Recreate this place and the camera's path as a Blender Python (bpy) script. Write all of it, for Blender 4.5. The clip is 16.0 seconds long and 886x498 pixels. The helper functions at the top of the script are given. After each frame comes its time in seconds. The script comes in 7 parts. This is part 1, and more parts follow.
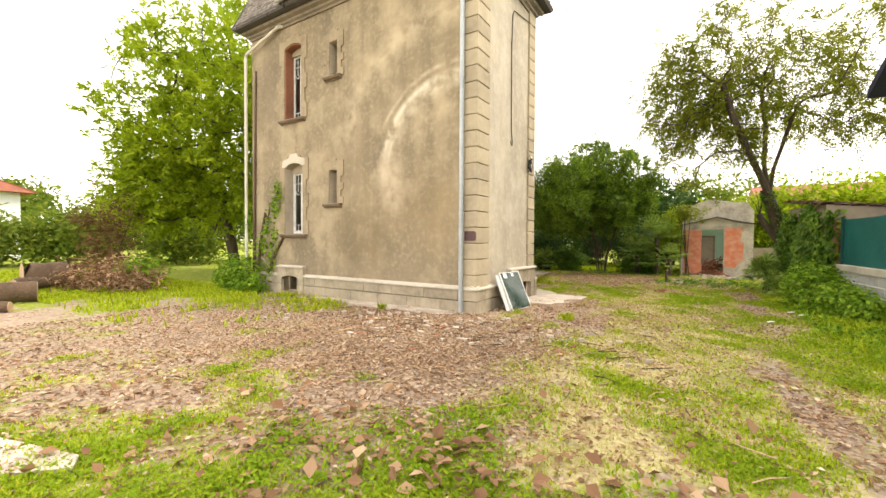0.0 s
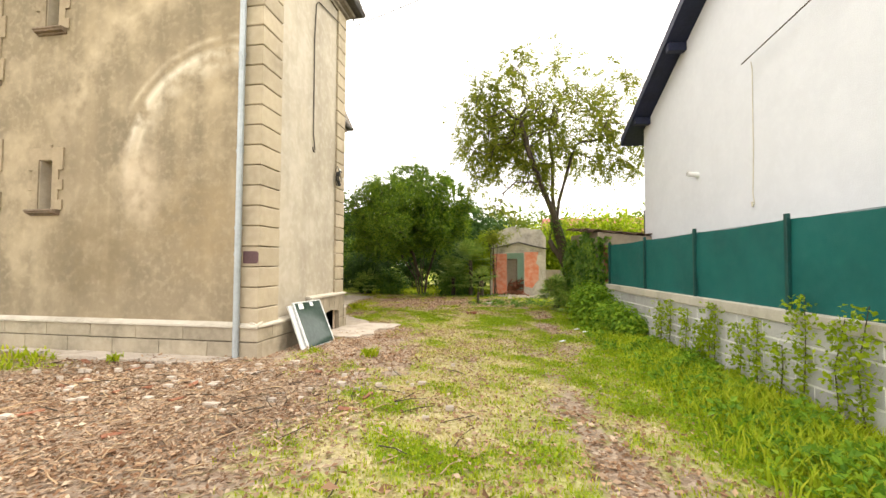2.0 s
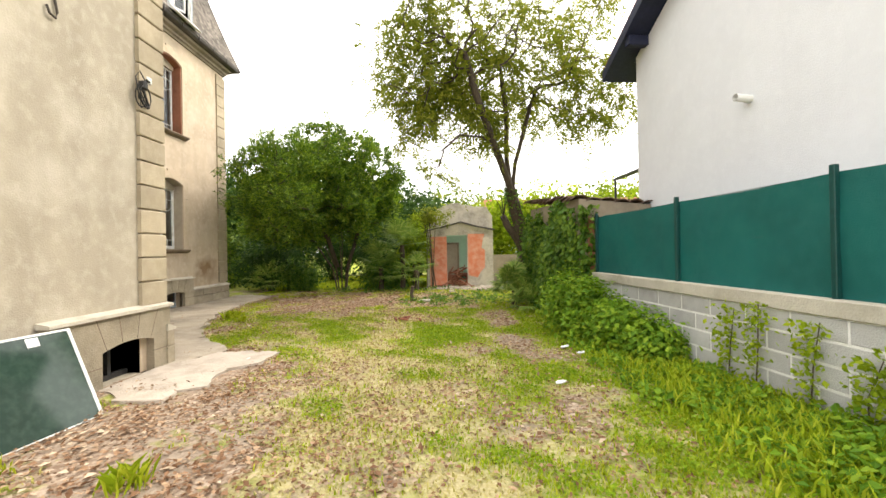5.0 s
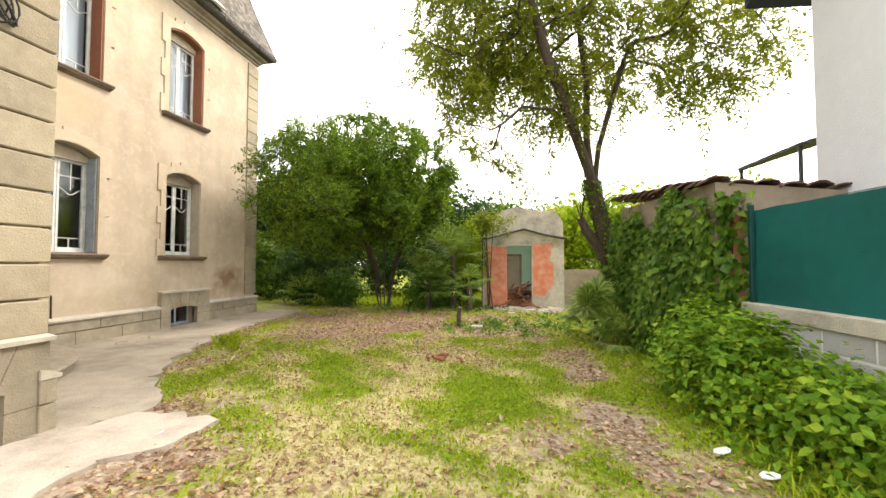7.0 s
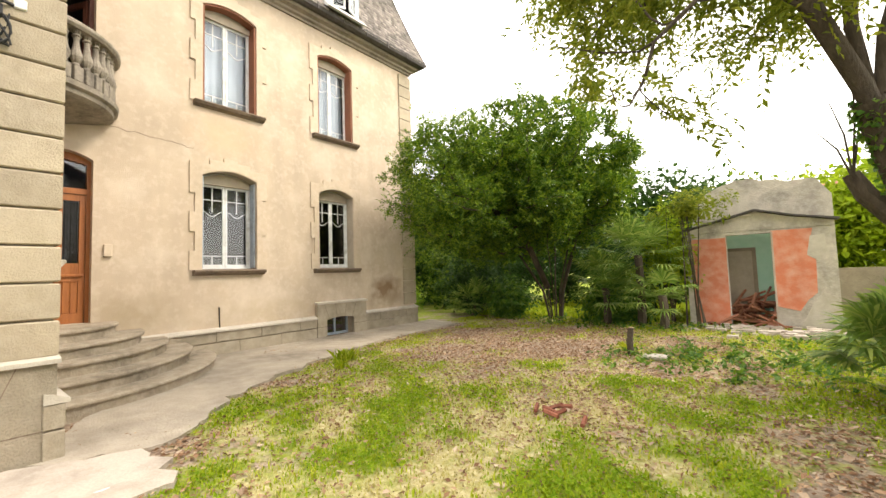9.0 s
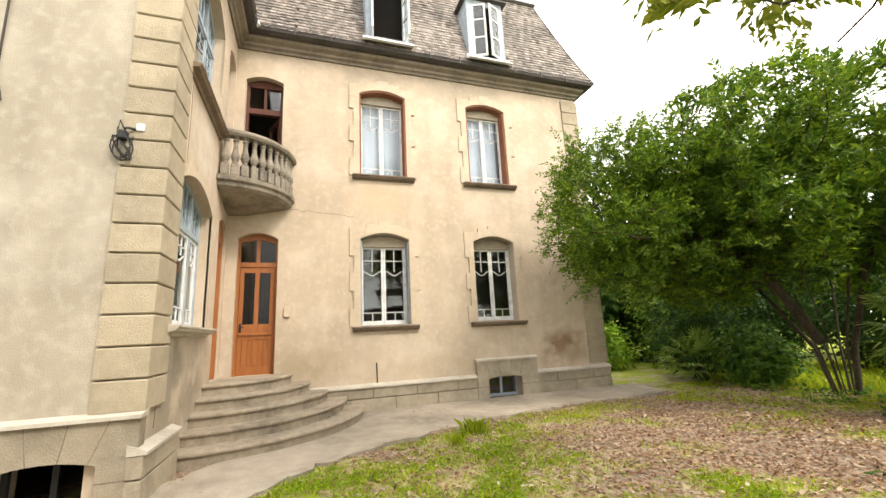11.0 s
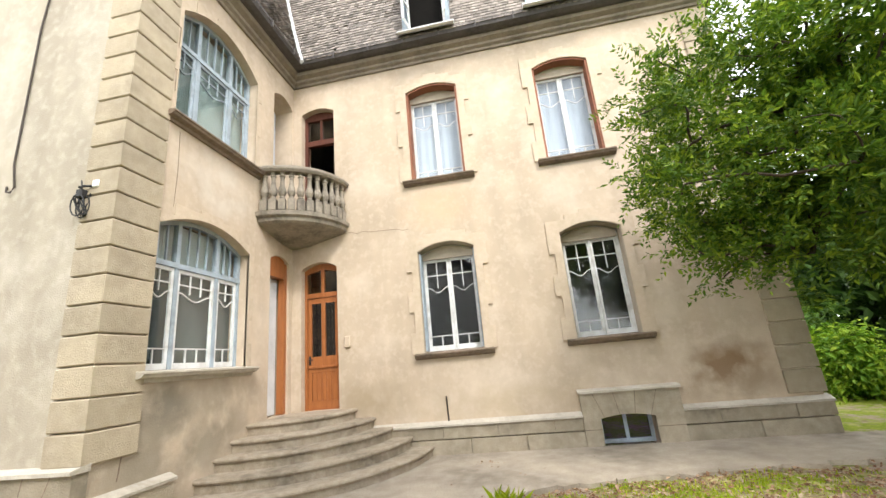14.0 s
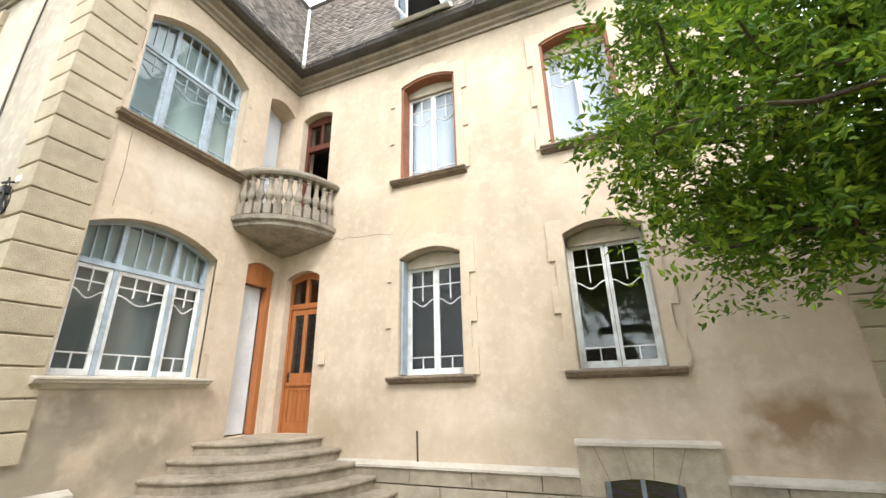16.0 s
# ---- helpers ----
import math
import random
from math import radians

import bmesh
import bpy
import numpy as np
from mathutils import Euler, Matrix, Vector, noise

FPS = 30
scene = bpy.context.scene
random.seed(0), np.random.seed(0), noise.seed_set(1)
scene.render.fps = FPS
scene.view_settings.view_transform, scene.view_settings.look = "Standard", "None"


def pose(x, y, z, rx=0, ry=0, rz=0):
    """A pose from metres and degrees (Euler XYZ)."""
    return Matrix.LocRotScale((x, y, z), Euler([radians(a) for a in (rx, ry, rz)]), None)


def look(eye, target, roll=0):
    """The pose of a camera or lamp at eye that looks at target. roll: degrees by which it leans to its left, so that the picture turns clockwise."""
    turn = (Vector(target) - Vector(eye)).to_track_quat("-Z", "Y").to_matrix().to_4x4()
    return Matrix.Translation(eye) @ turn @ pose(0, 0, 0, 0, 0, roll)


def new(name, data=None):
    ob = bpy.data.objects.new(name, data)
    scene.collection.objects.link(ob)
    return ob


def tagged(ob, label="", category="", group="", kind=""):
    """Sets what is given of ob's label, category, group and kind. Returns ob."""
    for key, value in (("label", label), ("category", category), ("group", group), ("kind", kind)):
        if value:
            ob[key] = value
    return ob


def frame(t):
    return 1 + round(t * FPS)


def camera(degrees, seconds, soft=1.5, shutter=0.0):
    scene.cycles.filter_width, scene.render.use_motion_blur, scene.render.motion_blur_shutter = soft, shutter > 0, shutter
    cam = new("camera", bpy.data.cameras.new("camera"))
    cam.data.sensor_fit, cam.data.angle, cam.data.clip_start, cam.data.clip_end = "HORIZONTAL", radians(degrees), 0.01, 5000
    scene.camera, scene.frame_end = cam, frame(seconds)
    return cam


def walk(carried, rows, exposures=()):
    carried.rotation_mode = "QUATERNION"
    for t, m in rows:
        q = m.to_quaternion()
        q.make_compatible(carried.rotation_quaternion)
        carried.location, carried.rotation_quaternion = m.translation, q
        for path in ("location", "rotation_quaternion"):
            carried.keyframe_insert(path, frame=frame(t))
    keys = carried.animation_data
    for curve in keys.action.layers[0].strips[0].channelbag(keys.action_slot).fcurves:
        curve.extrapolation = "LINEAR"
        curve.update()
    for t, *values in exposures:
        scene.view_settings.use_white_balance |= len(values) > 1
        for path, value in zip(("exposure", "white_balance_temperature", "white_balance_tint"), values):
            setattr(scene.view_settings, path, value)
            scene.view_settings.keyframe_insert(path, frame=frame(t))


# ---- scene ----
# camera and walk
cam = camera(94.9, 16.0)
METRES, EYE, TILT, LEAN, TURN = 17.6, 1.5, 0.0, 0.0, 32.5
ROWS = [
    (0.0, 0.0, 0.0, 0.0, 0.01, -1.18, -0.32),
    (0.5, 0.0033, 0.0064, -0.0003, -8.94, -0.29, -0.41),
    (1.0, 0.016, 0.0214, 0.0003, -15.03, 0.84, -0.32),
    (1.5, 0.0302, 0.0424, -0.0011, -19.5, 1.74, -0.3),
    (2.0, 0.0463, 0.0657, -0.0, -23.32, 2.16, -0.27),
    (2.5, 0.0654, 0.0934, -0.0011, -26.71, 1.85, -0.16),
    (3.0, 0.0825, 0.1251, -0.0013, -29.46, 0.96, 0.16),
    (3.5, 0.1011, 0.1569, -0.0022, -31.39, 0.05, 0.63),
    (4.0, 0.1181, 0.1907, -0.0029, -32.6, -0.48, 1.09),
    (6.5, 0.2139, 0.352, -0.0023, -28.28, 2.02, 0.7),
    (7.0, 0.2412, 0.376, -0.0042, -23.39, 2.18, 0.01),
    (7.5, 0.2687, 0.3999, -0.0053, -17.22, 1.93, -0.44),
    (8.0, 0.2978, 0.42, -0.0057, -10.14, 1.68, -0.19),
    (8.5, 0.3235, 0.442, -0.0052, -2.19, 2.09, 0.74),
    (9.0, 0.346, 0.4642, -0.0056, 6.27, 3.51, 1.9),
    (9.5, 0.3669, 0.489, -0.0056, 14.97, 5.63, 2.67),
    (10.0, 0.3872, 0.5138, -0.0063, 23.58, 7.99, 2.96),
    (12.5, 0.4385, 0.6355, -0.0023, 57.1, 13.95, 3.02),
    (13.0, 0.4369, 0.6666, -0.0028, 60.94, 13.93, 3.78),
    (13.5, 0.4354, 0.6974, -0.0028, 64.44, 14.16, 4.68),
    (14.0, 0.433, 0.7302, -0.0014, 68.07, 15.37, 5.14),
    (14.5, 0.4291, 0.7613, 0.0006, 71.96, 17.49, 4.84),
    (15.0, 0.4233, 0.7895, 0.0025, 75.52, 19.47, 3.82),
    (15.5, 0.4167, 0.8179, 0.0004, 78.67, 20.73, 2.34),
    (16.0, 0.402, 0.8442, -0.0044, 80.08, 19.17, 1.29),
]
PATH = [(t, pose(0, 0, EYE, TILT, LEAN, TURN) @ pose(METRES * x, METRES * y, METRES * z, 90 + pitch, roll, yaw)) for t, x, y, z, yaw, pitch, roll in ROWS]
walk(cam, PATH, [(0.0, 1.3, 7400, 11), (3.0, 1.38, 7000, 10), (7.0, 1.5, 6950, 10), (9.5, 1.55, 7050, 11), (12.5, 1.5, 6650, 10), (14.5, 1.66, 6250, 10), (16.0, 1.72, 6150, 9)])

# ---- sky and sun: bright overcast ----
world = bpy.data.worlds.new("overcast")
scene.world = world
world.use_nodes = True
wn, wl = world.node_tree.nodes, world.node_tree.links
sky = wn.new("ShaderNodeTexSky")
sky.sky_type, sky.sun_disc = "NISHITA", False
sky.sun_elevation, sky.sun_rotation = radians(52), radians(60)
cloud = wn.new("ShaderNodeTexNoise")
cloud.inputs["Scale"].default_value, cloud.inputs["Detail"].default_value = 1.6, 4.0
ramp = wn.new("ShaderNodeValToRGB")
ramp.color_ramp.elements[0].position, ramp.color_ramp.elements[0].color = 0.3, (8.9, 8.9, 9.0, 1)
ramp.color_ramp.elements[1].position, ramp.color_ramp.elements[1].color = 0.62, (10.6, 10.5, 10.2, 1)
wl.new(cloud.outputs["Fac"], ramp.inputs["Fac"])
mixw = wn.new("ShaderNodeMixRGB")
mixw.inputs["Fac"].default_value = 0.88
wl.new(sky.outputs["Color"], mixw.inputs["Color1"])
wl.new(ramp.outputs["Color"], mixw.inputs["Color2"])
bg = wn["Background"]
bg.inputs["Strength"].default_value = 0.13
wl.new(mixw.outputs["Color"], bg.inputs["Color"])
sun = new("sun", bpy.data.lights.new("sun", "SUN"))
sun.data.energy, sun.data.angle, sun.data.color = 1.1, radians(14), (1.0, 0.95, 0.86)
sun.matrix_world = look((12, 10, 14), (0, 3, 0))

# ---- materials ----
def principled(name, rough=0.8, metal=0.0):
    m = bpy.data.materials.new(name)
    m.use_nodes = True
    b = m.node_tree.nodes["Principled BSDF"]
    b.inputs["Roughness"].default_value, b.inputs["Metallic"].default_value = rough, metal
    return m, m.node_tree.nodes, m.node_tree.links, b


def noise_fac(n, l, where, scale, detail=5.0, lo=0.35, hi=0.65):
    tex = n.new("ShaderNodeTexNoise")
    tex.inputs["Scale"].default_value, tex.inputs["Detail"].default_value = scale, detail
    l.new(where, tex.inputs["Vector"])
    r = n.new("ShaderNodeMapRange")
    r.inputs["From Min"].default_value, r.inputs["From Max"].default_value = lo, hi
    l.new(tex.outputs["Fac"], r.inputs["Value"])
    return r.outputs["Result"]


def blend(n, l, fac, a, b, mode="MIX"):
    m = n.new("ShaderNodeMixRGB")
    m.blend_type = mode
    for value, key in ((fac, "Fac"), (a, "Color1"), (b, "Color2")):
        if isinstance(value, tuple):
            m.inputs[key].default_value = (*value, 1)
        elif isinstance(value, (int, float)):
            m.inputs[key].default_value = value
        else:
            l.new(value, m.inputs[key])
    return m.outputs["Color"]


def times(n, l, a, k):
    m = n.new("ShaderNodeMath")
    m.operation = "MULTIPLY"
    l.new(a, m.inputs[0])
    if isinstance(k, (int, float)):
        m.inputs[1].default_value = k
    else:
        l.new(k, m.inputs[1])
    return m.outputs["Value"]


def surface(name, base, dark, light, big=1.2, fine=40.0, rough=0.85, bump=0.25, metal=0.0, stretch=(1, 1, 1), island=0.0, piece=0.0, spec=0.3):
    """Base colour, large stains towards dark, fine grain towards light, with relief."""
    m, n, l, b = principled(name, rough, metal)
    geo = n.new("ShaderNodeNewGeometry")
    mp = n.new("ShaderNodeMapping")
    mp.inputs["Scale"].default_value = stretch
    l.new(geo.outputs["Position"], mp.inputs["Vector"])
    p = mp.outputs["Vector"]
    f1 = noise_fac(n, l, p, big, 6.0, 0.42, 0.72)
    f2 = noise_fac(n, l, p, fine, 4.0, 0.3, 0.7)
    f3 = noise_fac(n, l, p, big * 5.5, 5.0, 0.4, 0.75)
    c = blend(n, l, times(n, l, f1, 0.75), base, dark)
    c = blend(n, l, times(n, l, f3, 0.4), c, light)
    c = blend(n, l, times(n, l, f2, 0.22), c, dark)
    if piece or island:
        if piece:
            rnd = n.new("ShaderNodeObjectInfo").outputs["Random"]
        else:
            rnd = geo.outputs["Random Per Island"]
        hsv = n.new("ShaderNodeHueSaturation")
        r = n.new("ShaderNodeMapRange")
        k = piece or island
        r.inputs["To Min"].default_value, r.inputs["To Max"].default_value = 1 - k, 1 + k
        l.new(rnd, r.inputs["Value"])
        l.new(r.outputs["Result"], hsv.inputs["Value"])
        l.new(c, hsv.inputs["Color"])
        c = hsv.outputs["Color"]
    l.new(c, b.inputs["Base Color"])
    b.inputs["Specular IOR Level"].default_value = spec
    if bump:
        bp = n.new("ShaderNodeBump")
        bp.inputs["Strength"].default_value, bp.inputs["Distance"].default_value = bump, 0.02
        mix = blend(n, l, 0.5, f2, f3)
        l.new(mix, bp.inputs["Height"])
        l.new(bp.outputs["Normal"], b.inputs["Normal"])
    return m


def leafy(name, a, b_, c_, rough=0.5, through_light=0.35, spec=0.35):
    """Leaves: three greens leaf by leaf, partly see-through to light."""
    m, n, l, b = principled(name, rough)
    geo = n.new("ShaderNodeNewGeometry")
    r = n.new("ShaderNodeValToRGB")
    e = r.color_ramp.elements
    e[0].position, e[0].color = 0.0, (*a, 1)
    e[1].position, e[1].color = 1.0, (*c_, 1)
    mid = e.new(0.55)
    mid.color = (*b_, 1)
    l.new(geo.outputs["Random Per Island"], r.inputs["Fac"])
    big = noise_fac(n, l, geo.outputs["Position"], 0.9, 3.0, 0.3, 0.7)
    col = blend(n, l, times(n, l, big, 0.45), r.outputs["Color"], a)
    l.new(col, b.inputs["Base Color"])
    b.inputs["Specular IOR Level"].default_value = spec
    tr = n.new("ShaderNodeBsdfTranslucent")
    l.new(col, tr.inputs["Color"])
    mix = n.new("ShaderNodeMixShader")
    mix.inputs["Fac"].default_value = through_light
    l.new(b.outputs["BSDF"], mix.inputs[1])
    l.new(tr.outputs["BSDF"], mix.inputs[2])
    l.new(mix.outputs["Shader"], n["Material Output"].inputs["Surface"])
    return m


def plaster(name, base, grime, pale, streak=0.5, patch=0.5, stains=(), arcs=()):
    """Old lime render: cloudy patches, run-off streaks, paler repairs, grain."""
    m, n, l, b = principled(name, 0.92)
    geo = n.new("ShaderNodeNewGeometry")
    p = geo.outputs["Position"]
    mp = n.new("ShaderNodeMapping")
    mp.inputs["Scale"].default_value = (2.2, 2.2, 0.22)
    l.new(p, mp.inputs["Vector"])
    f_run = noise_fac(n, l, mp.outputs["Vector"], 1.3, 6.0, 0.42, 0.75)
    f_big = noise_fac(n, l, p, 0.55, 6.0, 0.38, 0.7)
    f_mid = noise_fac(n, l, p, 2.6, 8.0, 0.42, 0.72)
    f_fine = noise_fac(n, l, p, 60.0, 3.0, 0.3, 0.7)
    f_pale = noise_fac(n, l, p, 1.4, 7.0, 0.50, 0.66)
    c = blend(n, l, times(n, l, f_big, patch), base, grime)
    c = blend(n, l, times(n, l, f_run, streak), c, grime)
    c = blend(n, l, times(n, l, f_pale, 0.42), c, pale)
    c = blend(n, l, times(n, l, f_mid, 0.36), c, grime)
    c = blend(n, l, times(n, l, noise_fac(n, l, p, 9.0, 8.0, 0.48, 0.7), 0.32), c, pale)
    c = blend(n, l, times(n, l, f_fine, 0.12), c, grime)
    warp = n.new("ShaderNodeTexNoise")
    warp.inputs["Scale"].default_value, warp.inputs["Detail"].default_value = 1.8, 6.0
    l.new(p, warp.inputs["Vector"])
    bent = n.new("ShaderNodeVectorMath")
    bent.operation = "MULTIPLY_ADD"
    l.new(warp.outputs["Color"], bent.inputs[0])
    bent.inputs[1].default_value = (0.7, 0.7, 0.7)
    l.new(p, bent.inputs[2])
    for place, size, colour, strength in stains:
        # a soft, ragged patch
        mp2 = n.new("ShaderNodeMapping")
        mp2.vector_type = "TEXTURE"
        mp2.inputs["Location"].default_value = (place[0] + 0.35, place[1] + 0.35, place[2] + 0.35)
        mp2.inputs["Scale"].default_value = size
        l.new(bent.outputs["Vector"], mp2.inputs["Vector"])
        ln = n.new("ShaderNodeVectorMath")
        ln.operation = "LENGTH"
        l.new(mp2.outputs["Vector"], ln.inputs[0])
        r = n.new("ShaderNodeMapRange")
        r.inputs["From Min"].default_value, r.inputs["From Max"].default_value = 1.0, 0.35
        r.inputs["To Min"].default_value, r.inputs["To Max"].default_value = 0.0, strength
        l.new(ln.outputs["Value"], r.inputs["Value"])
        c = blend(n, l, times(n, l, r.outputs["Result"], noise_fac(n, l, p, 3.2, 8.0, 0.28, 0.56)), c, colour)
    for place, radius, width, upto, colour, strength in arcs:
        # a smeared ring round a point of the wall, that fades downwards
        off = n.new("ShaderNodeVectorMath")
        off.operation = "SUBTRACT"
        l.new(p, off.inputs[0])
        off.inputs[1].default_value = place
        ln = n.new("ShaderNodeVectorMath")
        ln.operation = "LENGTH"
        l.new(off.outputs["Vector"], ln.inputs[0])
        sub_ = n.new("ShaderNodeMath")
        sub_.operation = "SUBTRACT"
        l.new(ln.outputs["Value"], sub_.inputs[0])
        sub_.inputs[1].default_value = radius
        ab = n.new("ShaderNodeMath")
        ab.operation = "ABSOLUTE"
        l.new(sub_.outputs["Value"], ab.inputs[0])
        r = n.new("ShaderNodeMapRange")
        r.inputs["From Min"].default_value, r.inputs["From Max"].default_value = width, 0.0
        r.inputs["To Min"].default_value, r.inputs["To Max"].default_value = 0.0, strength
        l.new(ab.outputs["Value"], r.inputs["Value"])
        xyz = n.new("ShaderNodeSeparateXYZ")
        l.new(p, xyz.inputs["Vector"])
        rz = n.new("ShaderNodeMapRange")
        rz.inputs["From Min"].default_value, rz.inputs["From Max"].default_value = upto, upto + 1.2
        l.new(xyz.outputs["Z"], rz.inputs["Value"])
        rough_edge = noise_fac(n, l, p, 3.0, 7.0, 0.35, 0.6)
        f = times(n, l, times(n, l, r.outputs["Result"], rz.outputs["Result"]), rough_edge)
        c = blend(n, l, f, c, colour)
    l.new(c, b.inputs["Base Color"])
    b.inputs["Specular IOR Level"].default_value = 0.15
    bp = n.new("ShaderNodeBump")
    bp.inputs["Strength"].default_value, bp.inputs["Distance"].default_value = 0.3, 0.010
    l.new(blend(n, l, 0.35, f_fine, f_mid), bp.inputs["Height"])
    l.new(bp.outputs["Normal"], b.inputs["Normal"])
    return m


def glass(name, tint=(0.85, 0.9, 0.9), rough=0.02):
    m, n, l, b = principled(name, rough)
    b.inputs["Base Color"].default_value = (*tint, 1)
    b.inputs["Transmission Weight"].default_value = 1.0
    b.inputs["IOR"].default_value = 1.5
    return m


# south and west walls: darker, browner base than the cream render, with stains
M_PLASTER_S = plaster("aged_render_dark", (0.355, 0.285, 0.19), (0.165, 0.137, 0.097), (0.52, 0.425, 0.295), 0.72, 0.8,
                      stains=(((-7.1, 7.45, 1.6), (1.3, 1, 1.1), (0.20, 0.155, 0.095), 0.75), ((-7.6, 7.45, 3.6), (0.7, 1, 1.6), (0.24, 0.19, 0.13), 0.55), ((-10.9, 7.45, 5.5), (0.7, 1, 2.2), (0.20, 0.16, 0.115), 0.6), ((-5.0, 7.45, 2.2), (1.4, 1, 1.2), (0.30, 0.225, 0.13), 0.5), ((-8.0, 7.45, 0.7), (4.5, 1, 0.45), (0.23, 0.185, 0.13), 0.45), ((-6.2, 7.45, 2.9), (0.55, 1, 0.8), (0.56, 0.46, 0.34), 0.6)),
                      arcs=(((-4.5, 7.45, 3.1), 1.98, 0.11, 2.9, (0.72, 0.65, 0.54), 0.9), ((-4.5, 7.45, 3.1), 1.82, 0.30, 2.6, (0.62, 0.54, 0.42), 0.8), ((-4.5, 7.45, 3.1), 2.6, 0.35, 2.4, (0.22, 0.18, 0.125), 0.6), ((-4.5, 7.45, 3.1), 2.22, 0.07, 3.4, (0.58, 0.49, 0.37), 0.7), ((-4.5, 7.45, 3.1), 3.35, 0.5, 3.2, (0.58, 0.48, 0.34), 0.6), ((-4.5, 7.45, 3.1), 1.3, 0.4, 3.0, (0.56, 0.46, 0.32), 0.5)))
M_PLASTER = plaster("aged_render_cream", (0.60, 0.488, 0.37), (0.40, 0.32, 0.24), (0.70, 0.60, 0.49), 0.55, 0.65,
                    stains=(((-7.6, 17.95, 1.05), (1, 0.75, 0.40), (0.22, 0.13, 0.065), 0.85), ((-7.6, 12.3, 0.9), (1, 0.8, 0.5), (0.38, 0.30, 0.20), 0.7), ((-7.6, 18.0, 0.75), (1, 1.4, 0.35), (0.33, 0.25, 0.17), 0.6), ((-5.2, 10.78, 0.85), (1.9, 1, 1.0), (0.24, 0.21, 0.16), 0.7), ((-4.9, 10.78, 1.3), (0.4, 1, 0.5), (0.17, 0.15, 0.12), 0.6), ((-7.6, 14.6, 0.75), (1, 2.4, 0.35), (0.46, 0.37, 0.25), 0.6), ((-7.6, 13.8, 4.3), (1, 0.9, 0.6), (0.60, 0.42, 0.27), 0.5), ((-7.6, 15.0, 7.2), (1, 4.0, 0.3), (0.40, 0.34, 0.26), 0.5), ((-5.6, 10.78, 4.3), (0.9, 1, 0.5), (0.66, 0.60, 0.52), 0.6)))
M_PLASTER_E = plaster("aged_render_pale", (0.48, 0.425, 0.34), (0.30, 0.26, 0.205), (0.60, 0.55, 0.47), 0.6, 0.75)
M_PLASTER_W = plaster("white_render", (0.66, 0.685, 0.725), (0.58, 0.60, 0.64), (0.71, 0.735, 0.775), 0.2, 0.3)
M_QUOIN = surface("quoin_stone", (0.43, 0.36, 0.26), (0.28, 0.235, 0.175), (0.54, 0.465, 0.355), 1.6, 70, 0.9, 0.35, piece=0.10, spec=0.15)
M_PLINTH = surface("plinth_stone", (0.40, 0.34, 0.255), (0.19, 0.165, 0.125), (0.52, 0.455, 0.36), 1.8, 55, 0.9, 0.45, piece=0.13, spec=0.15)
M_LEDGE = surface("ledge_cement", (0.55, 0.50, 0.42), (0.32, 0.28, 0.22), (0.66, 0.62, 0.55), 2.5, 60, 0.9, 0.3)
M_TRIM = surface("window_surround", (0.58, 0.47, 0.355), (0.42, 0.34, 0.25), (0.68, 0.58, 0.465), 2.0, 60, 0.9, 0.25, spec=0.15)
# surrounds of the south windows, in a darker tone than the others
M_TRIM_S = surface("dark_surround", (0.35, 0.28, 0.19), (0.18, 0.145, 0.10), (0.45, 0.37, 0.27), 2.2, 60, 0.9, 0.4, spec=0.15)
M_SILL = surface("sill_stone", (0.22, 0.16, 0.115), (0.10, 0.08, 0.065), (0.36, 0.29, 0.22), 3.0, 60, 0.85, 0.4)
M_REVEAL_BROWN = surface("reveal_brown_paint", (0.29, 0.115, 0.065), (0.15, 0.06, 0.035), (0.33, 0.15, 0.09), 2.0, 40, 0.7, 0.15)
M_REVEAL = surface("reveal_grey", (0.45, 0.385, 0.30), (0.27, 0.23, 0.18), (0.53, 0.46, 0.38), 2.0, 40, 0.85, 0.2)
M_FRAME = surface("white_window_paint", (0.74, 0.75, 0.75), (0.42, 0.40, 0.37), (0.82, 0.83, 0.84), 7.0, 60, 0.55, 0.15)
M_FRAME_BLUE = surface("pale_blue_window_paint", (0.36, 0.43, 0.50), (0.22, 0.24, 0.26), (0.54, 0.61, 0.67), 7.0, 60, 0.55, 0.2)
M_SKY_SHEEN = surface("sky_sheen_sheet", (0.40, 0.44, 0.52), (0.33, 0.36, 0.43), (0.47, 0.51, 0.58), 2.0, 30, 0.9, 0.1, stretch=(6, 6, 0.4))
M_SHADE = surface("pale_pane_backing", (0.42, 0.50, 0.48), (0.33, 0.40, 0.39), (0.50, 0.58, 0.56), 1.0, 30, 0.7, 0.05)
M_SHADE_DARK = surface("dark_pane_backing", (0.15, 0.165, 0.16), (0.11, 0.12, 0.12), (0.19, 0.205, 0.20), 1.0, 30, 0.8, 0.05)
# floors and inner walls: the dimness indoors is put into the colour
M_ROOM = surface("dim_room", (0.11, 0.10, 0.09), (0.07, 0.065, 0.06), (0.15, 0.14, 0.13), 1.0, 20, 0.9, 0.0)
M_GLASS = glass("window_glass")
M_DOOR = surface("varnished_door_wood", (0.36, 0.125, 0.035), (0.22, 0.07, 0.02), (0.46, 0.19, 0.07), 3.0, 30, 0.42, 0.12, stretch=(6, 6, 0.7), spec=0.45)
M_VOID = surface("unlit_room", (0.012, 0.011, 0.010), (0.008, 0.008, 0.008), (0.016, 0.015, 0.014), 2.0, 30, 1.0, 0.0, spec=0.0)
M_CLOVER = leafy("clover_leaves", (0.15, 0.26, 0.012), (0.24, 0.36, 0.018), (0.37, 0.45, 0.03), 0.6, 0.35, 0.12)
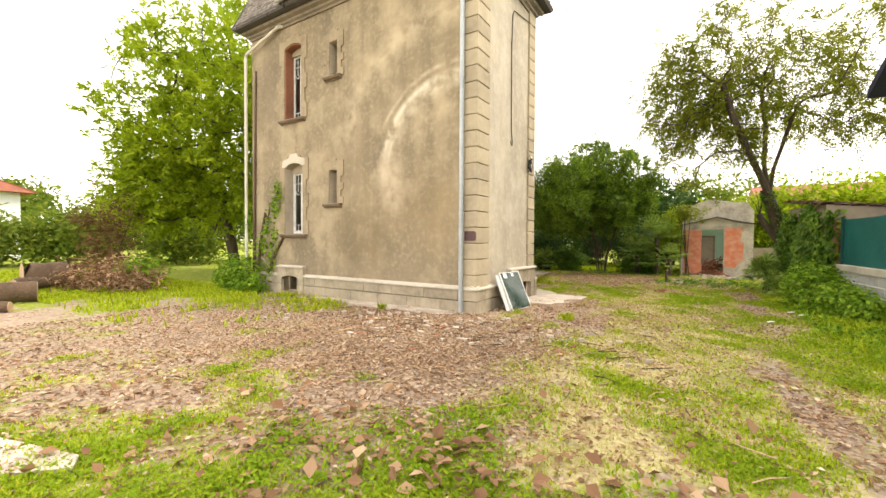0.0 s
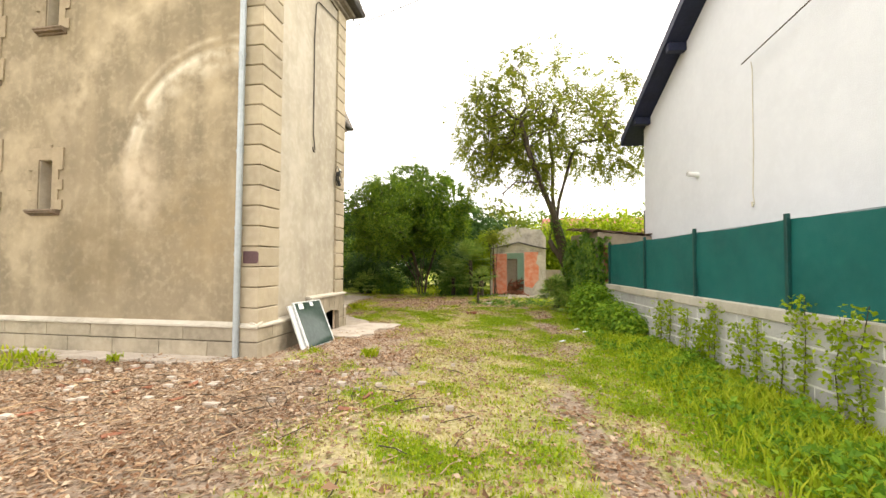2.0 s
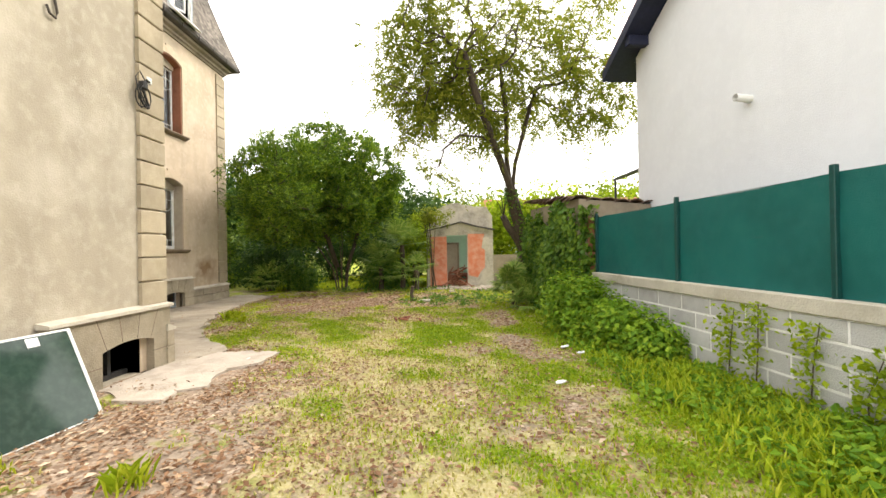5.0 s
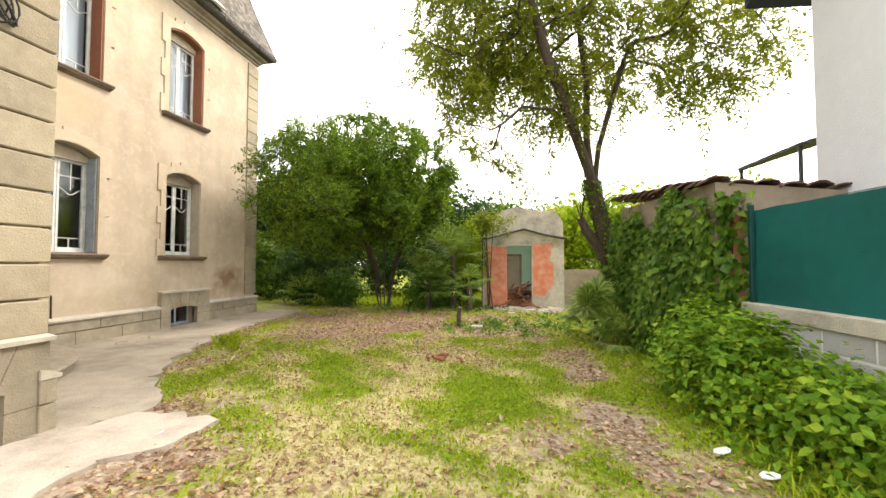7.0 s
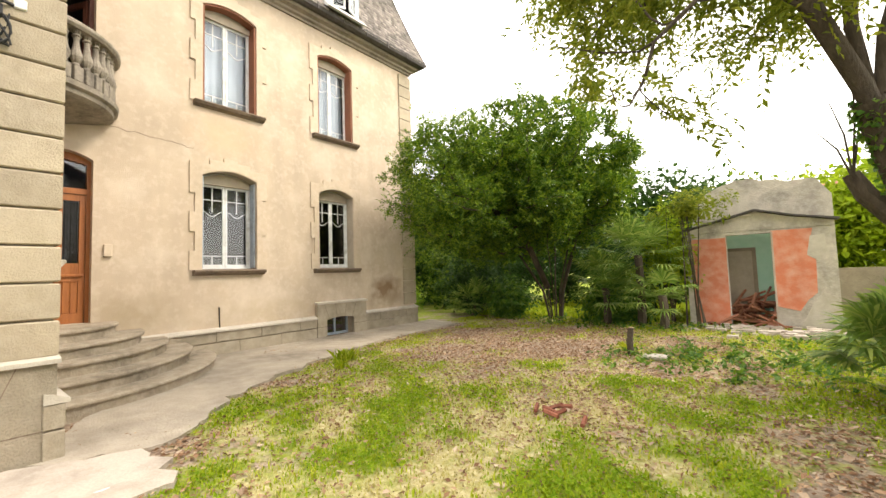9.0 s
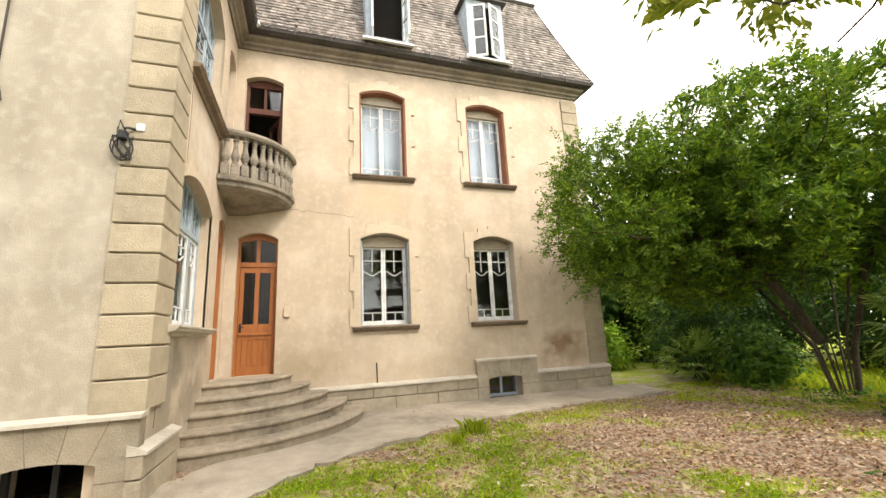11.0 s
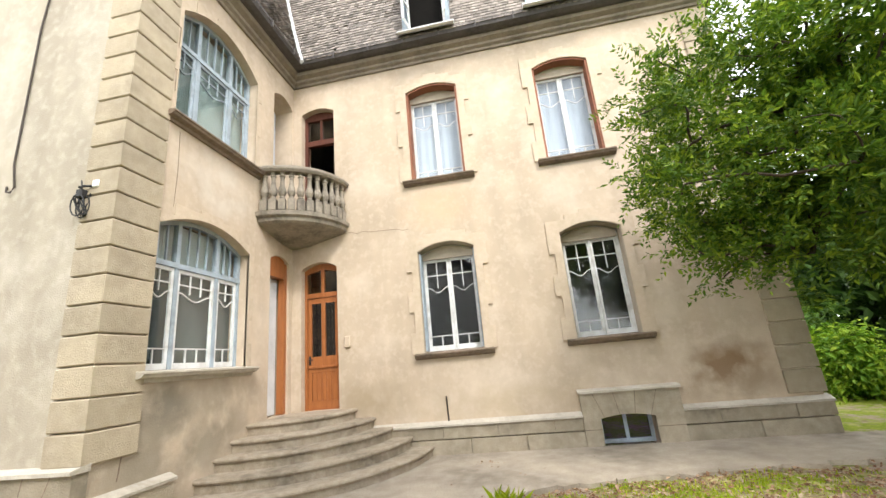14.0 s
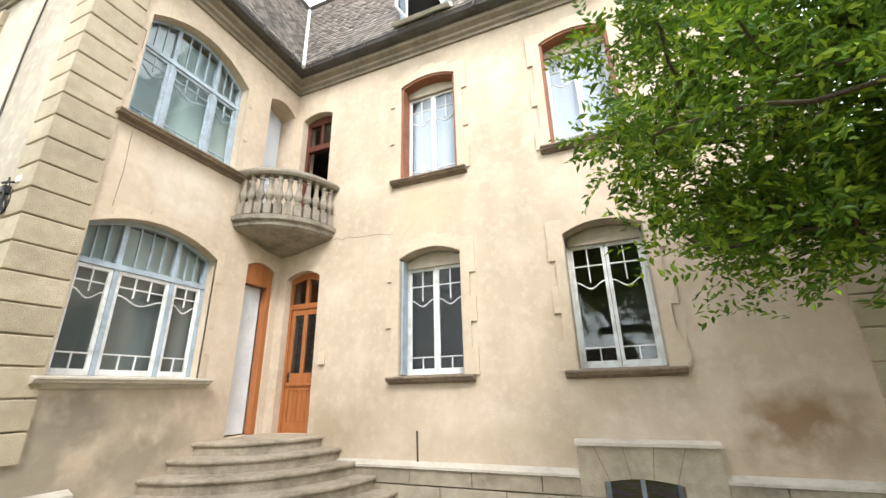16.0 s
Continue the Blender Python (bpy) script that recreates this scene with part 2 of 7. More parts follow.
M_DOOR_DARK = surface("dark_red_wood", (0.12, 0.04, 0.025), (0.06, 0.02, 0.015), (0.18, 0.07, 0.045), 3.0, 30, 0.55, 0.12, stretch=(6, 6, 0.7))
M_IRON = surface("black_iron", (0.03, 0.03, 0.032), (0.015, 0.015, 0.015), (0.06, 0.055, 0.05), 5, 60, 0.6, 0.2)
M_STEP = surface("step_cement", (0.39, 0.325, 0.245), (0.12, 0.10, 0.075), (0.62, 0.545, 0.44), 1.9, 50, 0.9, 0.5)
M_BALC = surface("balcony_stone", (0.30, 0.26, 0.21), (0.06, 0.052, 0.045), (0.46, 0.40, 0.32), 3.2, 60, 0.9, 0.5)
M_SLATE = surface("roof_slate", (0.27, 0.235, 0.205), (0.10, 0.09, 0.085), (0.48, 0.41, 0.36), 1.3, 40, 0.8, 0.3, island=0.4)
M_SLATE_PIECE = surface("roof_slate_piece", (0.27, 0.235, 0.205), (0.12, 0.105, 0.095), (0.44, 0.38, 0.335), 1.3, 40, 0.8, 0.3, piece=0.4)
M_ZINC = surface("zinc", (0.42, 0.46, 0.49), (0.30, 0.33, 0.35), (0.55, 0.59, 0.62), 3, 40, 0.5, 0.1, metal=0.35)
M_ZINC_WHITE = surface("white_flashing", (0.72, 0.73, 0.74), (0.5, 0.5, 0.5), (0.8, 0.8, 0.8), 3, 40, 0.5, 0.1)
M_GUTTER = surface("dark_gutter", (0.085, 0.075, 0.072), (0.04, 0.035, 0.035), (0.14, 0.125, 0.12), 3, 40, 0.6, 0.2)
M_CORNICE = surface("cornice_cement", (0.26, 0.215, 0.165), (0.12, 0.10, 0.08), (0.38, 0.33, 0.26), 2, 50, 0.9, 0.3)
M_PVC = surface("cream_pipe", (0.62, 0.58, 0.48), (0.45, 0.42, 0.35), (0.7, 0.66, 0.57), 3, 40, 0.6, 0.1)
M_PLATE = surface("dark_red_plate", (0.11, 0.055, 0.06), (0.06, 0.035, 0.04), (0.17, 0.09, 0.09), 6, 50, 0.5, 0.1)
M_BLOCK = surface("concrete_block", (0.43, 0.43, 0.43), (0.28, 0.275, 0.265), (0.53, 0.53, 0.53), 1.2, 70, 0.92, 0.45, piece=0.1)
M_MORTAR = surface("mortar", (0.70, 0.70, 0.69), (0.5, 0.49, 0.47), (0.76, 0.76, 0.75), 2, 60, 0.95, 0.3)
M_COPING = surface("concrete_coping", (0.47, 0.44, 0.38), (0.27, 0.25, 0.20), (0.58, 0.55, 0.48), 1.6, 50, 0.92, 0.4)
M_SCREEN = surface("green_screen_cloth", (0.0, 0.105, 0.095), (0.0, 0.068, 0.064), (0.012, 0.135, 0.12), 1.4, 140, 0.7, 0.4, stretch=(1, 1, 1))
M_POST = surface("green_post_paint", (0.004, 0.05, 0.045), (0.003, 0.03, 0.028), (0.01, 0.075, 0.07), 4, 40, 0.45, 0.1)
M_ROOFEDGE = surface("dark_blue_verge", (0.012, 0.016, 0.045), (0.007, 0.009, 0.022), (0.03, 0.034, 0.07), 3, 30, 0.55, 0.1)
M_TILE = surface("clay_tile", (0.25, 0.085, 0.05), (0.13, 0.055, 0.04), (0.33, 0.14, 0.085), 1.5, 40, 0.85, 0.3, island=0.25)
M_TILE_OLD = surface("old_dark_tile", (0.12, 0.07, 0.05), (0.06, 0.04, 0.03), (0.2, 0.12, 0.09), 2.5, 40, 0.9, 0.4, island=0.35)
M_BARK = surface("bark", (0.085, 0.065, 0.045), (0.035, 0.028, 0.02), (0.15, 0.12, 0.085), 3.0, 35, 0.95, 0.8, stretch=(2, 2, 0.5))
M_LOG = surface("log_bark", (0.13, 0.085, 0.055), (0.06, 0.04, 0.03), (0.22, 0.15, 0.10), 3.0, 35, 0.95, 0.7)
M_CUT = surface("cut_wood", (0.48, 0.34, 0.20), (0.30, 0.20, 0.115), (0.60, 0.46, 0.30), 4.0, 60, 0.85, 0.2)
M_SLAB = surface("path_cement", (0.44, 0.375, 0.295), (0.16, 0.135, 0.105), (0.60, 0.53, 0.445), 0.9, 45, 0.9, 0.6)
M_SLAB_PALE = surface("pale_broken_slab", (0.55, 0.475, 0.40), (0.23, 0.185, 0.145), (0.62, 0.56, 0.49), 2.2, 45, 0.92, 0.5)
M_SHED_RED = surface("flaking_red_paint", (0.650, 0.213, 0.119), (0.450, 0.150, 0.088), (0.750, 0.625, 0.525), 0.9, 40, 0.85, 0.3)
M_SHED_GREY = surface("shed_cement", (0.546, 0.488, 0.416), (0.169, 0.150, 0.130), (0.728, 0.676, 0.598), 2.2, 40, 0.92, 0.5)
M_SHED_MINT = surface("mint_paint", (0.42, 0.68, 0.53), (0.32, 0.52, 0.42), (0.55, 0.74, 0.63), 1.3, 40, 0.8, 0.2)
M_WALL2 = surface("leanto_cement", (0.29, 0.24, 0.18), (0.15, 0.125, 0.095), (0.40, 0.34, 0.26), 1.3, 45, 0.92, 0.4)
M_PANEL_W = surface("white_board", (0.72, 0.74, 0.75), (0.50, 0.52, 0.53), (0.8, 0.82, 0.83), 3, 40, 0.5, 0.1)
M_PANEL_G = surface("dark_green_board", (0.025, 0.05, 0.038), (0.015, 0.03, 0.024), (0.06, 0.10, 0.075), 3, 40, 0.08, 0.0, spec=0.5)
M_CABLE = surface("dark_cable", (0.07, 0.055, 0.045), (0.03, 0.025, 0.02), (0.11, 0.09, 0.08), 5, 60, 0.7, 0.0)
M_WHITE = surface("white_plastic", (0.75, 0.75, 0.73), (0.55, 0.55, 0.52), (0.8, 0.8, 0.8), 5, 60, 0.5, 0.05)
M_PALELEAF = leafy("yellow_green_leaves", (0.12, 0.155, 0.013), (0.21, 0.25, 0.022), (0.34, 0.345, 0.036), 0.6, 0.5, 0.2)
M_BAY = leafy("dark_evergreen_leaves", (0.045, 0.10, 0.009), (0.125, 0.225, 0.016), (0.32, 0.42, 0.03), 0.45, 0.4, 0.3)
M_BRIGHT = leafy("spring_leaves", (0.17, 0.25, 0.012), (0.30, 0.41, 0.020), (0.45, 0.53, 0.034), 0.55, 0.5, 0.15)
M_IVY = leafy("ivy_leaves", (0.045, 0.115, 0.012), (0.11, 0.22, 0.02), (0.24, 0.36, 0.036), 0.5, 0.36, 0.3)
M_SHRUB = leafy("shrub_leaves", (0.09, 0.20, 0.014), (0.20, 0.36, 0.024), (0.38, 0.50, 0.04), 0.55, 0.42, 0.2)
M_PALM = leafy("palm_leaves", (0.10, 0.18, 0.03), (0.21, 0.33, 0.055), (0.40, 0.46, 0.11), 0.55, 0.38, 0.3)
M_FARLEAF = leafy("far_leaves", (0.08, 0.135, 0.014), (0.15, 0.21, 0.022), (0.25, 0.28, 0.034), 0.7, 0.4, 0.2)
# very dark greens: the shade under the trees is put into the leaf colour
M_DARKLEAF = leafy("shade_darkened_leaves", (0.022, 0.055, 0.010), (0.045, 0.10, 0.016), (0.08, 0.145, 0.025), 0.6, 0.3, 0.2)
M_REDBUSH = leafy("brown_bush_leaves", (0.12, 0.06, 0.03), (0.20, 0.11, 0.05), (0.20, 0.18, 0.04), 0.7, 0.3, 0.2)
M_GRASS = leafy("grass_blades", (0.26, 0.35, 0.017), (0.41, 0.51, 0.029), (0.58, 0.58, 0.058), 0.65, 0.5, 0.12)
M_DRYGRASS = leafy("dry_grass_blades", (0.40, 0.355, 0.11), (0.53, 0.47, 0.18), (0.64, 0.58, 0.30), 0.8, 0.4, 0.1)
M_LITTER = leafy("dry_leaf_litter", (0.17, 0.09, 0.05), (0.33, 0.19, 0.11), (0.60, 0.42, 0.27), 0.85, 0.15, 0.15)
M_CHIPS = leafy("wood_chips", (0.24, 0.155, 0.10), (0.40, 0.285, 0.195), (0.66, 0.54, 0.40), 0.9, 0.0, 0.15)


# ---- mesh helpers ----
def box(bm, x0, y0, z0, x1, y1, z1, bevel=0.0):
    vs = [bm.verts.new((x, y, z)) for z in (z0, z1) for y in (y0, y1) for x in (x0, x1)]
    fs = [bm.faces.new([vs[i] for i in q]) for q in ((0, 2, 3, 1), (4, 5, 7, 6), (0, 1, 5, 4), (2, 6, 7, 3), (0, 4, 6, 2), (1, 3, 7, 5))]
    if bevel:
        bmesh.ops.bevel(bm, geom=list({e for f in fs for e in f.edges}), offset=bevel, segments=1, affect="EDGES")


def boxes(*rows, bevel=0.0):
    bm = bmesh.new()
    for r in rows:
        box(bm, *r, bevel=bevel)
    return bm


def extrude_outline(bm, outline, a, b):
    """A solid from a convex or star-shaped outline: a and b map a 2D point to the near and the far side."""
    near, far = [bm.verts.new(a(*p)) for p in outline], [bm.verts.new(b(*p)) for p in outline]
    bm.faces.new(near), bm.faces.new(far[::-1])
    for i in range(len(outline)):
        j = (i + 1) % len(outline)
        bm.faces.new((near[i], far[i], far[j], near[j]))


def tube(bm, pts, radii, sides=8, caps=True):
    """A round tube through points."""
    pts = [Vector(p) for p in pts]
    if isinstance(radii, (int, float)):
        radii = [radii] * len(pts)
    rings, up = [], Vector((0.13, 0.27, 0.95))
    for i, p in enumerate(pts):
        d = (pts[min(i + 1, len(pts) - 1)] - pts[max(i - 1, 0)]).normalized()
        s = d.cross(up)
        if s.length < 0.1:
            s = d.cross(Vector((1, 0, 0)))
        s.normalize()
        w = s.cross(d)
        rings.append([bm.verts.new(p + radii[i] * (math.cos(a) * s + math.sin(a) * w)) for a in [k * math.tau / sides for k in range(sides)]])
    for r, q in zip(rings, rings[1:]):
        for k in range(sides):
            bm.faces.new((r[k], r[(k + 1) % sides], q[(k + 1) % sides], q[k]))
    if caps:
        bm.faces.new(rings[0][::-1]), bm.faces.new(rings[-1])


def lathe(bm, profile, centre=(0, 0), sides=12):
    """A turned solid: rows of radius and height."""
    rings = [[bm.verts.new((centre[0] + r * math.cos(k * math.tau / sides), centre[1] + r * math.sin(k * math.tau / sides), z)) for k in range(sides)] for r, z in profile]
    for r, q in zip(rings, rings[1:]):
        for k in range(sides):
            bm.faces.new((r[k], r[(k + 1) % sides], q[(k + 1) % sides], q[k]))
    bm.faces.new(rings[0][::-1]), bm.faces.new(rings[-1])


def world_of(ob):
    m = ob.matrix_basis.copy()
    while ob.parent:
        ob = ob.parent
        m = ob.matrix_basis @ m
    return m


def finish(bm, name, smooth=False):
    bmesh.ops.recalc_face_normals(bm, faces=bm.faces[:])
    me = bpy.data.meshes.new(name)
    bm.to_mesh(me)
    bm.free()
    if smooth:
        me.polygons.foreach_set("use_smooth", [True] * len(me.polygons))
    return me


def part(name, bm, material, parent, label="", local=False, smooth=False):
    """One mesh object under a thing or a part; bm is in world places unless local."""
    me = bm if isinstance(bm, bpy.types.Mesh) else finish(bm, name, smooth)
    if not local:
        me.transform(world_of(parent).inverted())
    if not me.materials:
        me.materials.append(material)
    ob = new(name, me)
    ob.parent = parent
    return tagged(ob, label)


def thing(name, label, category, m=None, group="", kind=""):
    ob = tagged(new(name), label, category, group, kind)
    ob.empty_display_size = 0.1
    if m is not None:
        ob.matrix_basis = m
    return ob


def solid(name, bm, material, label, category="", kind="", smooth=False, group=""):
    """A thing of a single mesh, in world places, with its origin at its base."""
    me = bm if isinstance(bm, bpy.types.Mesh) else finish(bm, name, smooth)
    co = np.empty(len(me.vertices) * 3, dtype=np.float32)
    me.vertices.foreach_get("co", co)
    co = co.reshape(-1, 3)
    c = (co.min(0) + co.max(0)) / 2
    base = Vector((float(c[0]), float(c[1]), float(co[:, 2].min())))
    me.transform(Matrix.Translation(-base))
    me.materials.append(material)
    ob = new(name, me)
    ob.matrix_basis = Matrix.Translation(base)
    return tagged(ob, label, category, group, kind)


def mesh_of(name, verts, faces, smooth=False):
    me = bpy.data.meshes.new(name)
    me.from_pydata(np.asarray(verts).tolist(), [], faces.tolist() if isinstance(faces, np.ndarray) else faces)
    if smooth:
        me.polygons.foreach_set("use_smooth", [True] * len(me.polygons))
    return me


def leaf_mesh(name, places, size, rng, flat=0.0, slim=0.5, droop=0.0, spread=0.45, ways=None, tops=None):
    """Many small kite-shaped, slightly folded leaves, one at each place."""
    n = len(places)
    d = rng.normal(size=(n, 3))
    d[:, 2] = d[:, 2] * (1 - flat) - droop
    d /= np.linalg.norm(d, axis=1)[:, None] + 1e-9
    u = rng.normal(size=(n, 3)) + np.array((0, 0, 1.2 + 3 * flat))
    if ways is not None:
        d, u = ways, tops
    s = np.cross(d, u)
    s /= np.linalg.norm(s, axis=1)[:, None] + 1e-9
    w = np.cross(s, d)
    k = size * (1 - spread + 2 * spread * rng.random((n, 1)))
    tip, mid = places + d * k, places + d * k * 0.45
    lift = w * k * 0.12
    v = np.stack([places, mid + s * k * slim * 0.5 + lift, tip, mid - s * k * slim * 0.5 + lift], 1).reshape(-1, 3)
    i = np.arange(n)[:, None] * 4
    f = np.concatenate([i + np.array((0, 1, 2)), i + np.array((0, 2, 3))], 1).reshape(-1, 3)
    return mesh_of(name, v, f)


def spray_leaves(rng, centres, outs, twigs, length, leaves, droop, lift, spread):
    """Leaves in two rows along short twigs: places, ways and upper sides."""
    c = np.repeat(centres, twigs, 0)
    c = c + rng.normal(size=c.shape) * spread
    d = np.repeat(outs, twigs, 0) * 0.8 + rng.normal(size=c.shape) * 0.65
    d[:, 2] += lift
    d /= np.linalg.norm(d, axis=1)[:, None] + 1e-9
    ln = length * (0.6 + 0.8 * rng.random((len(c), 1)))
    s = np.cross(d, np.array((0, 0, 1.0)) + 0.45 * rng.normal(size=c.shape))
    s /= np.linalg.norm(s, axis=1)[:, None] + 1e-9
    w = np.cross(s, d)
    t = np.linspace(0.15, 1.0, leaves)[None, :, None]
    p = c[:, None] + d[:, None] * ln[:, None] * t - np.array((0, 0, droop)) * ln[:, None] * t ** 2
    sign = np.where(np.arange(leaves) % 2, 1.0, -1.0)[None, :, None]
    way = d[:, None] * 0.6 + s[:, None] * sign * 0.75 + 0.25 * rng.normal(size=p.shape) - np.array((0, 0, droop * 0.5))
    top = w[:, None] + 0.4 * rng.normal(size=p.shape)
    way /= np.linalg.norm(way, axis=2)[:, :, None]
    return p.reshape(-1, 3), way.reshape(-1, 3), top.reshape(-1, 3)


def in_ellipsoid(rng, centre, radii, count, shell):
    d = rng.normal(size=(count, 3))
    d /= np.linalg.norm(d, axis=1)[:, None]
    return np.array(centre) + d * np.array(radii) * (shell + (1 - shell) * rng.random((count, 1)) ** 0.6)


def branching(rng, stems, targets, tip=0.007, grow=0.46, sag=0.0, step=0.3):
    """Limbs that run from the nearest wood to each target; paths with radii, and the outer ends."""
    pos, parent, run, way, chains = [], [], [], [], []
    for pts in stems:
        pts = [np.array(p, dtype=float) for p in pts]
        at = -1
        chain = []
        for a, b in zip(pts, pts[1:]):
            k = max(2, int(np.linalg.norm(b - a) / step))
            for i in range(k):
                pos.append(a + (b - a) * i / k), parent.append(at), run.append(0.0 if at < 0 else run[at] + 0.1 * step), way.append((b - a) / np.linalg.norm(b - a))
                at = len(pos) - 1
                chain.append(at)
        chains.append(chain)
    hub = np.array(stems[0][-1], dtype=float)
    first = len(pos)
    for g in targets[np.argsort(np.linalg.norm(targets - hub, axis=1))]:
        q = np.array(pos)
        cost = np.linalg.norm(q - g, axis=1) + 0.3 * np.array(run) + 1.2 * np.maximum(q[:, 2] - g[2], 0) * (1 - sag)
        cost[q[:, 2] < 0.25 * g[2]] += 3
        at = int(np.argmin(cost))
        a, d = pos[at], way[at]
        ln = float(np.linalg.norm(g - a))
        mid = a + d * ln * 0.4 + np.array((0, 0, 0.12 * ln)) + rng.normal(size=3) * 0.06 * ln
        k = max(3, int(ln / step))
        chain = [at]
        for i in range(1, k + 1):
            t = i / k
            p = (1 - t) ** 2 * a + 2 * t * (1 - t) * mid + t * t * g
            v = p - pos[chain[-1]]
            pos.append(p), parent.append(chain[-1]), run.append(run[chain[-1]] + ln / k), way.append(v / (np.linalg.norm(v) + 1e-9))
            chain.append(len(pos) - 1)
        chains.append(chain)
    load = np.zeros(len(pos))
    for chain in chains[len(stems):]:
        load[chain[-1]] += 1
    for i in range(len(pos) - 1, -1, -1):
        if parent[i] >= 0:
            load[parent[i]] += load[i]
    rad = tip * np.maximum(load, 0.7) ** grow
    paths = [([Vector(pos[i]) for i in c], [float(rad[i]) for i in c]) for c in chains if len(c) > 1]
    ends = []
    for chain in chains[len(stems):]:
        k = max(2, int(0.45 * len(chain)))
        ends += [(pos[i], way[i]) for i in chain[-k:]]
    return paths, np.array([e[0] for e in ends]), np.array([e[1] for e in ends])


def clumps(rng, centre, radii, count, per, spread, shell=0.55, floor=None):
    """Places of leaves gathered in clumps that fill the outer part of an ellipsoid."""
    d = rng.normal(size=(count, 3))
    d /= np.linalg.norm(d, axis=1)[:, None]
    r = (shell + (1 - shell) * rng.random((count, 1))) * (1 + 0.13 * rng.normal(size=(count, 1)))
    c = np.array(centre) + d * r * np.array(radii)
    if floor is not None:
        c = c[c[:, 2] > floor]
    p = np.repeat(c, per, 0)
    s = np.repeat(spread * (0.5 + rng.random((len(c), 1))), per, 0)
    return p + np.clip(rng.normal(size=p.shape), -1.5, 1.5) * s, c


def tubes(paths, sides=7):
    bm = bmesh.new()
    for pts, rad in paths:
        tube(bm, pts, rad, sides if rad[0] > 0.04 else 4, caps=False)
    return bm

# ---- ground ----
def blob(x, y, cx, cy, rx, ry):
    x, y = np.clip(x, -60, 60), np.clip(y, -60, 60)
    return np.exp(-(((x - cx) / rx) ** 2 + ((y - cy) / ry) ** 2))


def wavy(x, y, s, seed):
    """A smooth, cheap, repeatable field of bumps between about -1 and 1."""
    r = np.random.default_rng(seed)
    v = 0
    for k in range(6):
        a, b, c = r.normal(size=3)
        v = v + np.sin(s * (a * x + b * y) * (1 + 0.35 * k) + 7 * c) / 3
    return v


def step_at(v, k=3.0):
    return 1 / (1 + np.exp(-k * np.clip(v, -12, 12)))


def lawn(x, y):
    """How green the ground is: 0 bare and leaf-strewn, 1 grass."""
    x, y = np.clip(x, -60, 60), np.clip(y, -60, 90)
    g = 0.16 + 0.62 * step_at(x + 1.75 + 0.25 * np.sin(1.3 * y)) + 0.5 * step_at(x - 1.65 + 0.2 * np.sin(y))
    g = g + 0.8 * blob(x, y, -1.0, 0.9, 3.8, 0.8) + 0.45 * blob(x, y, -4.6, 2.4, 1.3, 0.5)
    g = g + 0.6 * blob(x, y, -9.8, 6.2, 2.4, 0.9) + 0.9 * step_at(-x - 12.3, 1.2) * (y > 2.5)
    g = g + 0.36 * step_at(y - 11.9) * step_at(-x - 1.0) + 0.75 * blob(x, y, -0.45, 12.4, 0.6, 0.95) + 0.5 * blob(x, y, -0.5, 4.5, 0.6, 0.5) + 0.55 * blob(x, y, -2.4, 13.2, 1.6, 2.0)
    g = g - 0.45 * blob(x, y, -3.9, 5.4, 2.6, 1.9) - 0.62 * blob(x, y, -1.6, 17.3, 2.6, 1.9)
    g = g - (0.26 + 0.4 * wavy(x, y, 1.1, 97) + 0.35 * step_at(y - 11.0)) * np.exp(-((x - 0.95 - 0.01 * y) / 0.3) ** 2) * step_at(y - 3.5) * step_at(15.0 - y) - 0.5 * blob(x, y, -0.8, 8.5, 0.45, 0.9) - 0.4 * blob(x, y, -1.4, 10.7, 0.5, 0.6)
    g = g + 0.4 * blob(x, y, 1.2, 18.2, 1.2, 1.5) + 0.8 * step_at(y - 23.2, 1.5)
    g = g + 0.42 * np.exp(-((x + 0.95) / 0.8) ** 2) * step_at(y - 3.4) * step_at(12.5 - y)
    return np.clip(g + 0.33 * wavy(x, y, 1.7, 3) + 0.24 * wavy(x, y, 4.2, 4), 0, 1)


def straw(x, y):
    """How dry and yellow the grass is."""
    x, y = np.clip(x, -60, 60), np.clip(y, -60, 90)
    s = 0.25 + 0.6 * np.exp(-((x + 0.9) / 0.7) ** 2) * step_at(y - 2.3) * step_at(15 - y) + 0.3 * blob(x, y, 0.4, 6.0, 1.0, 4.0) + 0.15 * blob(x, y, -2.0, 12.5, 2.0, 3.0)
    s = s - 0.8 * blob(x, y, -0.45, 12.4, 0.65, 1.0) - 0.5 * blob(x, y, -0.5, 4.5, 0.7, 0.5) - 0.4 * step_at(x - 2.0) - 0.6 * blob(x, y, -1.0, 0.9, 4.0, 0.9) - 0.35 * step_at(-x - 7)
    return np.clip(s + 0.34 * wavy(x, y, 2.2, 8) + 0.22 * wavy(x, y, 5.0, 9), 0, 1)


def ground_z(x, y):
    return 0.02 * wavy(x, y, 0.9, 11) + 0.008 * wavy(x, y, 4.0, 12) - 0.03


def axis(lo, hi, step, far):
    mid = np.arange(lo, hi + step / 2, step)
    out = np.geomspace(1, far, 16)
    return np.concatenate([lo - out[::-1], mid, hi + out])


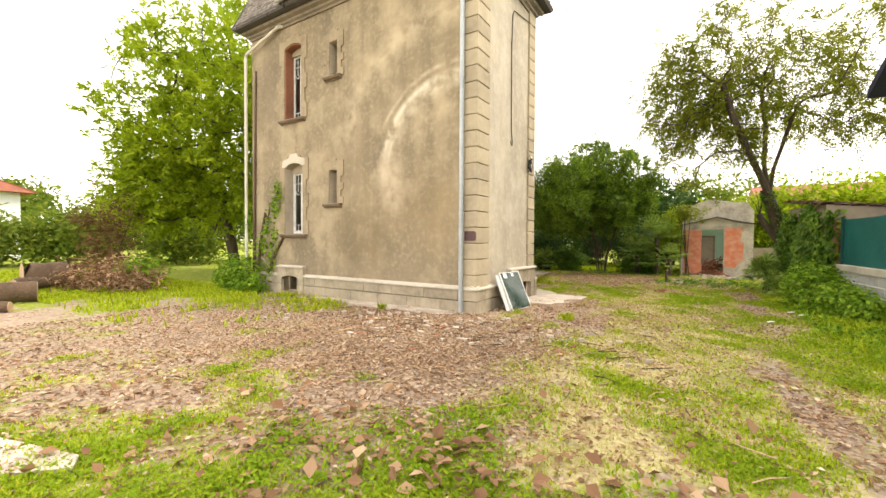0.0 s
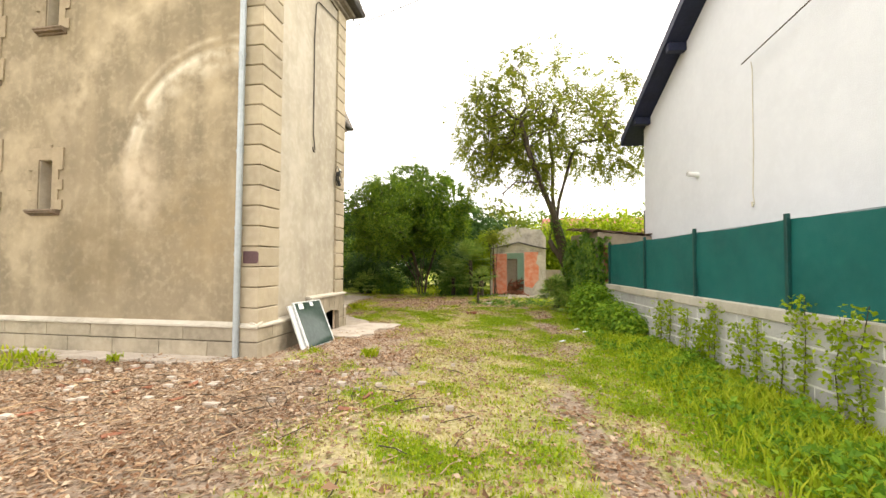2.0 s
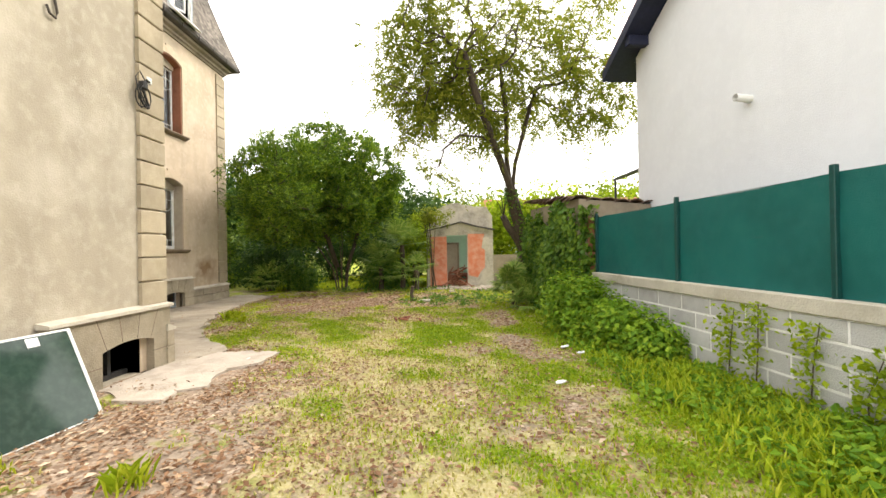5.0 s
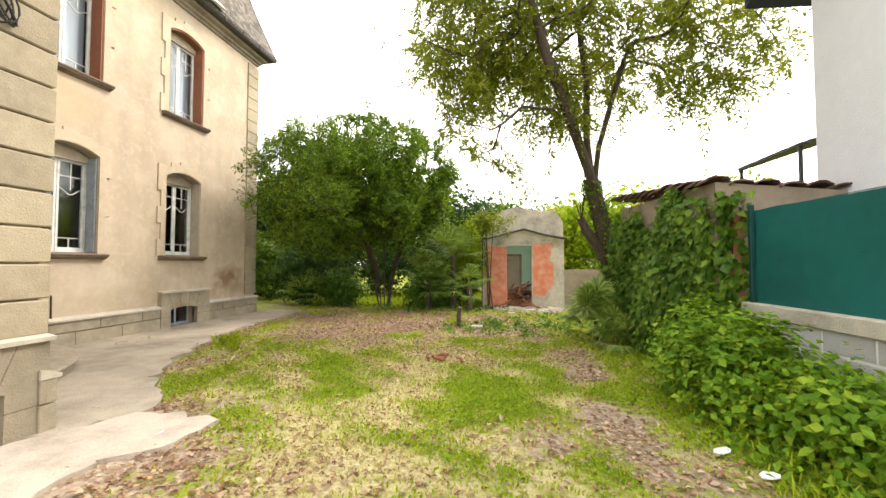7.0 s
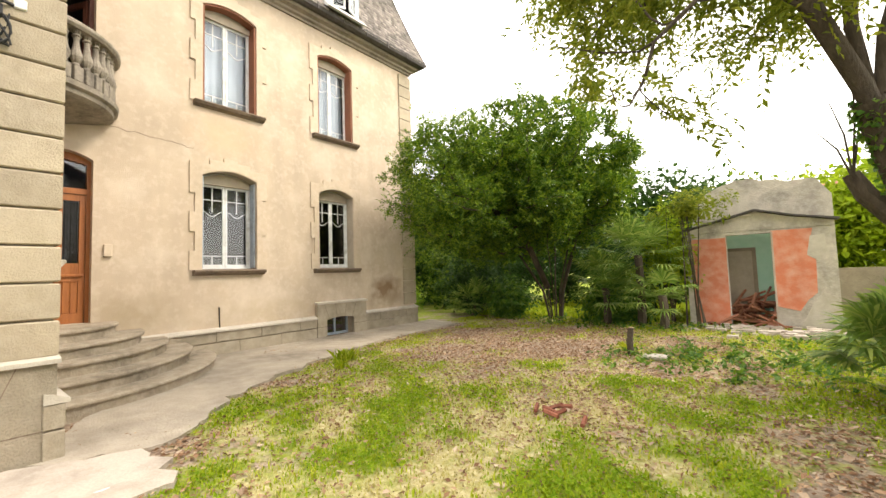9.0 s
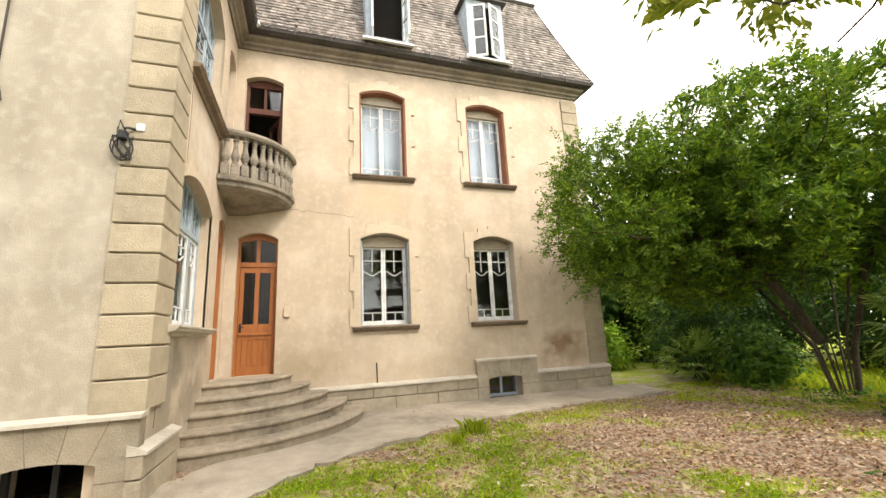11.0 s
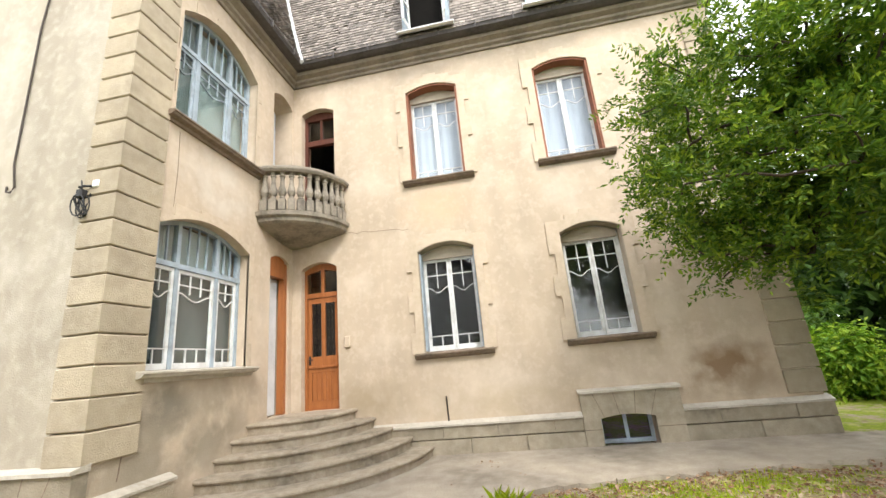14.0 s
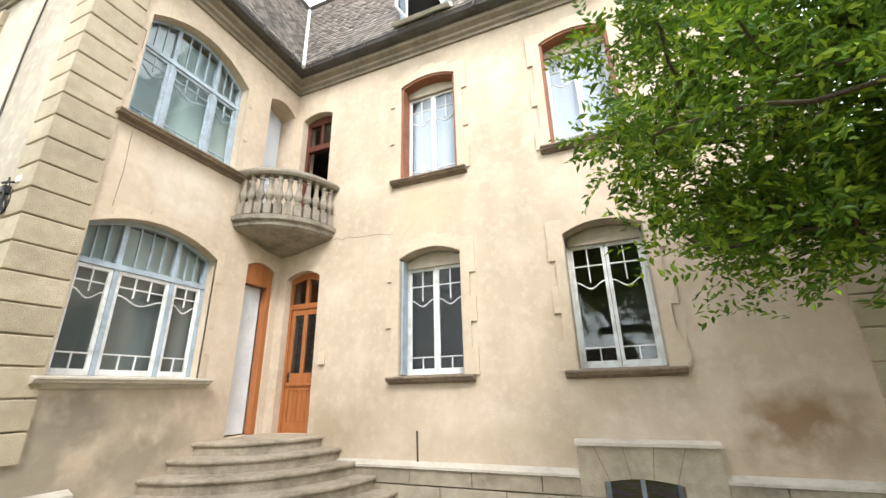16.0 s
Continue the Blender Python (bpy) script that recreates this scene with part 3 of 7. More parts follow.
gx, gy = axis(-22, 8, 0.2, 600), axis(-5, 30, 0.2, 600)
X, Y = np.meshgrid(gx, gy)
Z = ground_z(X, Y)
nx, ny = len(gx), len(gy)
idx = np.arange(nx * ny).reshape(ny, nx)
quads = np.stack([idx[:-1, :-1], idx[:-1, 1:], idx[1:, 1:], idx[1:, :-1]], -1).reshape(-1, 4)
me = mesh_of("ground", np.stack([X, Y, Z], -1).reshape(-1, 3), quads, True)
for key, field in (("lawn", lawn(X, Y)), ("straw", straw(X, Y))):
    at = me.attributes.new(key, "FLOAT", "POINT")
    at.data.foreach_set("value", field.astype(np.float32).ravel())


def ground_material():
    m, n, l, b = principled("yard_ground", 0.95)
    p = n.new("ShaderNodeNewGeometry").outputs["Position"]
    lawn_at, straw_at = n.new("ShaderNodeAttribute"), n.new("ShaderNodeAttribute")
    lawn_at.attribute_name, straw_at.attribute_name = "lawn", "straw"
    v = n.new("ShaderNodeTexVoronoi")
    v.inputs["Scale"].default_value = 26
    l.new(p, v.inputs["Vector"])
    v2 = n.new("ShaderNodeTexVoronoi")
    v2.inputs["Scale"].default_value = 9
    l.new(p, v2.inputs["Vector"])
    stones = n.new("ShaderNodeValToRGB")
    e = stones.color_ramp.elements
    e[0].position, e[0].color = 0.05, (0.22, 0.15, 0.105, 1)
    e[1].position, e[1].color = 0.95, (0.50, 0.40, 0.31, 1)
    e.new(0.5).color = (0.33, 0.245, 0.18, 1)
    grey = n.new("ShaderNodeSeparateColor")
    l.new(v.outputs["Color"], grey.inputs["Color"])
    l.new(grey.outputs["Red"], stones.inputs["Fac"])
    earth = blend(n, l, noise_fac(n, l, p, 1.6, 6, 0.42, 0.62), stones.outputs["Color"], (0.36, 0.29, 0.225))
    earth = blend(n, l, times(n, l, noise_fac(n, l, p, 14, 6, 0.45, 0.7), 0.5), earth, (0.22, 0.15, 0.105))
    green = blend(n, l, noise_fac(n, l, p, 22, 5), (0.17, 0.235, 0.022), (0.29, 0.33, 0.045))
    dry = blend(n, l, noise_fac(n, l, p, 30, 5), (0.42, 0.36, 0.16), (0.57, 0.50, 0.30))
    sf = n.new("ShaderNodeMath")
    sf.operation = "MULTIPLY_ADD"
    l.new(noise_fac(n, l, p, 5, 6, 0.35, 0.65), sf.inputs[0])
    sf.inputs[1].default_value = 0.6
    l.new(straw_at.outputs["Fac"], sf.inputs[2])
    sr = n.new("ShaderNodeMapRange")
    sr.inputs["From Min"].default_value, sr.inputs["From Max"].default_value = 0.45, 1.15
    l.new(sf.outputs["Value"], sr.inputs["Value"])
    turf = blend(n, l, sr.outputs["Result"], green, dry)
    lf = n.new("ShaderNodeMath")
    lf.operation = "MULTIPLY_ADD"
    l.new(noise_fac(n, l, p, 7, 8, 0.3, 0.7), lf.inputs[0])
    lf.inputs[1].default_value = 0.75
    l.new(lawn_at.outputs["Fac"], lf.inputs[2])
    lr = n.new("ShaderNodeMapRange")
    lr.inputs["From Min"].default_value, lr.inputs["From Max"].default_value = 0.65, 1.1
    l.new(lf.outputs["Value"], lr.inputs["Value"])
    l.new(blend(n, l, lr.outputs["Result"], earth, turf), b.inputs["Base Color"])
    b.inputs["Specular IOR Level"].default_value = 0.1
    bp = n.new("ShaderNodeBump")
    bp.inputs["Strength"].default_value, bp.inputs["Distance"].default_value = 0.7, 0.03
    l.new(blend(n, l, 0.5, v.outputs["Distance"], noise_fac(n, l, p, 20, 6)), bp.inputs["Height"])
    l.new(bp.outputs["Normal"], b.inputs["Normal"])
    return m


me.materials.append(ground_material())
ground = tagged(new("ground", me), "bare yard of gravel, leaf litter and patchy grass", "ground", kind="structure")


# ---- the old house ----
XE, XM, XW, YS, YN, YB = -3.97, -7.6, -11.72, 7.45, 10.78, 19.15
Z_EAVE = 7.72
house = thing("house", "old two-storey house with ochre render, stone quoins and mansard roof", "house", pose(-8, 13, 0))


def arch(u, ua, ub, zb, rise):
    return zb + rise * (1 - ((2 * u - ua - ub) / (ub - ua)) ** 2)


def wall_mesh(u0, u1, z0, z1, holes, place, depth=0.4, n=10):
    """A wall of real thickness with arched openings; place(u, z, d) gives the world point at the depth d behind the face."""
    bm = bmesh.new()
    us = {u0, u1}
    for ua, ub, za, zb, rise in holes:
        us |= {ua + (ub - ua) * k / n for k in range(n + 1)}
    us = sorted(us)
    us = [u for i, u in enumerate(us) if i == 0 or u - us[i - 1] > 1e-5]

    def quad(*pts):
        bm.faces.new([bm.verts.new(place(*p)) for p in pts])

    for a, b in zip(us, us[1:]):
        mid, low = (a + b) / 2, (z0, z0)
        for ua, ub, za, zb, rise in sorted((h for h in holes if h[0] < mid < h[1]), key=lambda h: h[2]):
            for d in (0, depth):
                if za > low[0] + 1e-4 or za > low[1] + 1e-4:
                    quad((a, low[0], d), (b, low[1], d), (b, za, d), (a, za, d))
            quad((a, za, 0), (b, za, 0), (b, za, depth), (a, za, depth))
            low = (arch(a, ua, ub, zb, rise), arch(b, ua, ub, zb, rise))
            quad((a, low[0], 0), (b, low[1], 0), (b, low[1], depth), (a, low[0], depth))
        for d in (0, depth):
            quad((a, low[0], d), (b, low[1], d), (b, z1, d), (a, z1, d))
    for ua, ub, za, zb, rise in holes:
        for u in (ua, ub):
            quad((u, za, 0), (u, zb, 0), (u, zb, depth), (u, za, depth))
    for u in (u0, u1):
        quad((u, z0, 0), (u, z1, 0), (u, z1, depth), (u, z0, depth))
    for z in (z0, z1):
        quad((u0, z, 0), (u1, z, 0), (u1, z, depth), (u0, z, depth))
    bmesh.ops.remove_doubles(bm, verts=bm.verts[:], dist=1e-4)
    return bm


S_HOLES = [(-10.13, -9.40, 4.88, 6.90, 0.10), (-10.13, -9.35, 1.65, 3.55, 0.12), (-8.28, -7.99, 5.74, 6.65, 0.0), (-8.30, -8.0, 2.44, 3.34, 0.0), (-10.2, -9.45, 0.03, 0.42, 0.07)]
E_HOLES = [(9.71, 10.5, 0.0, 0.40, 0.06)]
N_HOLES = [(-6.28, -4.53, 1.65, 3.43, 0.25), (-6.34, -4.60, 4.98, 6.75, 0.36), (-7.48, -6.87, 0.82, 3.52, 0.1), (-7.56, -6.88, 4.2, 6.95, 0.14)]
M_HOLES = [(13.3, 14.35, 1.62, 3.45, 0.14), (15.87, 16.9, 1.62, 3.45, 0.14), (13.3, 14.36, 4.87, 6.86, 0.13), (15.88, 16.93, 4.87, 6.86, 0.13),
           (10.97, 11.70, 0.82, 3.40, 0.12), (10.97, 11.70, 4.2, 6.84, 0.10), (16.0, 16.8, -0.04, 0.40, 0.05)]
face_s = lambda u, z, d: (u, YS + d, z)
face_e = lambda u, z, d: (XE - d, u, z)
face_n = lambda u, z, d: (u, YN - d, z)
face_m = lambda u, z, d: (XM - d, u, z)
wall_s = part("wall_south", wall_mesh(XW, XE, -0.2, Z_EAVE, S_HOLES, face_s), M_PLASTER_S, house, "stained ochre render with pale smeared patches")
wall_e = part("wall_wing_east", wall_mesh(YS + 0.4, YN - 0.4, -0.2, Z_EAVE, E_HOLES, face_e), M_PLASTER_E, house, "cream rendered wall")
wall_n = part("wall_wing_north", wall_mesh(XM, XE, -0.2, Z_EAVE, N_HOLES, face_n), M_PLASTER, house, "cream rendered wall, damp stains low down")
wall_m = part("wall_main_east", wall_mesh(YN, YB, -0.2, Z_EAVE, M_HOLES, face_m), M_PLASTER, house, "cream rendered wall with a brown damp stain")
part("wall_north", boxes((XW, YB - 0.4, -0.2, XM - 0.4, YB, Z_EAVE)), M_PLASTER, house)
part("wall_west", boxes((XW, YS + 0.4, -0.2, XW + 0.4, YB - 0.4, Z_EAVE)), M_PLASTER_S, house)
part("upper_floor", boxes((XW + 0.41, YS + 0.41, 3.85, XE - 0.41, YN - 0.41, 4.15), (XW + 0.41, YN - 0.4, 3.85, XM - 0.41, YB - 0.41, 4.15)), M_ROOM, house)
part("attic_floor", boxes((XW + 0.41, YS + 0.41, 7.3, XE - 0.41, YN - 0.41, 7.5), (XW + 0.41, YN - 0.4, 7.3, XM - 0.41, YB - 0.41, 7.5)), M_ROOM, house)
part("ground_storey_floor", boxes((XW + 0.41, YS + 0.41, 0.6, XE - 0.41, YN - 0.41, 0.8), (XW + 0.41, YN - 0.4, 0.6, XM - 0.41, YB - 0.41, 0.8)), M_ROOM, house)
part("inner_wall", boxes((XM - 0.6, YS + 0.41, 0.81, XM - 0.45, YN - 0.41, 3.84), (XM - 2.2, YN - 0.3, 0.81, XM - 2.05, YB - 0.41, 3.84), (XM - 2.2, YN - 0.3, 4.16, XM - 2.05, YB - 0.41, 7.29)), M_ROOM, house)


# quoin stones: L-shaped blocks, one course above another
def corner_block(a, b, h, proud):
    """An L of two legs a (along x) and b (along y) round the corner at the origin, thin, height h."""
    bm = bmesh.new()
    t = 0.12
    out = [(-a, 0), (0, 0), (0, b), (-t, b), (-t, t), (-a, t)]
    extrude_outline(bm, out, lambda x, y: (x, y, 0), lambda x, y: (x, y, h))
    bmesh.ops.bevel(bm, geom=[e for e in bm.edges if abs(e.verts[0].co.z - e.verts[1].co.z) < 1e-5], offset=0.012, segments=1, affect="EDGES")
    return bm


def quoins(parent, x, y, a, b, turn, z0, count, pitch, flip=False):
    me = finish(corner_block(a, b, pitch - 0.014, 0.05), "quoin_stone")
    if flip:
        me.transform(Matrix.Scale(-1, 4, (0, 1, 0)))
        me.flip_normals()
    me.materials.append(M_QUOIN)
    inv = world_of(parent).inverted()
    for k in range(count):
        ob = new("quoin_stone", me)
        ob.parent = parent
        ob.matrix_basis = inv @ pose(x, y, z0 + k * pitch, 0, 0, turn)


quoins(wall_s, -3.91, 7.415, 0.40, 0.58, 0, 0.452, 21, 0.333)
quoins(wall_e, -3.92, 10.825, 0.58, 0.45, 0, 0.828, 22, 0.3075, True)
quoins(wall_m, -7.56, 19.19, 0.40, 0.50, 0, 0.56, 20, 0.345, True)


# plinth: a projecting base in two courses with a weathered ledge
def plinth(parent, place, u0, u1, top, holes=(), courses=((-0.15, 0.24), (0.25, None)), step=0.85, proud=0.085, ledge=M_LEDGE):
    cuts = [u0] + [u for h in holes for u in h] + [u1]
    for a, b in zip(cuts[::2], cuts[1::2]):
        for i, (za, zb) in enumerate(courses):
            zb = top if zb is None else zb
            k = max(1, round((b - a) / step))
            us = [a + (b - a) * j / k for j in range(k + 1)]
            if i % 2 and k > 1:
                us = [a] + [u - (b - a) / k / 2 for u in us[1:]] + [b]
            for p, q in zip(us, us[1:]):
                bm = bmesh.new()
                extrude_outline(bm, [(p + 0.004, za), (q - 0.004, za), (q - 0.004, zb - 0.006), (p + 0.004, zb - 0.006)], lambda u, z: place(u, z, -proud), lambda u, z: place(u, z, 0.05))
                bmesh.ops.bevel(bm, geom=bm.edges[:], offset=0.006, segments=1, affect="EDGES")
                part("plinth_stone", bm, M_PLINTH, parent)
    bm = bmesh.new()
    prof = [(-proud - 0.03, top), (0.05, top), (0.05, top + 0.09), (-0.012, top + 0.075), (-proud - 0.03, top + 0.03)]
    for a, b in zip(cuts[::2], cuts[1::2]):
        extrude_outline(bm, prof, lambda d, z: place(a, z, d), lambda d, z: place(b, z, d))
    part("plinth_ledge", bm, ledge, parent, "pale weathered ledge")


plinth(wall_s, face_s, XW, XE + 0.1, 0.47, [(-10.36, -9.25)])
plinth(wall_e, face_e, YS - 0.08, 9.1, 0.47)
plinth(wall_n, face_n, -5.0, XE + 0.125, 0.45)
plinth(wall_m, face_m, 12.2, YB + 0.06, 0.44, [(15.74, 17.2)])


def cellar_block(parent, place, u0, u1, ua, ub, zs, rise, top, name="cellar_surround"):
    """The taller stone block round a cellar light, with its ledge."""
    bm = bmesh.new()
    n = 8
    us = [u0, ua] + [ua + (ub - ua) * k / n for k in range(1, n)] + [ub, u1]
    for p, q in zip(us, us[1:]):
        inside = ua - 1e-6 <= p and q <= ub + 1e-6
        zp, zq = (arch(p, ua, ub, zs, rise), arch(q, ua, ub, zs, rise)) if inside else (-0.15, -0.15)
        extrude_outline(bm, [(p, zp), (q, zq), (q, top), (p, top)], lambda u, z: place(u, z, -0.10), lambda u, z: place(u, z, 0.05))
    bmesh.ops.remove_doubles(bm, verts=bm.verts[:], dist=1e-4)
    ob = part(name, bm, M_PLINTH, parent, "stone surround of a cellar light")
    bm = bmesh.new()
    prof = [(-0.14, top), (0.05, top), (0.05, top + 0.07), (-0.14, top + 0.035)]
    extrude_outline(bm, prof, lambda d, z: place(u0 - 0.02, z, d), lambda d, z: place(u1 + 0.02, z, d))
    part("plinth_ledge", bm, M_LEDGE, parent)
    # thin joints of the voussoirs and the jambs
    bm = bmesh.new()
    for k, s in ((0.08, -0.14), (0.36, -0.05), (0.64, 0.05), (0.92, 0.14)):
        u = ua + (ub - ua) * k
        z = arch(u, ua, ub, zs, rise)
        extrude_outline(bm, [(u - 0.004, z), (u + 0.004, z), (u + s + 0.004, top), (u + s - 0.004, top)], lambda p, z: place(p, z, -0.1025), lambda p, z: place(p, z, -0.09))
    for a, b in ((u0, ua), (ub, u1)):
        extrude_outline(bm, [(a, 0.245), (b, 0.245), (b, 0.255), (a, 0.255)], lambda p, z: place(p, z, -0.1025), lambda p, z: place(p, z, -0.09))
    tagged(part("stone_joints", bm, M_SILL, parent), kind="stuff")
    # frame, panes and a bar of the cellar light
    bm = bmesh.new()
    for a, b in ((ua, ua + 0.05), ((ua + ub) / 2 - 0.025, (ua + ub) / 2 + 0.025), (ub - 0.05, ub)):
        extrude_outline(bm, [(a, 0), (b, 0), (b, zs + 0.03), (a, zs + 0.03)], lambda u, z: place(u, z, 0.16), lambda u, z: place(u, z, 0.21))
    extrude_outline(bm, [(ua, 0), (ub, 0), (ub, 0.06), (ua, 0.06)], lambda u, z: place(u, z, 0.155), lambda u, z: place(u, z, 0.215))
    return ob, bm


ob, bm = cellar_block(wall_s, face_s, -10.36, -9.25, -10.2, -9.45, 0.42, 0.07, 0.72)
part("cellar_frame", bm, M_REVEAL, wall_s)
ob, bm = cellar_block(wall_m, face_m, 15.74, 17.2, 16.0, 16.8, 0.40, 0.05, 0.78)
part("cellar_frame", bm, M_FRAME_BLUE, wall_m, "grey painted cellar window frame")
bm = bmesh.new()
extrude_outline(bm, [(16.0, 0.0), (16.8, 0.0), (16.8, 0.43), (16.0, 0.43)], lambda u, z: face_m(u, z, 0.185), lambda u, z: face_m(u, z, 0.19))
part("cellar_pane", bm, M_GLASS, wall_m)
ob, bm = cellar_block(wall_e, face_e, 9.1, YN + 0.03, 9.71, 10.5, 0.40, 0.06, 0.78)
part("cellar_frame", bm, M_IRON, wall_e)


# cornice and gutter that run round the eaves, from the west along the south, the wing and the main front
def offset_ring(d):
    return [(XW - d, YS - d), (XE + d, YS - d), (XE + d, YN + d), (XM + d, YN + d), (XM + d, YB + d), (XW - d, YB + d)]


def sweep_ring(profile):
    """A moulding round the plan: rows of distance from the walls and height."""
    bm = bmesh.new()
    rings = [[bm.verts.new((x, y, z)) for x, y in offset_ring(d)] for d, z in profile]
    rings.append(rings[0])
    for a, b in zip(rings, rings[1:]):
        for i in range(6):
            j = (i + 1) % 6
            bm.faces.new((a[i], a[j], b[j], b[i]))
    return bm


part("cornice", sweep_ring([(-0.05, 7.53), (0.04, 7.53), (0.05, 7.58), (0.10, 7.61), (0.11, 7.66), (0.20, 7.70), (0.22, 7.765), (-0.05, 7.765)]), M_CORNICE, house, "moulded cement cornice")
part("gutter", sweep_ring([(0.20, 7.77), (0.30, 7.77), (0.38, 7.80), (0.41, 7.88), (0.41, 7.92), (0.385, 7.92), (0.38, 7.88), (0.20, 7.85)]), M_GUTTER, house, "dark zinc gutter")
bm = bmesh.new()
for y in np.arange(8.2, 10.9, 0.75):
    box(bm, XE + 0.395, y, 7.77, XE + 0.425, y + 0.03, 7.935)
for y in np.arange(11.9, 19.4, 0.75):
    box(bm, XM + 0.395, y, 7.77, XM + 0.425, y + 0.03, 7.935)
for x in np.arange(-6.9, -3.7, 0.75):
    box(bm, x, YN + 0.395, 7.77, x + 0.03, YN + 0.425, 7.935)
for x in np.arange(-11.9, -3.8, 0.75):
    box(bm, x, YS - 0.425, 7.77, x + 0.03, YS - 0.395, 7.935)
tagged(part("gutter_brackets", bm, M_GUTTER, house), kind="stuff")

# mansard roof: steep slate slopes, a rolled edge and a low top
ZR0, ZR1, D0, D1 = 7.84, 10.95, 0.30, -0.60


def roof_d(z):
    k = (z - ZR0) / (ZR1 - ZR0)
    return D0 + (D1 - D0) * k + 0.10 * (1 - k) ** 3


bm = bmesh.new()
zs = [ZR0 + (ZR1 - ZR0) * k / 8 for k in range(9)]
rings = [[bm.verts.new((x, y, z)) for x, y in offset_ring(roof_d(z) - 0.03)] for z in zs]
for a, b in zip(rings, rings[1:]):
    for i in range(6):
        bm.faces.new((a[i], a[(i + 1) % 6], b[(i + 1) % 6], b[i]))
top = [bm.verts.new((x, y, ZR1 + 0.35)) for x, y in offset_ring(-1.3)]
for i in range(6):
    bm.faces.new((rings[-1][i], rings[-1][(i + 1) % 6], top[(i + 1) % 6], top[i]))
bm.faces.new(top[:4]), bm.faces.new((top[3], top[4], top[5], top[0]))
roof = part("roof", bm, M_SLATE, house, "steep mansard of small brown-grey slates")
part("roof_edge_roll", sweep_ring([(D1 + 0.05, ZR1 - 0.05), (D1 + 0.09, ZR1), (D1 + 0.05, ZR1 + 0.07), (D1 - 0.06, ZR1 + 0.08), (D1 - 0.06, ZR1 - 0.05)]), M_GUTTER, roof)


def slates(place, u_of, rows, width, course, skip=None):
    """Slates of one slope in courses, each a thin tilted wedge; u_of(z) gives the ends of the course."""
    vs, fs = [], []
    rr = np.random.default_rng(5)
    for r in range(rows):
        z = ZR0 + 0.02 + r * course
        if z + course * 1.3 > ZR1:
            break
        a, b = u_of(z)
        k = int((b - a) / width)
        for j in range(k + 1):
            p = a + (j + 0.5 * (r % 2)) * width + rr.normal() * 0.004
            q = min(p + width - 0.008, b)
            if p >= b - 0.02 or skip and skip(p, z):
                continue
            lift = rr.normal() * 0.004
            i = len(vs)
            top_z = z + course * 1.25
            lo = z + rr.normal() * 0.006
            cut = width * 0.22
            for u, zz, d in ((p, top_z, -0.012), (q, top_z, -0.012), (q, lo + cut * 0.6, 0.012 + lift), (q - cut, lo, 0.014 + lift), (p + cut, lo, 0.014 + lift), (p, lo + cut * 0.6, 0.012 + lift)):
                vs.append(place(u, zz, roof_d(zz) + d + 0.012))
            for u, zz, d in ((q, lo + cut * 0.6, -0.004), (q - cut, lo, -0.004), (p + cut, lo, -0.004), (p, lo + cut * 0.6, -0.004)):
                vs.append(place(u, zz, roof_d(zz) + d))
            fs += [(i, i + 1, i + 2, i + 3, i + 4, i + 5), (i + 2, i + 6, i + 7, i + 3), (i + 3, i + 7, i + 8, i + 4), (i + 4, i + 8, i + 9, i + 5)]
    return vs, fs


for place, ends in ((lambda u, z, d: (XM + d, u, z), lambda z: (YN + roof_d(z), YB + roof_d(z))),
                    (lambda u, z, d: (u, YN + d, z), lambda z: (XM + roof_d(z), XE + roof_d(z))),
                    (lambda u, z, d: (XE + d, u, z), lambda z: (YS - roof_d(z), YN + roof_d(z))),
                    (lambda u, z, d: (u, YS - d, z), lambda z: (XW - roof_d(z), XE + roof_d(z))),
                    (lambda u, z, d: (u, YB + d, z), lambda z: (XW - roof_d(z), XM + roof_d(z)))):
    first = ends(8.0)[1] > 18
    vs, fs = slates(place, ends, 40, 0.12, 0.105, (lambda u, z: 11.9 < u < 15.9 and z < 8.75) if first else None)
    tagged(part("slate_cover", mesh_of("slate_cover", vs, fs), M_SLATE, roof, "small brown-grey slates in courses"), kind="stuff")

# pale flashing in the valley and dark hips
bm = bmesh.new()
pts = [Vector((XM + roof_d(z) + 0.02, YN + roof_d(z) + 0.02, z)) for z in zs]
tube(bm, pts, 0.05, 6)
part("valley_flashing", bm, M_ZINC_WHITE, roof, "pale zinc valley flashing")
for cx, cy, sx, sy in ((XE, YN, 1, 1), (XE, YS, 1, -1), (XM, YB, 1, 1), (XW, YS, -1, -1)):
    bm = bmesh.new()
    tube(bm, [(cx + sx * (roof_d(z) + 0.0), cy + sy * (roof_d(z) + 0.0), z) for z in zs], 0.028, 6)
    part("hip_edge", bm, M_GUTTER, roof)

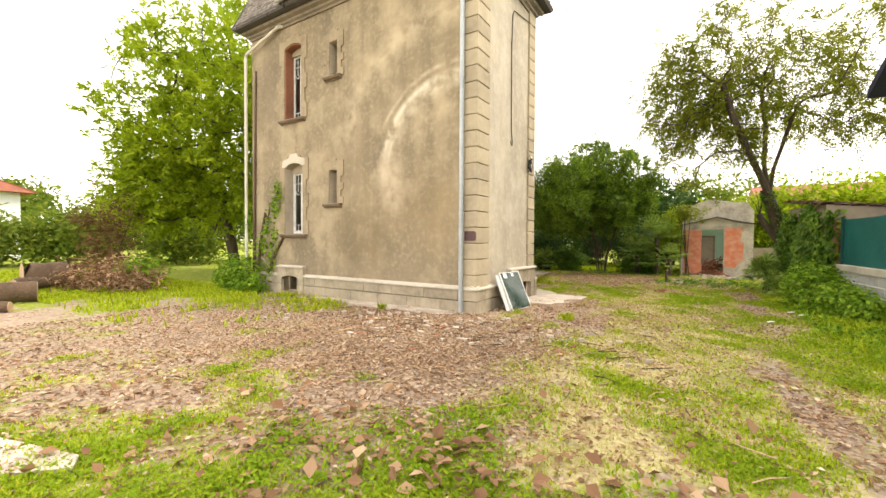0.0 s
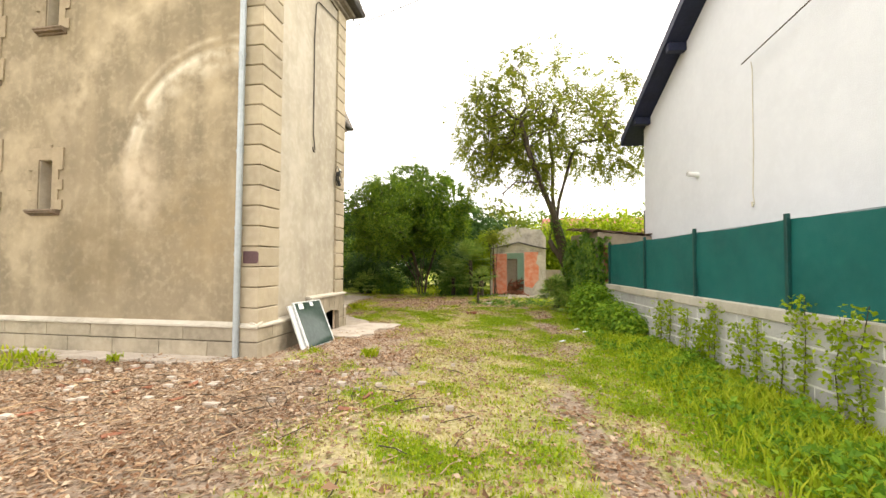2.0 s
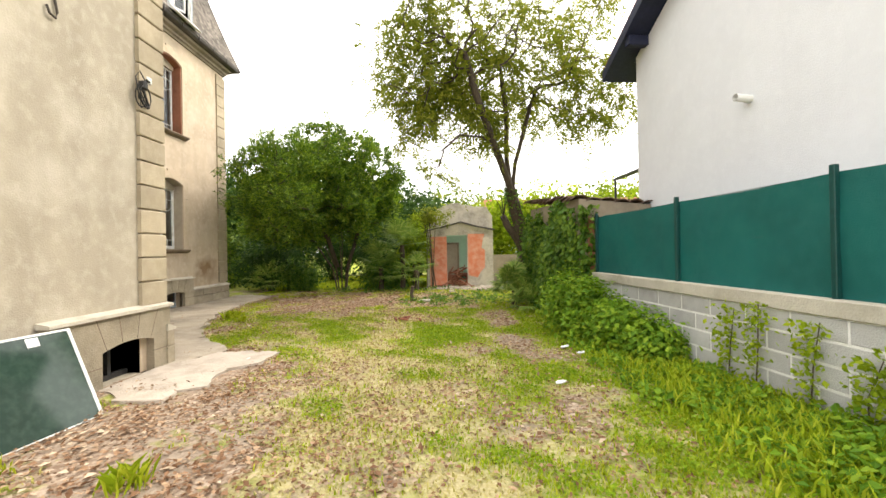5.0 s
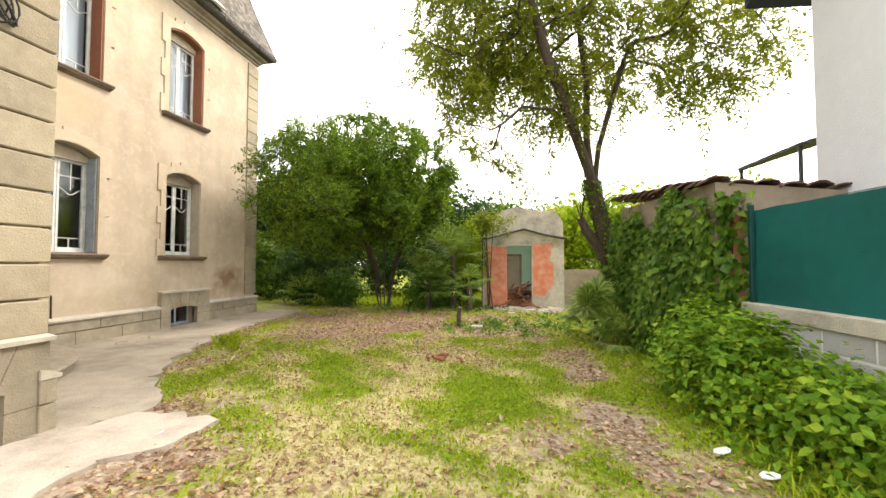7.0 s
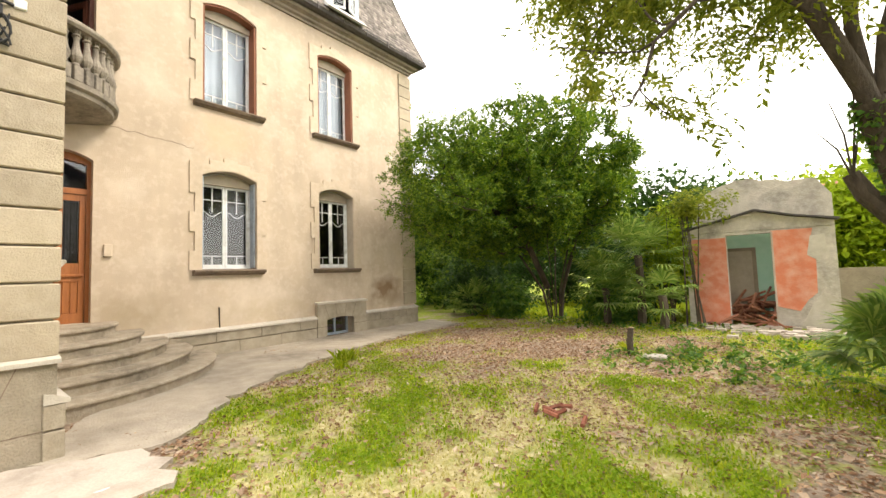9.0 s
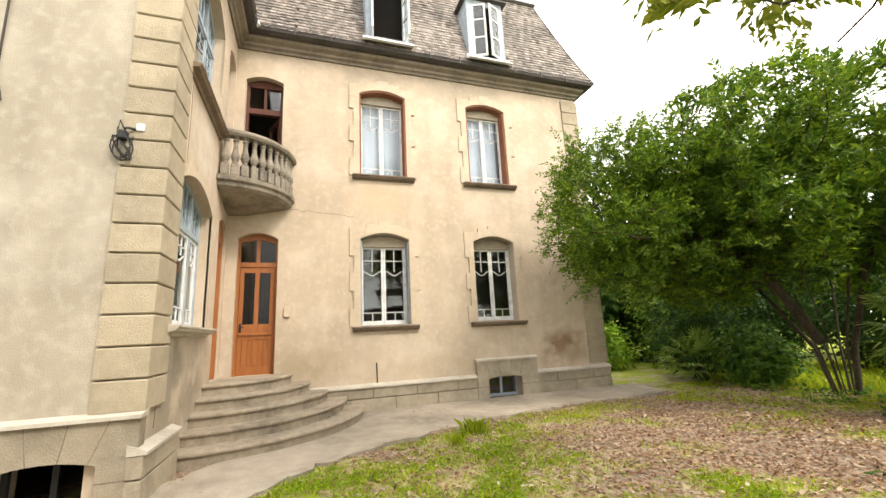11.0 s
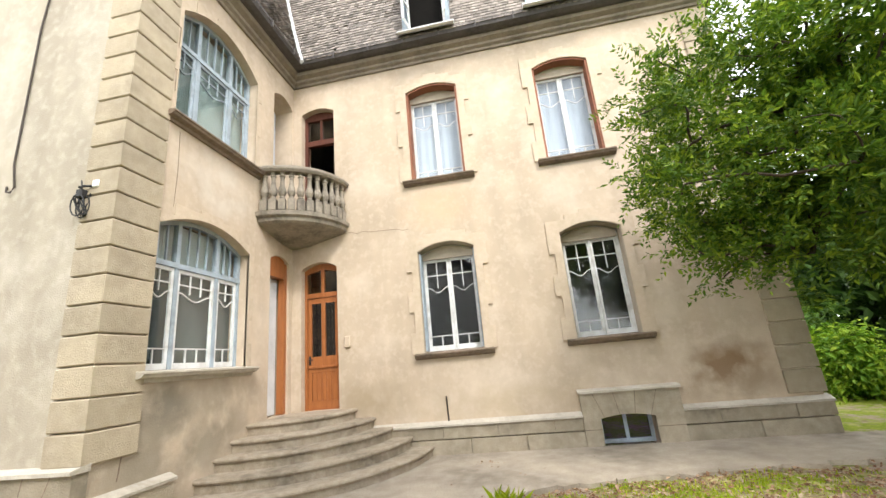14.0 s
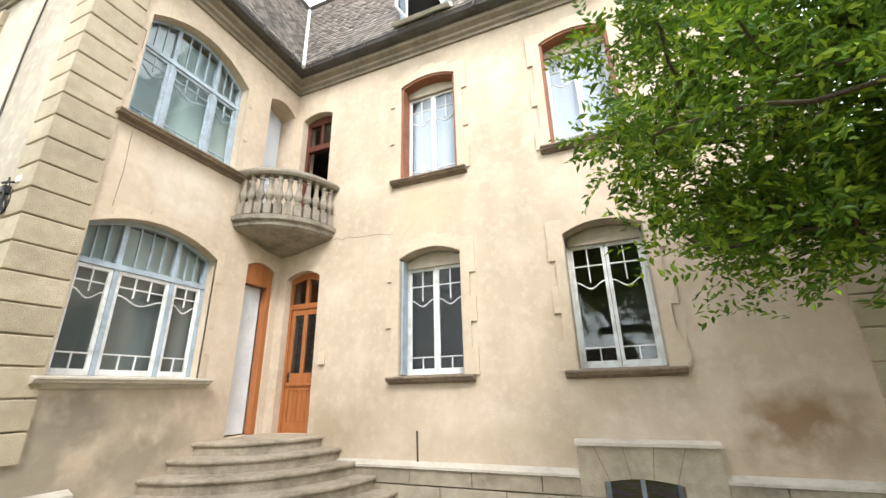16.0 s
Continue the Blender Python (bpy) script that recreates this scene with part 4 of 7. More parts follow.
# slates of the stretch above the front door, one by one
w, c = 0.113, 0.105
bm = bmesh.new()
cut = 0.026
out = [(-w / 2, c * 1.25), (w / 2, c * 1.25), (w / 2, cut * 0.6), (w / 2 - cut, 0), (-w / 2 + cut, 0), (-w / 2, cut * 0.6)]
extrude_outline(bm, out, lambda x, z: (x, -0.006 - 0.018 * (1 - z / (c * 1.25)), z), lambda x, z: (x, 0.006 - 0.018 * (1 - z / (c * 1.25)), z))
slate_me = finish(bm, "slate")
slate_me.materials.append(M_SLATE_PIECE)
rr = np.random.default_rng(6)
inv = world_of(roof).inverted()
for r in range(9):
    z = ZR0 + 0.02 + r * c
    slope = math.degrees(math.atan2(roof_d(z) - roof_d(z + c), c))
    for k in range(34):
        u = 11.9 + 0.06 + 0.12 * (k + 0.5 * (r % 2)) + rr.normal() * 0.004
        if z >= 8.75 or u > 15.97:
            continue
        ob = new("slate", slate_me)
        ob.parent = roof
        ob.matrix_basis = inv @ pose(XM + roof_d(z) + 0.012, u, z, 0, 0, 90) @ pose(0, 0, 0, -slope, rr.normal() * 0.6, 0)


# ---- windows and doors ----
def sash(parent, x0, x1, z0, z1, y, mat, rows, wave=True, cols=2, glass_mat=None):
    """One casement leaf: stiles, rails, glazing bars in the top and bottom, a curved bar, and its pane."""
    st, d = 0.045, 0.04
    bm = bmesh.new()
    box(bm, x0, y, z0, x0 + st, y + d, z1, 0.004)
    box(bm, x1 - st, y, z0, x1, y + d, z1, 0.004)
    box(bm, x0 + st, y, z0, x1 - st, y + d, z0 + st * 1.6)
    box(bm, x0 + st, y, z1 - st, x1 - st, y + d, z1)
    w, h = x1 - x0 - 2 * st, z1 - z0
    low, top1, top2 = z0 + st * 1.6 + rows[0], z1 - st - rows[1], z1 - st - rows[2]
    b = 0.016
    box(bm, x0 + st, y + 0.008, low, x1 - st, y + 0.032, low + b)
    if rows[1] < rows[2]:
        box(bm, x0 + st, y + 0.008, top1, x1 - st, y + 0.032, top1 + b)
    for k in range(1, cols):
        u = x0 + st + w * k / cols
        box(bm, u - b / 2, y + 0.009, z0 + st * 1.6, u + b / 2, y + 0.031, low)
        if rows[1] < rows[2]:
            box(bm, u - b / 2, y + 0.009, top2 + 0.03, u + b / 2, y + 0.031, top1)
            box(bm, u - b / 2, y + 0.009, top1 + b, u + b / 2, y + 0.031, z1 - st)
        else:
            box(bm, u - b / 2, y + 0.009, top2 + 0.03, u + b / 2, y + 0.031, z1 - st)
    if wave:
        n = 10
        for k in range(n):
            p, q = k / n, (k + 1) / n
            f = lambda s: top2 + 0.05 * math.cos(math.tau * s) - 0.015
            up, uq = x0 + st + w * p, x0 + st + w * q
            extrude_outline(bm, [(up, f(p)), (uq, f(q)), (uq, f(q) + b), (up, f(p) + b)], lambda u, z: (u, y + 0.008, z), lambda u, z: (u, y + 0.032, z))
    ob = part("sash", bm, mat, parent, local=True)
    part("pane", boxes((x0 + st - 0.004, y + 0.018, z0 + 0.02, x1 - st + 0.004, y + 0.022, z1 - 0.02)), glass_mat or M_GLASS, parent, local=True).visible_shadow = False
    return ob


def surround(w, h, rise, jamb=0.13, ears=3, head=0.22, proud=0.02, key=True, drop=0.0):
    """Raised band round an opening: stepped jambs with ears and a flat-topped arch with a keystone."""
    bm = bmesh.new()
    for s in (-1, 1):
        zs, k = [drop], ears * 2 - 1
        zs = [drop + (h - drop) * i / k for i in range(k + 1)]
        for i, (a, b) in enumerate(zip(zs, zs[1:])):
            wide = jamb + (0.09 if i % 2 == 0 else 0.0)
            x0, x1 = sorted((s * w / 2, s * (w / 2 + wide)))
            box(bm, x0, -proud, a, x1, 0.03, b)
    n = 8
    us = [-w / 2 - jamb - 0.09, -w / 2] + [-w / 2 + w * i / n for i in range(1, n)] + [w / 2, w / 2 + jamb + 0.09]
    for a, b in zip(us, us[1:]):
        m = (a + b) / 2
        za, zb = arch(a, -w / 2, w / 2, h, rise) if abs(a) <= w / 2 + 1e-6 else h, arch(b, -w / 2, w / 2, h, rise) if abs(b) <= w / 2 + 1e-6 else h
        if abs(m) > w / 2:
            za = zb = h
        top = h + head + rise * 0.7 * (abs(m) < w * 0.42) + (0.06 if key and abs(m) < 0.13 else 0)
        extrude_outline(bm, [(a, za), (b, zb), (b, top), (a, top)], lambda x, z: (x, -proud, z), lambda x, z: (x, 0.03, z))
    bmesh.ops.remove_doubles(bm, verts=bm.verts[:], dist=1e-4)
    return bm


def lining(w, h, rise, depth, t=0.012):
    """Painted lining of the reveal: two sides and the arched head."""
    bm = bmesh.new()
    for s in (-1, 1):
        x0, x1 = sorted((s * w / 2, s * (w / 2 - t)))
        box(bm, x0, -0.002, 0, x1, depth, h)
    n = 8
    for k in range(n):
        a, b = -w / 2 + w * k / n, -w / 2 + w * (k + 1) / n
        za, zb = arch(a, -w / 2, w / 2, h, rise), arch(b, -w / 2, w / 2, h, rise)
        extrude_outline(bm, [(a, za - t), (b, zb - t), (b, zb), (a, za)], lambda x, z: (x, -0.002, z), lambda x, z: (x, depth, z))
    return bm


def sill_mesh(w, over=0.16, out=0.13, h=0.10):
    bm = bmesh.new()
    prof = [(-out, -0.03), (-out, 0.0), (0.2, 0.03), (0.2, -h), (-0.03, -h), (-0.04, -0.075), (-out + 0.03, -0.065), (-out + 0.02, -0.035)]
    extrude_outline(bm, prof, lambda y, z: (-w / 2 - over, y, z), lambda y, z: (w / 2 + over, y, z))
    bmesh.ops.bevel(bm, geom=bm.edges[:], offset=0.006, segments=1, affect="EDGES")
    return bm


def window(m, w, h, rise, depth=0.24, frame_mat=None, lining_mat=None, bands=True, rows=(0.16, 0.26, 0.52), wave=True, leaves=2, cols=2, label="", trim=None):
    """A casement in an arched opening: outer frame with sashes, panes, sill, lining and raised surround."""
    frame_mat = frame_mat or M_FRAME
    f = 0.045
    bm = bmesh.new()
    box(bm, -w / 2, depth, 0, -w / 2 + f, depth + 0.06, h)
    box(bm, w / 2 - f, depth, 0, w / 2, depth + 0.06, h)
    box(bm, -w / 2 + f, depth, 0, w / 2 - f, depth + 0.06, f)
    n = 8
    for k in range(n):
        a, b = -w / 2 + w * k / n, -w / 2 + w * (k + 1) / n
        extrude_outline(bm, [(a, h - 0.04), (b, h - 0.04), (b, arch(b, -w / 2, w / 2, h, rise)), (a, arch(a, -w / 2, w / 2, h, rise))], lambda x, z: (x, depth, z), lambda x, z: (x, depth + 0.06, z))
    win = part("window", bm, frame_mat, house, label, local=True)
    win.matrix_basis = world_of(house).inverted() @ m
    edge = [-w / 2 + f + (w - 2 * f) * k / leaves for k in range(leaves + 1)]
    drop = 0.13 if rise else 0.045
    if rise:
        bm = bmesh.new()
        for k in range(n):
            a, b = -w / 2 + 0.042 + (w - 0.084) * k / n, -w / 2 + 0.042 + (w - 0.084) * (k + 1) / n
            extrude_outline(bm, [(a, h - drop), (b, h - drop), (b, arch(b, -w / 2, w / 2, h, rise) - 0.043), (a, arch(a, -w / 2, w / 2, h, rise) - 0.043)], lambda x, z: (x, depth - 0.05, z), lambda x, z: (x, depth - 0.004, z))
        bmesh.ops.remove_doubles(bm, verts=bm.verts[:], dist=1e-4)
        part("shutter_box", bm, M_REVEAL, win, "grey roller-shutter box", local=True)
    for a, b in zip(edge, edge[1:]):
        sash(win, a + 0.003, b - 0.003, f, h - drop, depth + 0.005, frame_mat, rows, wave, cols)
    part("sill", sill_mesh(w), M_SILL, win, "dark weathered stone sill", local=True)
    part("reveal_lining", lining(w, h, rise, depth, 0.04 if lining_mat is M_REVEAL_BROWN else 0.012), lining_mat or M_REVEAL, win, local=True)
    if bands:
        part("surround", surround(w, h, rise, proud=0.03 if trim is None else 0.028), trim or M_TRIM, win, "raised render surround with keystone", local=True)
    return win


def on_main(y0, y1, z):
    return pose(XM, (y0 + y1) / 2, z, 0, 0, 90)


def on_south(x0, x1, z):
    return pose((x0 + x1) / 2, YS, z)


def on_wing(x0, x1, z):
    return pose((x0 + x1) / 2, YN, z, 0, 0, 180)


for a, b, z, h, rise, mat, lin, text in (
        (13.3, 14.35, 1.62, 1.83, 0.14, M_FRAME, M_REVEAL, "white casement with glazing bars, one shutter folded aside"),
        (15.87, 16.9, 1.62, 1.83, 0.14, M_FRAME, M_REVEAL, "white casement with wavy glazing bars"),
        (13.3, 14.36, 4.87, 1.99, 0.13, M_FRAME, M_REVEAL_BROWN, "white casement in a red-brown painted reveal"),
        (15.88, 16.93, 4.87, 1.99, 0.13, M_FRAME, M_REVEAL_BROWN, "white casement in a red-brown painted reveal")):
    window(on_main(a, b, z), b - a, h, rise, 0.24, mat, lin, label=text)
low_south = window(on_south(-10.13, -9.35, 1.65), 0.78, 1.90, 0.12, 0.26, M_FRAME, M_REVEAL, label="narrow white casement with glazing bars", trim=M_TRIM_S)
bm = bmesh.new()
extrude_outline(bm, [(-0.39, 1.90), (-0.2, 1.985), (0, 2.02), (0.2, 1.985), (0.39, 1.90), (0.50, 1.93), (0.47, 2.10), (0.2, 2.17), (0.12, 2.27), (-0.12, 2.27), (-0.2, 2.17), (-0.47, 2.10), (-0.50, 1.93)], lambda x, z: (x, -0.036, z), lambda x, z: (x, -0.004, z))
part("head_moulding", bm, M_LEDGE, low_south, "pale repaired arched head", local=True)
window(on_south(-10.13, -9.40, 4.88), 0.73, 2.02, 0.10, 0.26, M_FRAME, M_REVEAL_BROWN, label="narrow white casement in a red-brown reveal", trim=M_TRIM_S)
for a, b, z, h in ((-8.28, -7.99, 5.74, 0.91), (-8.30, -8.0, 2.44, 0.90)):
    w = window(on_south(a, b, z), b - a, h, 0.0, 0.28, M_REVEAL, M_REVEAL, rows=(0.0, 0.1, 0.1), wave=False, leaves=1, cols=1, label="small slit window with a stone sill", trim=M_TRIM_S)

# open folded metal shutter leaves of a ground-floor window
for y, turn in ((13.33, 4), (14.33, -4)):
    bm = bmesh.new()
    box(bm, XM - 0.215, y - 0.012, 1.66, XM - 0.03, y + 0.012, 3.42, 0.004)
    for k in range(24):
        box(bm, XM - 0.20, y - 0.017, 1.72 + k * 0.07, XM - 0.045, y + 0.017, 1.745 + k * 0.07)
    part("shutter", bm, M_FRAME_BLUE, house, "folded pale grey metal shutter")

# pale sheets behind the upper windows, sky reflection put into their colour
for a, b, z, h in ((13.36, 14.30, 4.93, 1.86), (15.94, 16.87, 4.93, 1.86)):
    us = np.linspace(a, b, 40)
    vs = [(XM - 0.37 - 0.004 * math.sin(u * 40), u, zz) for zz in (z, z + h) for u in us]
    solid("curtain", mesh_of("curtain", vs, [(i, i + 1, i + 41, i + 40) for i in range(39)], True), M_SKY_SHEEN, "pale sheet behind a window, tinted like the reflected sky", "curtain", group="curtains of the upper windows")


def triple_window(m, w, h, rise, sill, frosted, label):
    """A wide window of three lights with three arched lights above a transom."""
    depth, f, zt = 0.16, 0.06, h * (0.75 if frosted else 0.74)
    edge = [-w / 2, -w / 2 + w * 0.29, w / 2 - w * 0.29, w / 2]
    bm = bmesh.new()
    for x in edge:
        x0 = min(max(x - f / 2, -w / 2), w / 2 - f)
        box(bm, x0, depth, 0.0, x0 + f, depth + 0.08, arch(x0 + f / 2, -w / 2, w / 2, h, rise) - 0.03)
    box(bm, -w / 2 + 0.001, depth - 0.012, zt, w / 2 - 0.001, depth + 0.082, zt + 0.07)
    n = 14
    for k in range(n):
        a, b = -w / 2 + w * k / n, -w / 2 + w * (k + 1) / n
        za, zb = arch(a, -w / 2, w / 2, h, rise), arch(b, -w / 2, w / 2, h, rise)
        extrude_outline(bm, [(a, za - 0.06), (b, zb - 0.06), (b, zb), (a, za)], lambda x, z: (x, depth - 0.002, z), lambda x, z: (x, depth + 0.082, z))
    win = part("window", bm, M_FRAME_BLUE, house, label, local=True)
    win.matrix_basis = world_of(house).inverted() @ m
    for i, (a, b) in enumerate(zip(edge, edge[1:])):
        a, b = max(a + f / 2, -w / 2 + f), min(b - f / 2, w / 2 - f)
        sash(win, a, b, 0.03, zt - 0.004, depth + 0.012, M_FRAME if not frosted else M_FRAME_BLUE, (0.17, 0.16, 0.30), True, 3 if i == 1 else 2)
        bm = bmesh.new()
        cols = 4 if i == 1 else 3
        for k in range(1, cols):
            u = a + (b - a) * k / cols
            box(bm, u - 0.009, depth + 0.02, zt + 0.07, u + 0.009, depth + 0.05, arch(u, -w / 2, w / 2, h, rise) - 0.055)
        part("glazing_bar", bm, M_FRAME_BLUE, win, local=True)
        bm = bmesh.new()
        for k in range(4):
            p, q = a + (b - a) * k / 4, a + (b - a) * (k + 1) / 4
            extrude_outline(bm, [(p, zt + 0.06), (q, zt + 0.06), (q, arch(q, -w / 2, w / 2, h, rise) - 0.05), (p, arch(p, -w / 2, w / 2, h, rise) - 0.05)], lambda x, z: (x, depth + 0.034, z), lambda x, z: (x, depth + 0.038, z))
        part("pane", bm, M_GLASS, win, local=True).visible_shadow = False
    part("sill", sill_mesh(w, 0.14, 0.15, 0.12), M_SILL if frosted else M_LEDGE, win, "moulded stone sill", local=True)
    # panels added right behind the glass; sky sheen and room darkness in their colour
    part("pane_backing", boxes((-w / 2 + 0.02, depth + 0.14, 0.02, w / 2 - 0.02, depth + 0.15, zt)), M_SHADE if frosted else M_SHADE_DARK, win, "added panel behind the glass that sets the tone of the panes", local=True)
    part("pane_backing", boxes((-w / 2 + 0.02, depth + 0.135, zt + 0.001, w / 2 - 0.02, depth + 0.145, h + rise * 0.7)), M_SHADE, win, local=True)
    bm = surround(w, h, rise, 0.03, 3, 0.16, 0.012, True)
    part("surround", bm, M_TRIM, win, local=True)
    return win


triple_window(on_wing(-6.28, -4.53, 1.65), 1.75, 1.78, 0.25, 1, False, "wide three-light window, white sashes, pale blue frame")
triple_window(on_wing(-6.34, -4.60, 4.98), 1.74, 1.77, 0.36, 1, True, "wide arched window with pale blue frame and frosted panes")


def panelled_door(m, w, h, rise, mat, label, leaf_open=0.0, glassy=True):
    """A wooden door with transom lights, two glazed upper panels with iron grilles and a ribbed lower panel."""
    depth, zt = 0.14, h * 0.79
    bm = bmesh.new()
    box(bm, -w / 2, depth, 0, -w / 2 + 0.05, depth + 0.09, h)
    box(bm, w / 2 - 0.05, depth, 0, w / 2, depth + 0.09, h)
    box(bm, -w / 2 + 0.05, depth, zt, w / 2 - 0.05, depth + 0.09, zt + 0.09)
    box(bm, -0.03, depth + 0.01, zt + 0.09, 0.03, depth + 0.08, h + rise * 0.9)
    for k in range(8):
        a, b = -w / 2 + w * k / 8, -w / 2 + w * (k + 1) / 8
        extrude_outline(bm, [(a, h - 0.06 + rise * 0.6 * (1 - abs(k - 3.5) / 3.5)), (b, h - 0.06 + rise * 0.6 * (1 - abs(k - 3.5) / 3.5)), (b, arch(b, -w / 2, w / 2, h, rise)), (a, arch(a, -w / 2, w / 2, h, rise))], lambda x, z: (x, depth + 0.002, z), lambda x, z: (x, depth + 0.085, z))
    door = part("door", bm, mat, house, label, local=True)
    door.matrix_basis = world_of(house).inverted() @ m
    part("transom_pane", boxes((-w / 2 + 0.05, depth + 0.045, zt + 0.08, w / 2 - 0.05, depth + 0.05, h + rise * 0.8)), M_GLASS, door, local=True)
    x0, x1, y = -w / 2 + 0.055, w / 2 - 0.055, depth + 0.02
    bm = bmesh.new()
    zl, zg = zt * 0.36, zt * 0.46
    st = 0.075
    for a, b in ((x0, x0 + st), (-0.04, 0.04), (x1 - st, x1)):
        box(bm, a, y, zl, b, y + 0.05, zt - 0.005, 0.004)
    box(bm, x0, y + 0.001, 0, x0 + st, y + 0.049, zl)
    box(bm, x1 - st, y + 0.001, 0, x1, y + 0.049, zl)
    for a, b in ((0.005, 0.16), (zl - 0.08, zl - 0.001), (zl + 0.001, zg), (zt - 0.11, zt - 0.006)):
        box(bm, x0 + st, y + 0.002, a, x1 - st, y + 0.048, b)
    box(bm, x0 + 0.02, y - 0.03, zl - 0.01, x1 - 0.02, y, zl + 0.035, 0.008)
    for k in range(5):
        u0 = x0 + st + (x1 - x0 - 2 * st) * k / 5
        box(bm, u0 + 0.006, y + 0.012, 0.16, u0 + (x1 - x0 - 2 * st) / 5 - 0.006, y + 0.035, zl - 0.08, 0.006)
    box(bm, x0 + st, y + 0.026, 0.16, x1 - st, y + 0.034, zl - 0.08)
    leaf = part("door_leaf", bm, mat, door, local=True)
    for a, b in ((x0 + st, -0.04), (0.04, x1 - st)):
        part("door_pane", boxes((a - 0.003, y + 0.026, zg - 0.004, b + 0.003, y + 0.03, zt - 0.1)), M_GLASS, door, local=True)
        bm = bmesh.new()
        c = (a + b) / 2
        for u in (a + 0.025, c, b - 0.025):
            tube(bm, [(u, y + 0.012, zg), (u, y + 0.012, zt - 0.11)], 0.006, 5)
        for z in np.linspace(zg + 0.1, zt - 0.2, 6):
            tube(bm, [(c + 0.045 * math.cos(t), y + 0.01, z + 0.055 * math.sin(t)) for t in np.linspace(0, math.tau, 13)], 0.005, 4)
        part("grille", bm, M_IRON, door, "black iron scroll grille", local=True)
    bm = bmesh.new()
    tube(bm, [(x0 + 0.04, y, zl + 0.16), (x0 + 0.04, y - 0.05, zl + 0.16), (x0 + 0.12, y - 0.055, zl + 0.15)], 0.01, 6)
    box(bm, x0 + 0.02, y - 0.006, zl + 0.06, x0 + 0.06, y, zl + 0.22)
    part("handle", bm, M_IRON, door, local=True)
    return door


panelled_door(on_main(10.97, 11.70, 0.82), 0.73, 2.58, 0.12, M_DOOR, "closed varnished wooden front door with iron-grilled glass")

# balcony door: dark red frame, one leaf standing open inwards
bm = bmesh.new()
for a, b in ((10.97, 11.03), (11.64, 11.70)):
    box(bm, XM - 0.24, a, 4.2, XM - 0.15, b, 6.84)
box(bm, XM - 0.24, 11.03, 6.15, XM - 0.15, 11.64, 6.27)
box(bm, XM - 0.22, 11.31, 6.27, XM - 0.17, 11.36, 6.88)
for k in range(8):
    a, b = 10.97 + 0.73 * k / 8, 10.97 + 0.73 * (k + 1) / 8
    extrude_outline(bm, [(a, 6.76), (b, 6.76), (b, arch(b, 10.97, 11.70, 6.84, 0.1)), (a, arch(a, 10.97, 11.70, 6.84, 0.1))], lambda u, z: (XM - 0.238, u, z), lambda u, z: (XM - 0.152, u, z))
bdoor = part("balcony_door", bm, M_DOOR_DARK, house, "dark red balcony door standing open")
part("transom_pane", boxes((XM - 0.2, 11.03, 6.27, XM - 0.195, 11.64, 6.8)), M_GLASS, bdoor)
bm = bmesh.new()
for a, b in ((0.0, 0.07), (0.50, 0.57)):
    box(bm, a, -0.02, 0.01, b, 0.02, 1.93)
for a, b in ((0.01, 0.18), (0.80, 0.90), (1.84, 1.93)):
    box(bm, 0.07, -0.018, a, 0.50, 0.018, b)
box(bm, 0.07, -0.006, 0.18, 0.5, 0.006, 0.8)
leaf = part("door_leaf", bm, M_DOOR_DARK, bdoor, local=True)
leaf.matrix_basis = world_of(bdoor).inverted() @ pose(XM - 0.24, 11.63, 4.2, 0, 0, 205)

# porch opening beside the front door: brown timber frame, white door inside; and the loggia opening above
bm = bmesh.new()
box(bm, -7.478, YN - 0.17, 0.83, -7.385, YN - 0.04, 3.52, 0.006)
for k in range(6):
    a, b = -7.385 + 0.513 * k / 6, -7.385 + 0.513 * (k + 1) / 6
    extrude_outline(bm, [(a, 3.22), (b, 3.22), (b, arch(b, -7.48, -6.87, 3.52, 0.1) - 0.004), (a, arch(a, -7.48, -6.87, 3.52, 0.1) - 0.004)], lambda x, z: (x, YN - 0.045, z), lambda x, z: (x, YN - 0.165, z))
porch = part("porch_door_frame", bm, M_DOOR, house, "brown timber door frame")
part("porch_door", boxes((-7.38, YN - 0.24, 0.84, -6.88, YN - 0.19, 3.22), bevel=0.004), M_PANEL_W, porch, "plain whitish inner door")
part("loggia_back", boxes((-7.57, YN - 0.46, 4.21, -6.87, YN - 0.402, 7.2)), M_PLASTER_W, house, "white painted loggia wall")

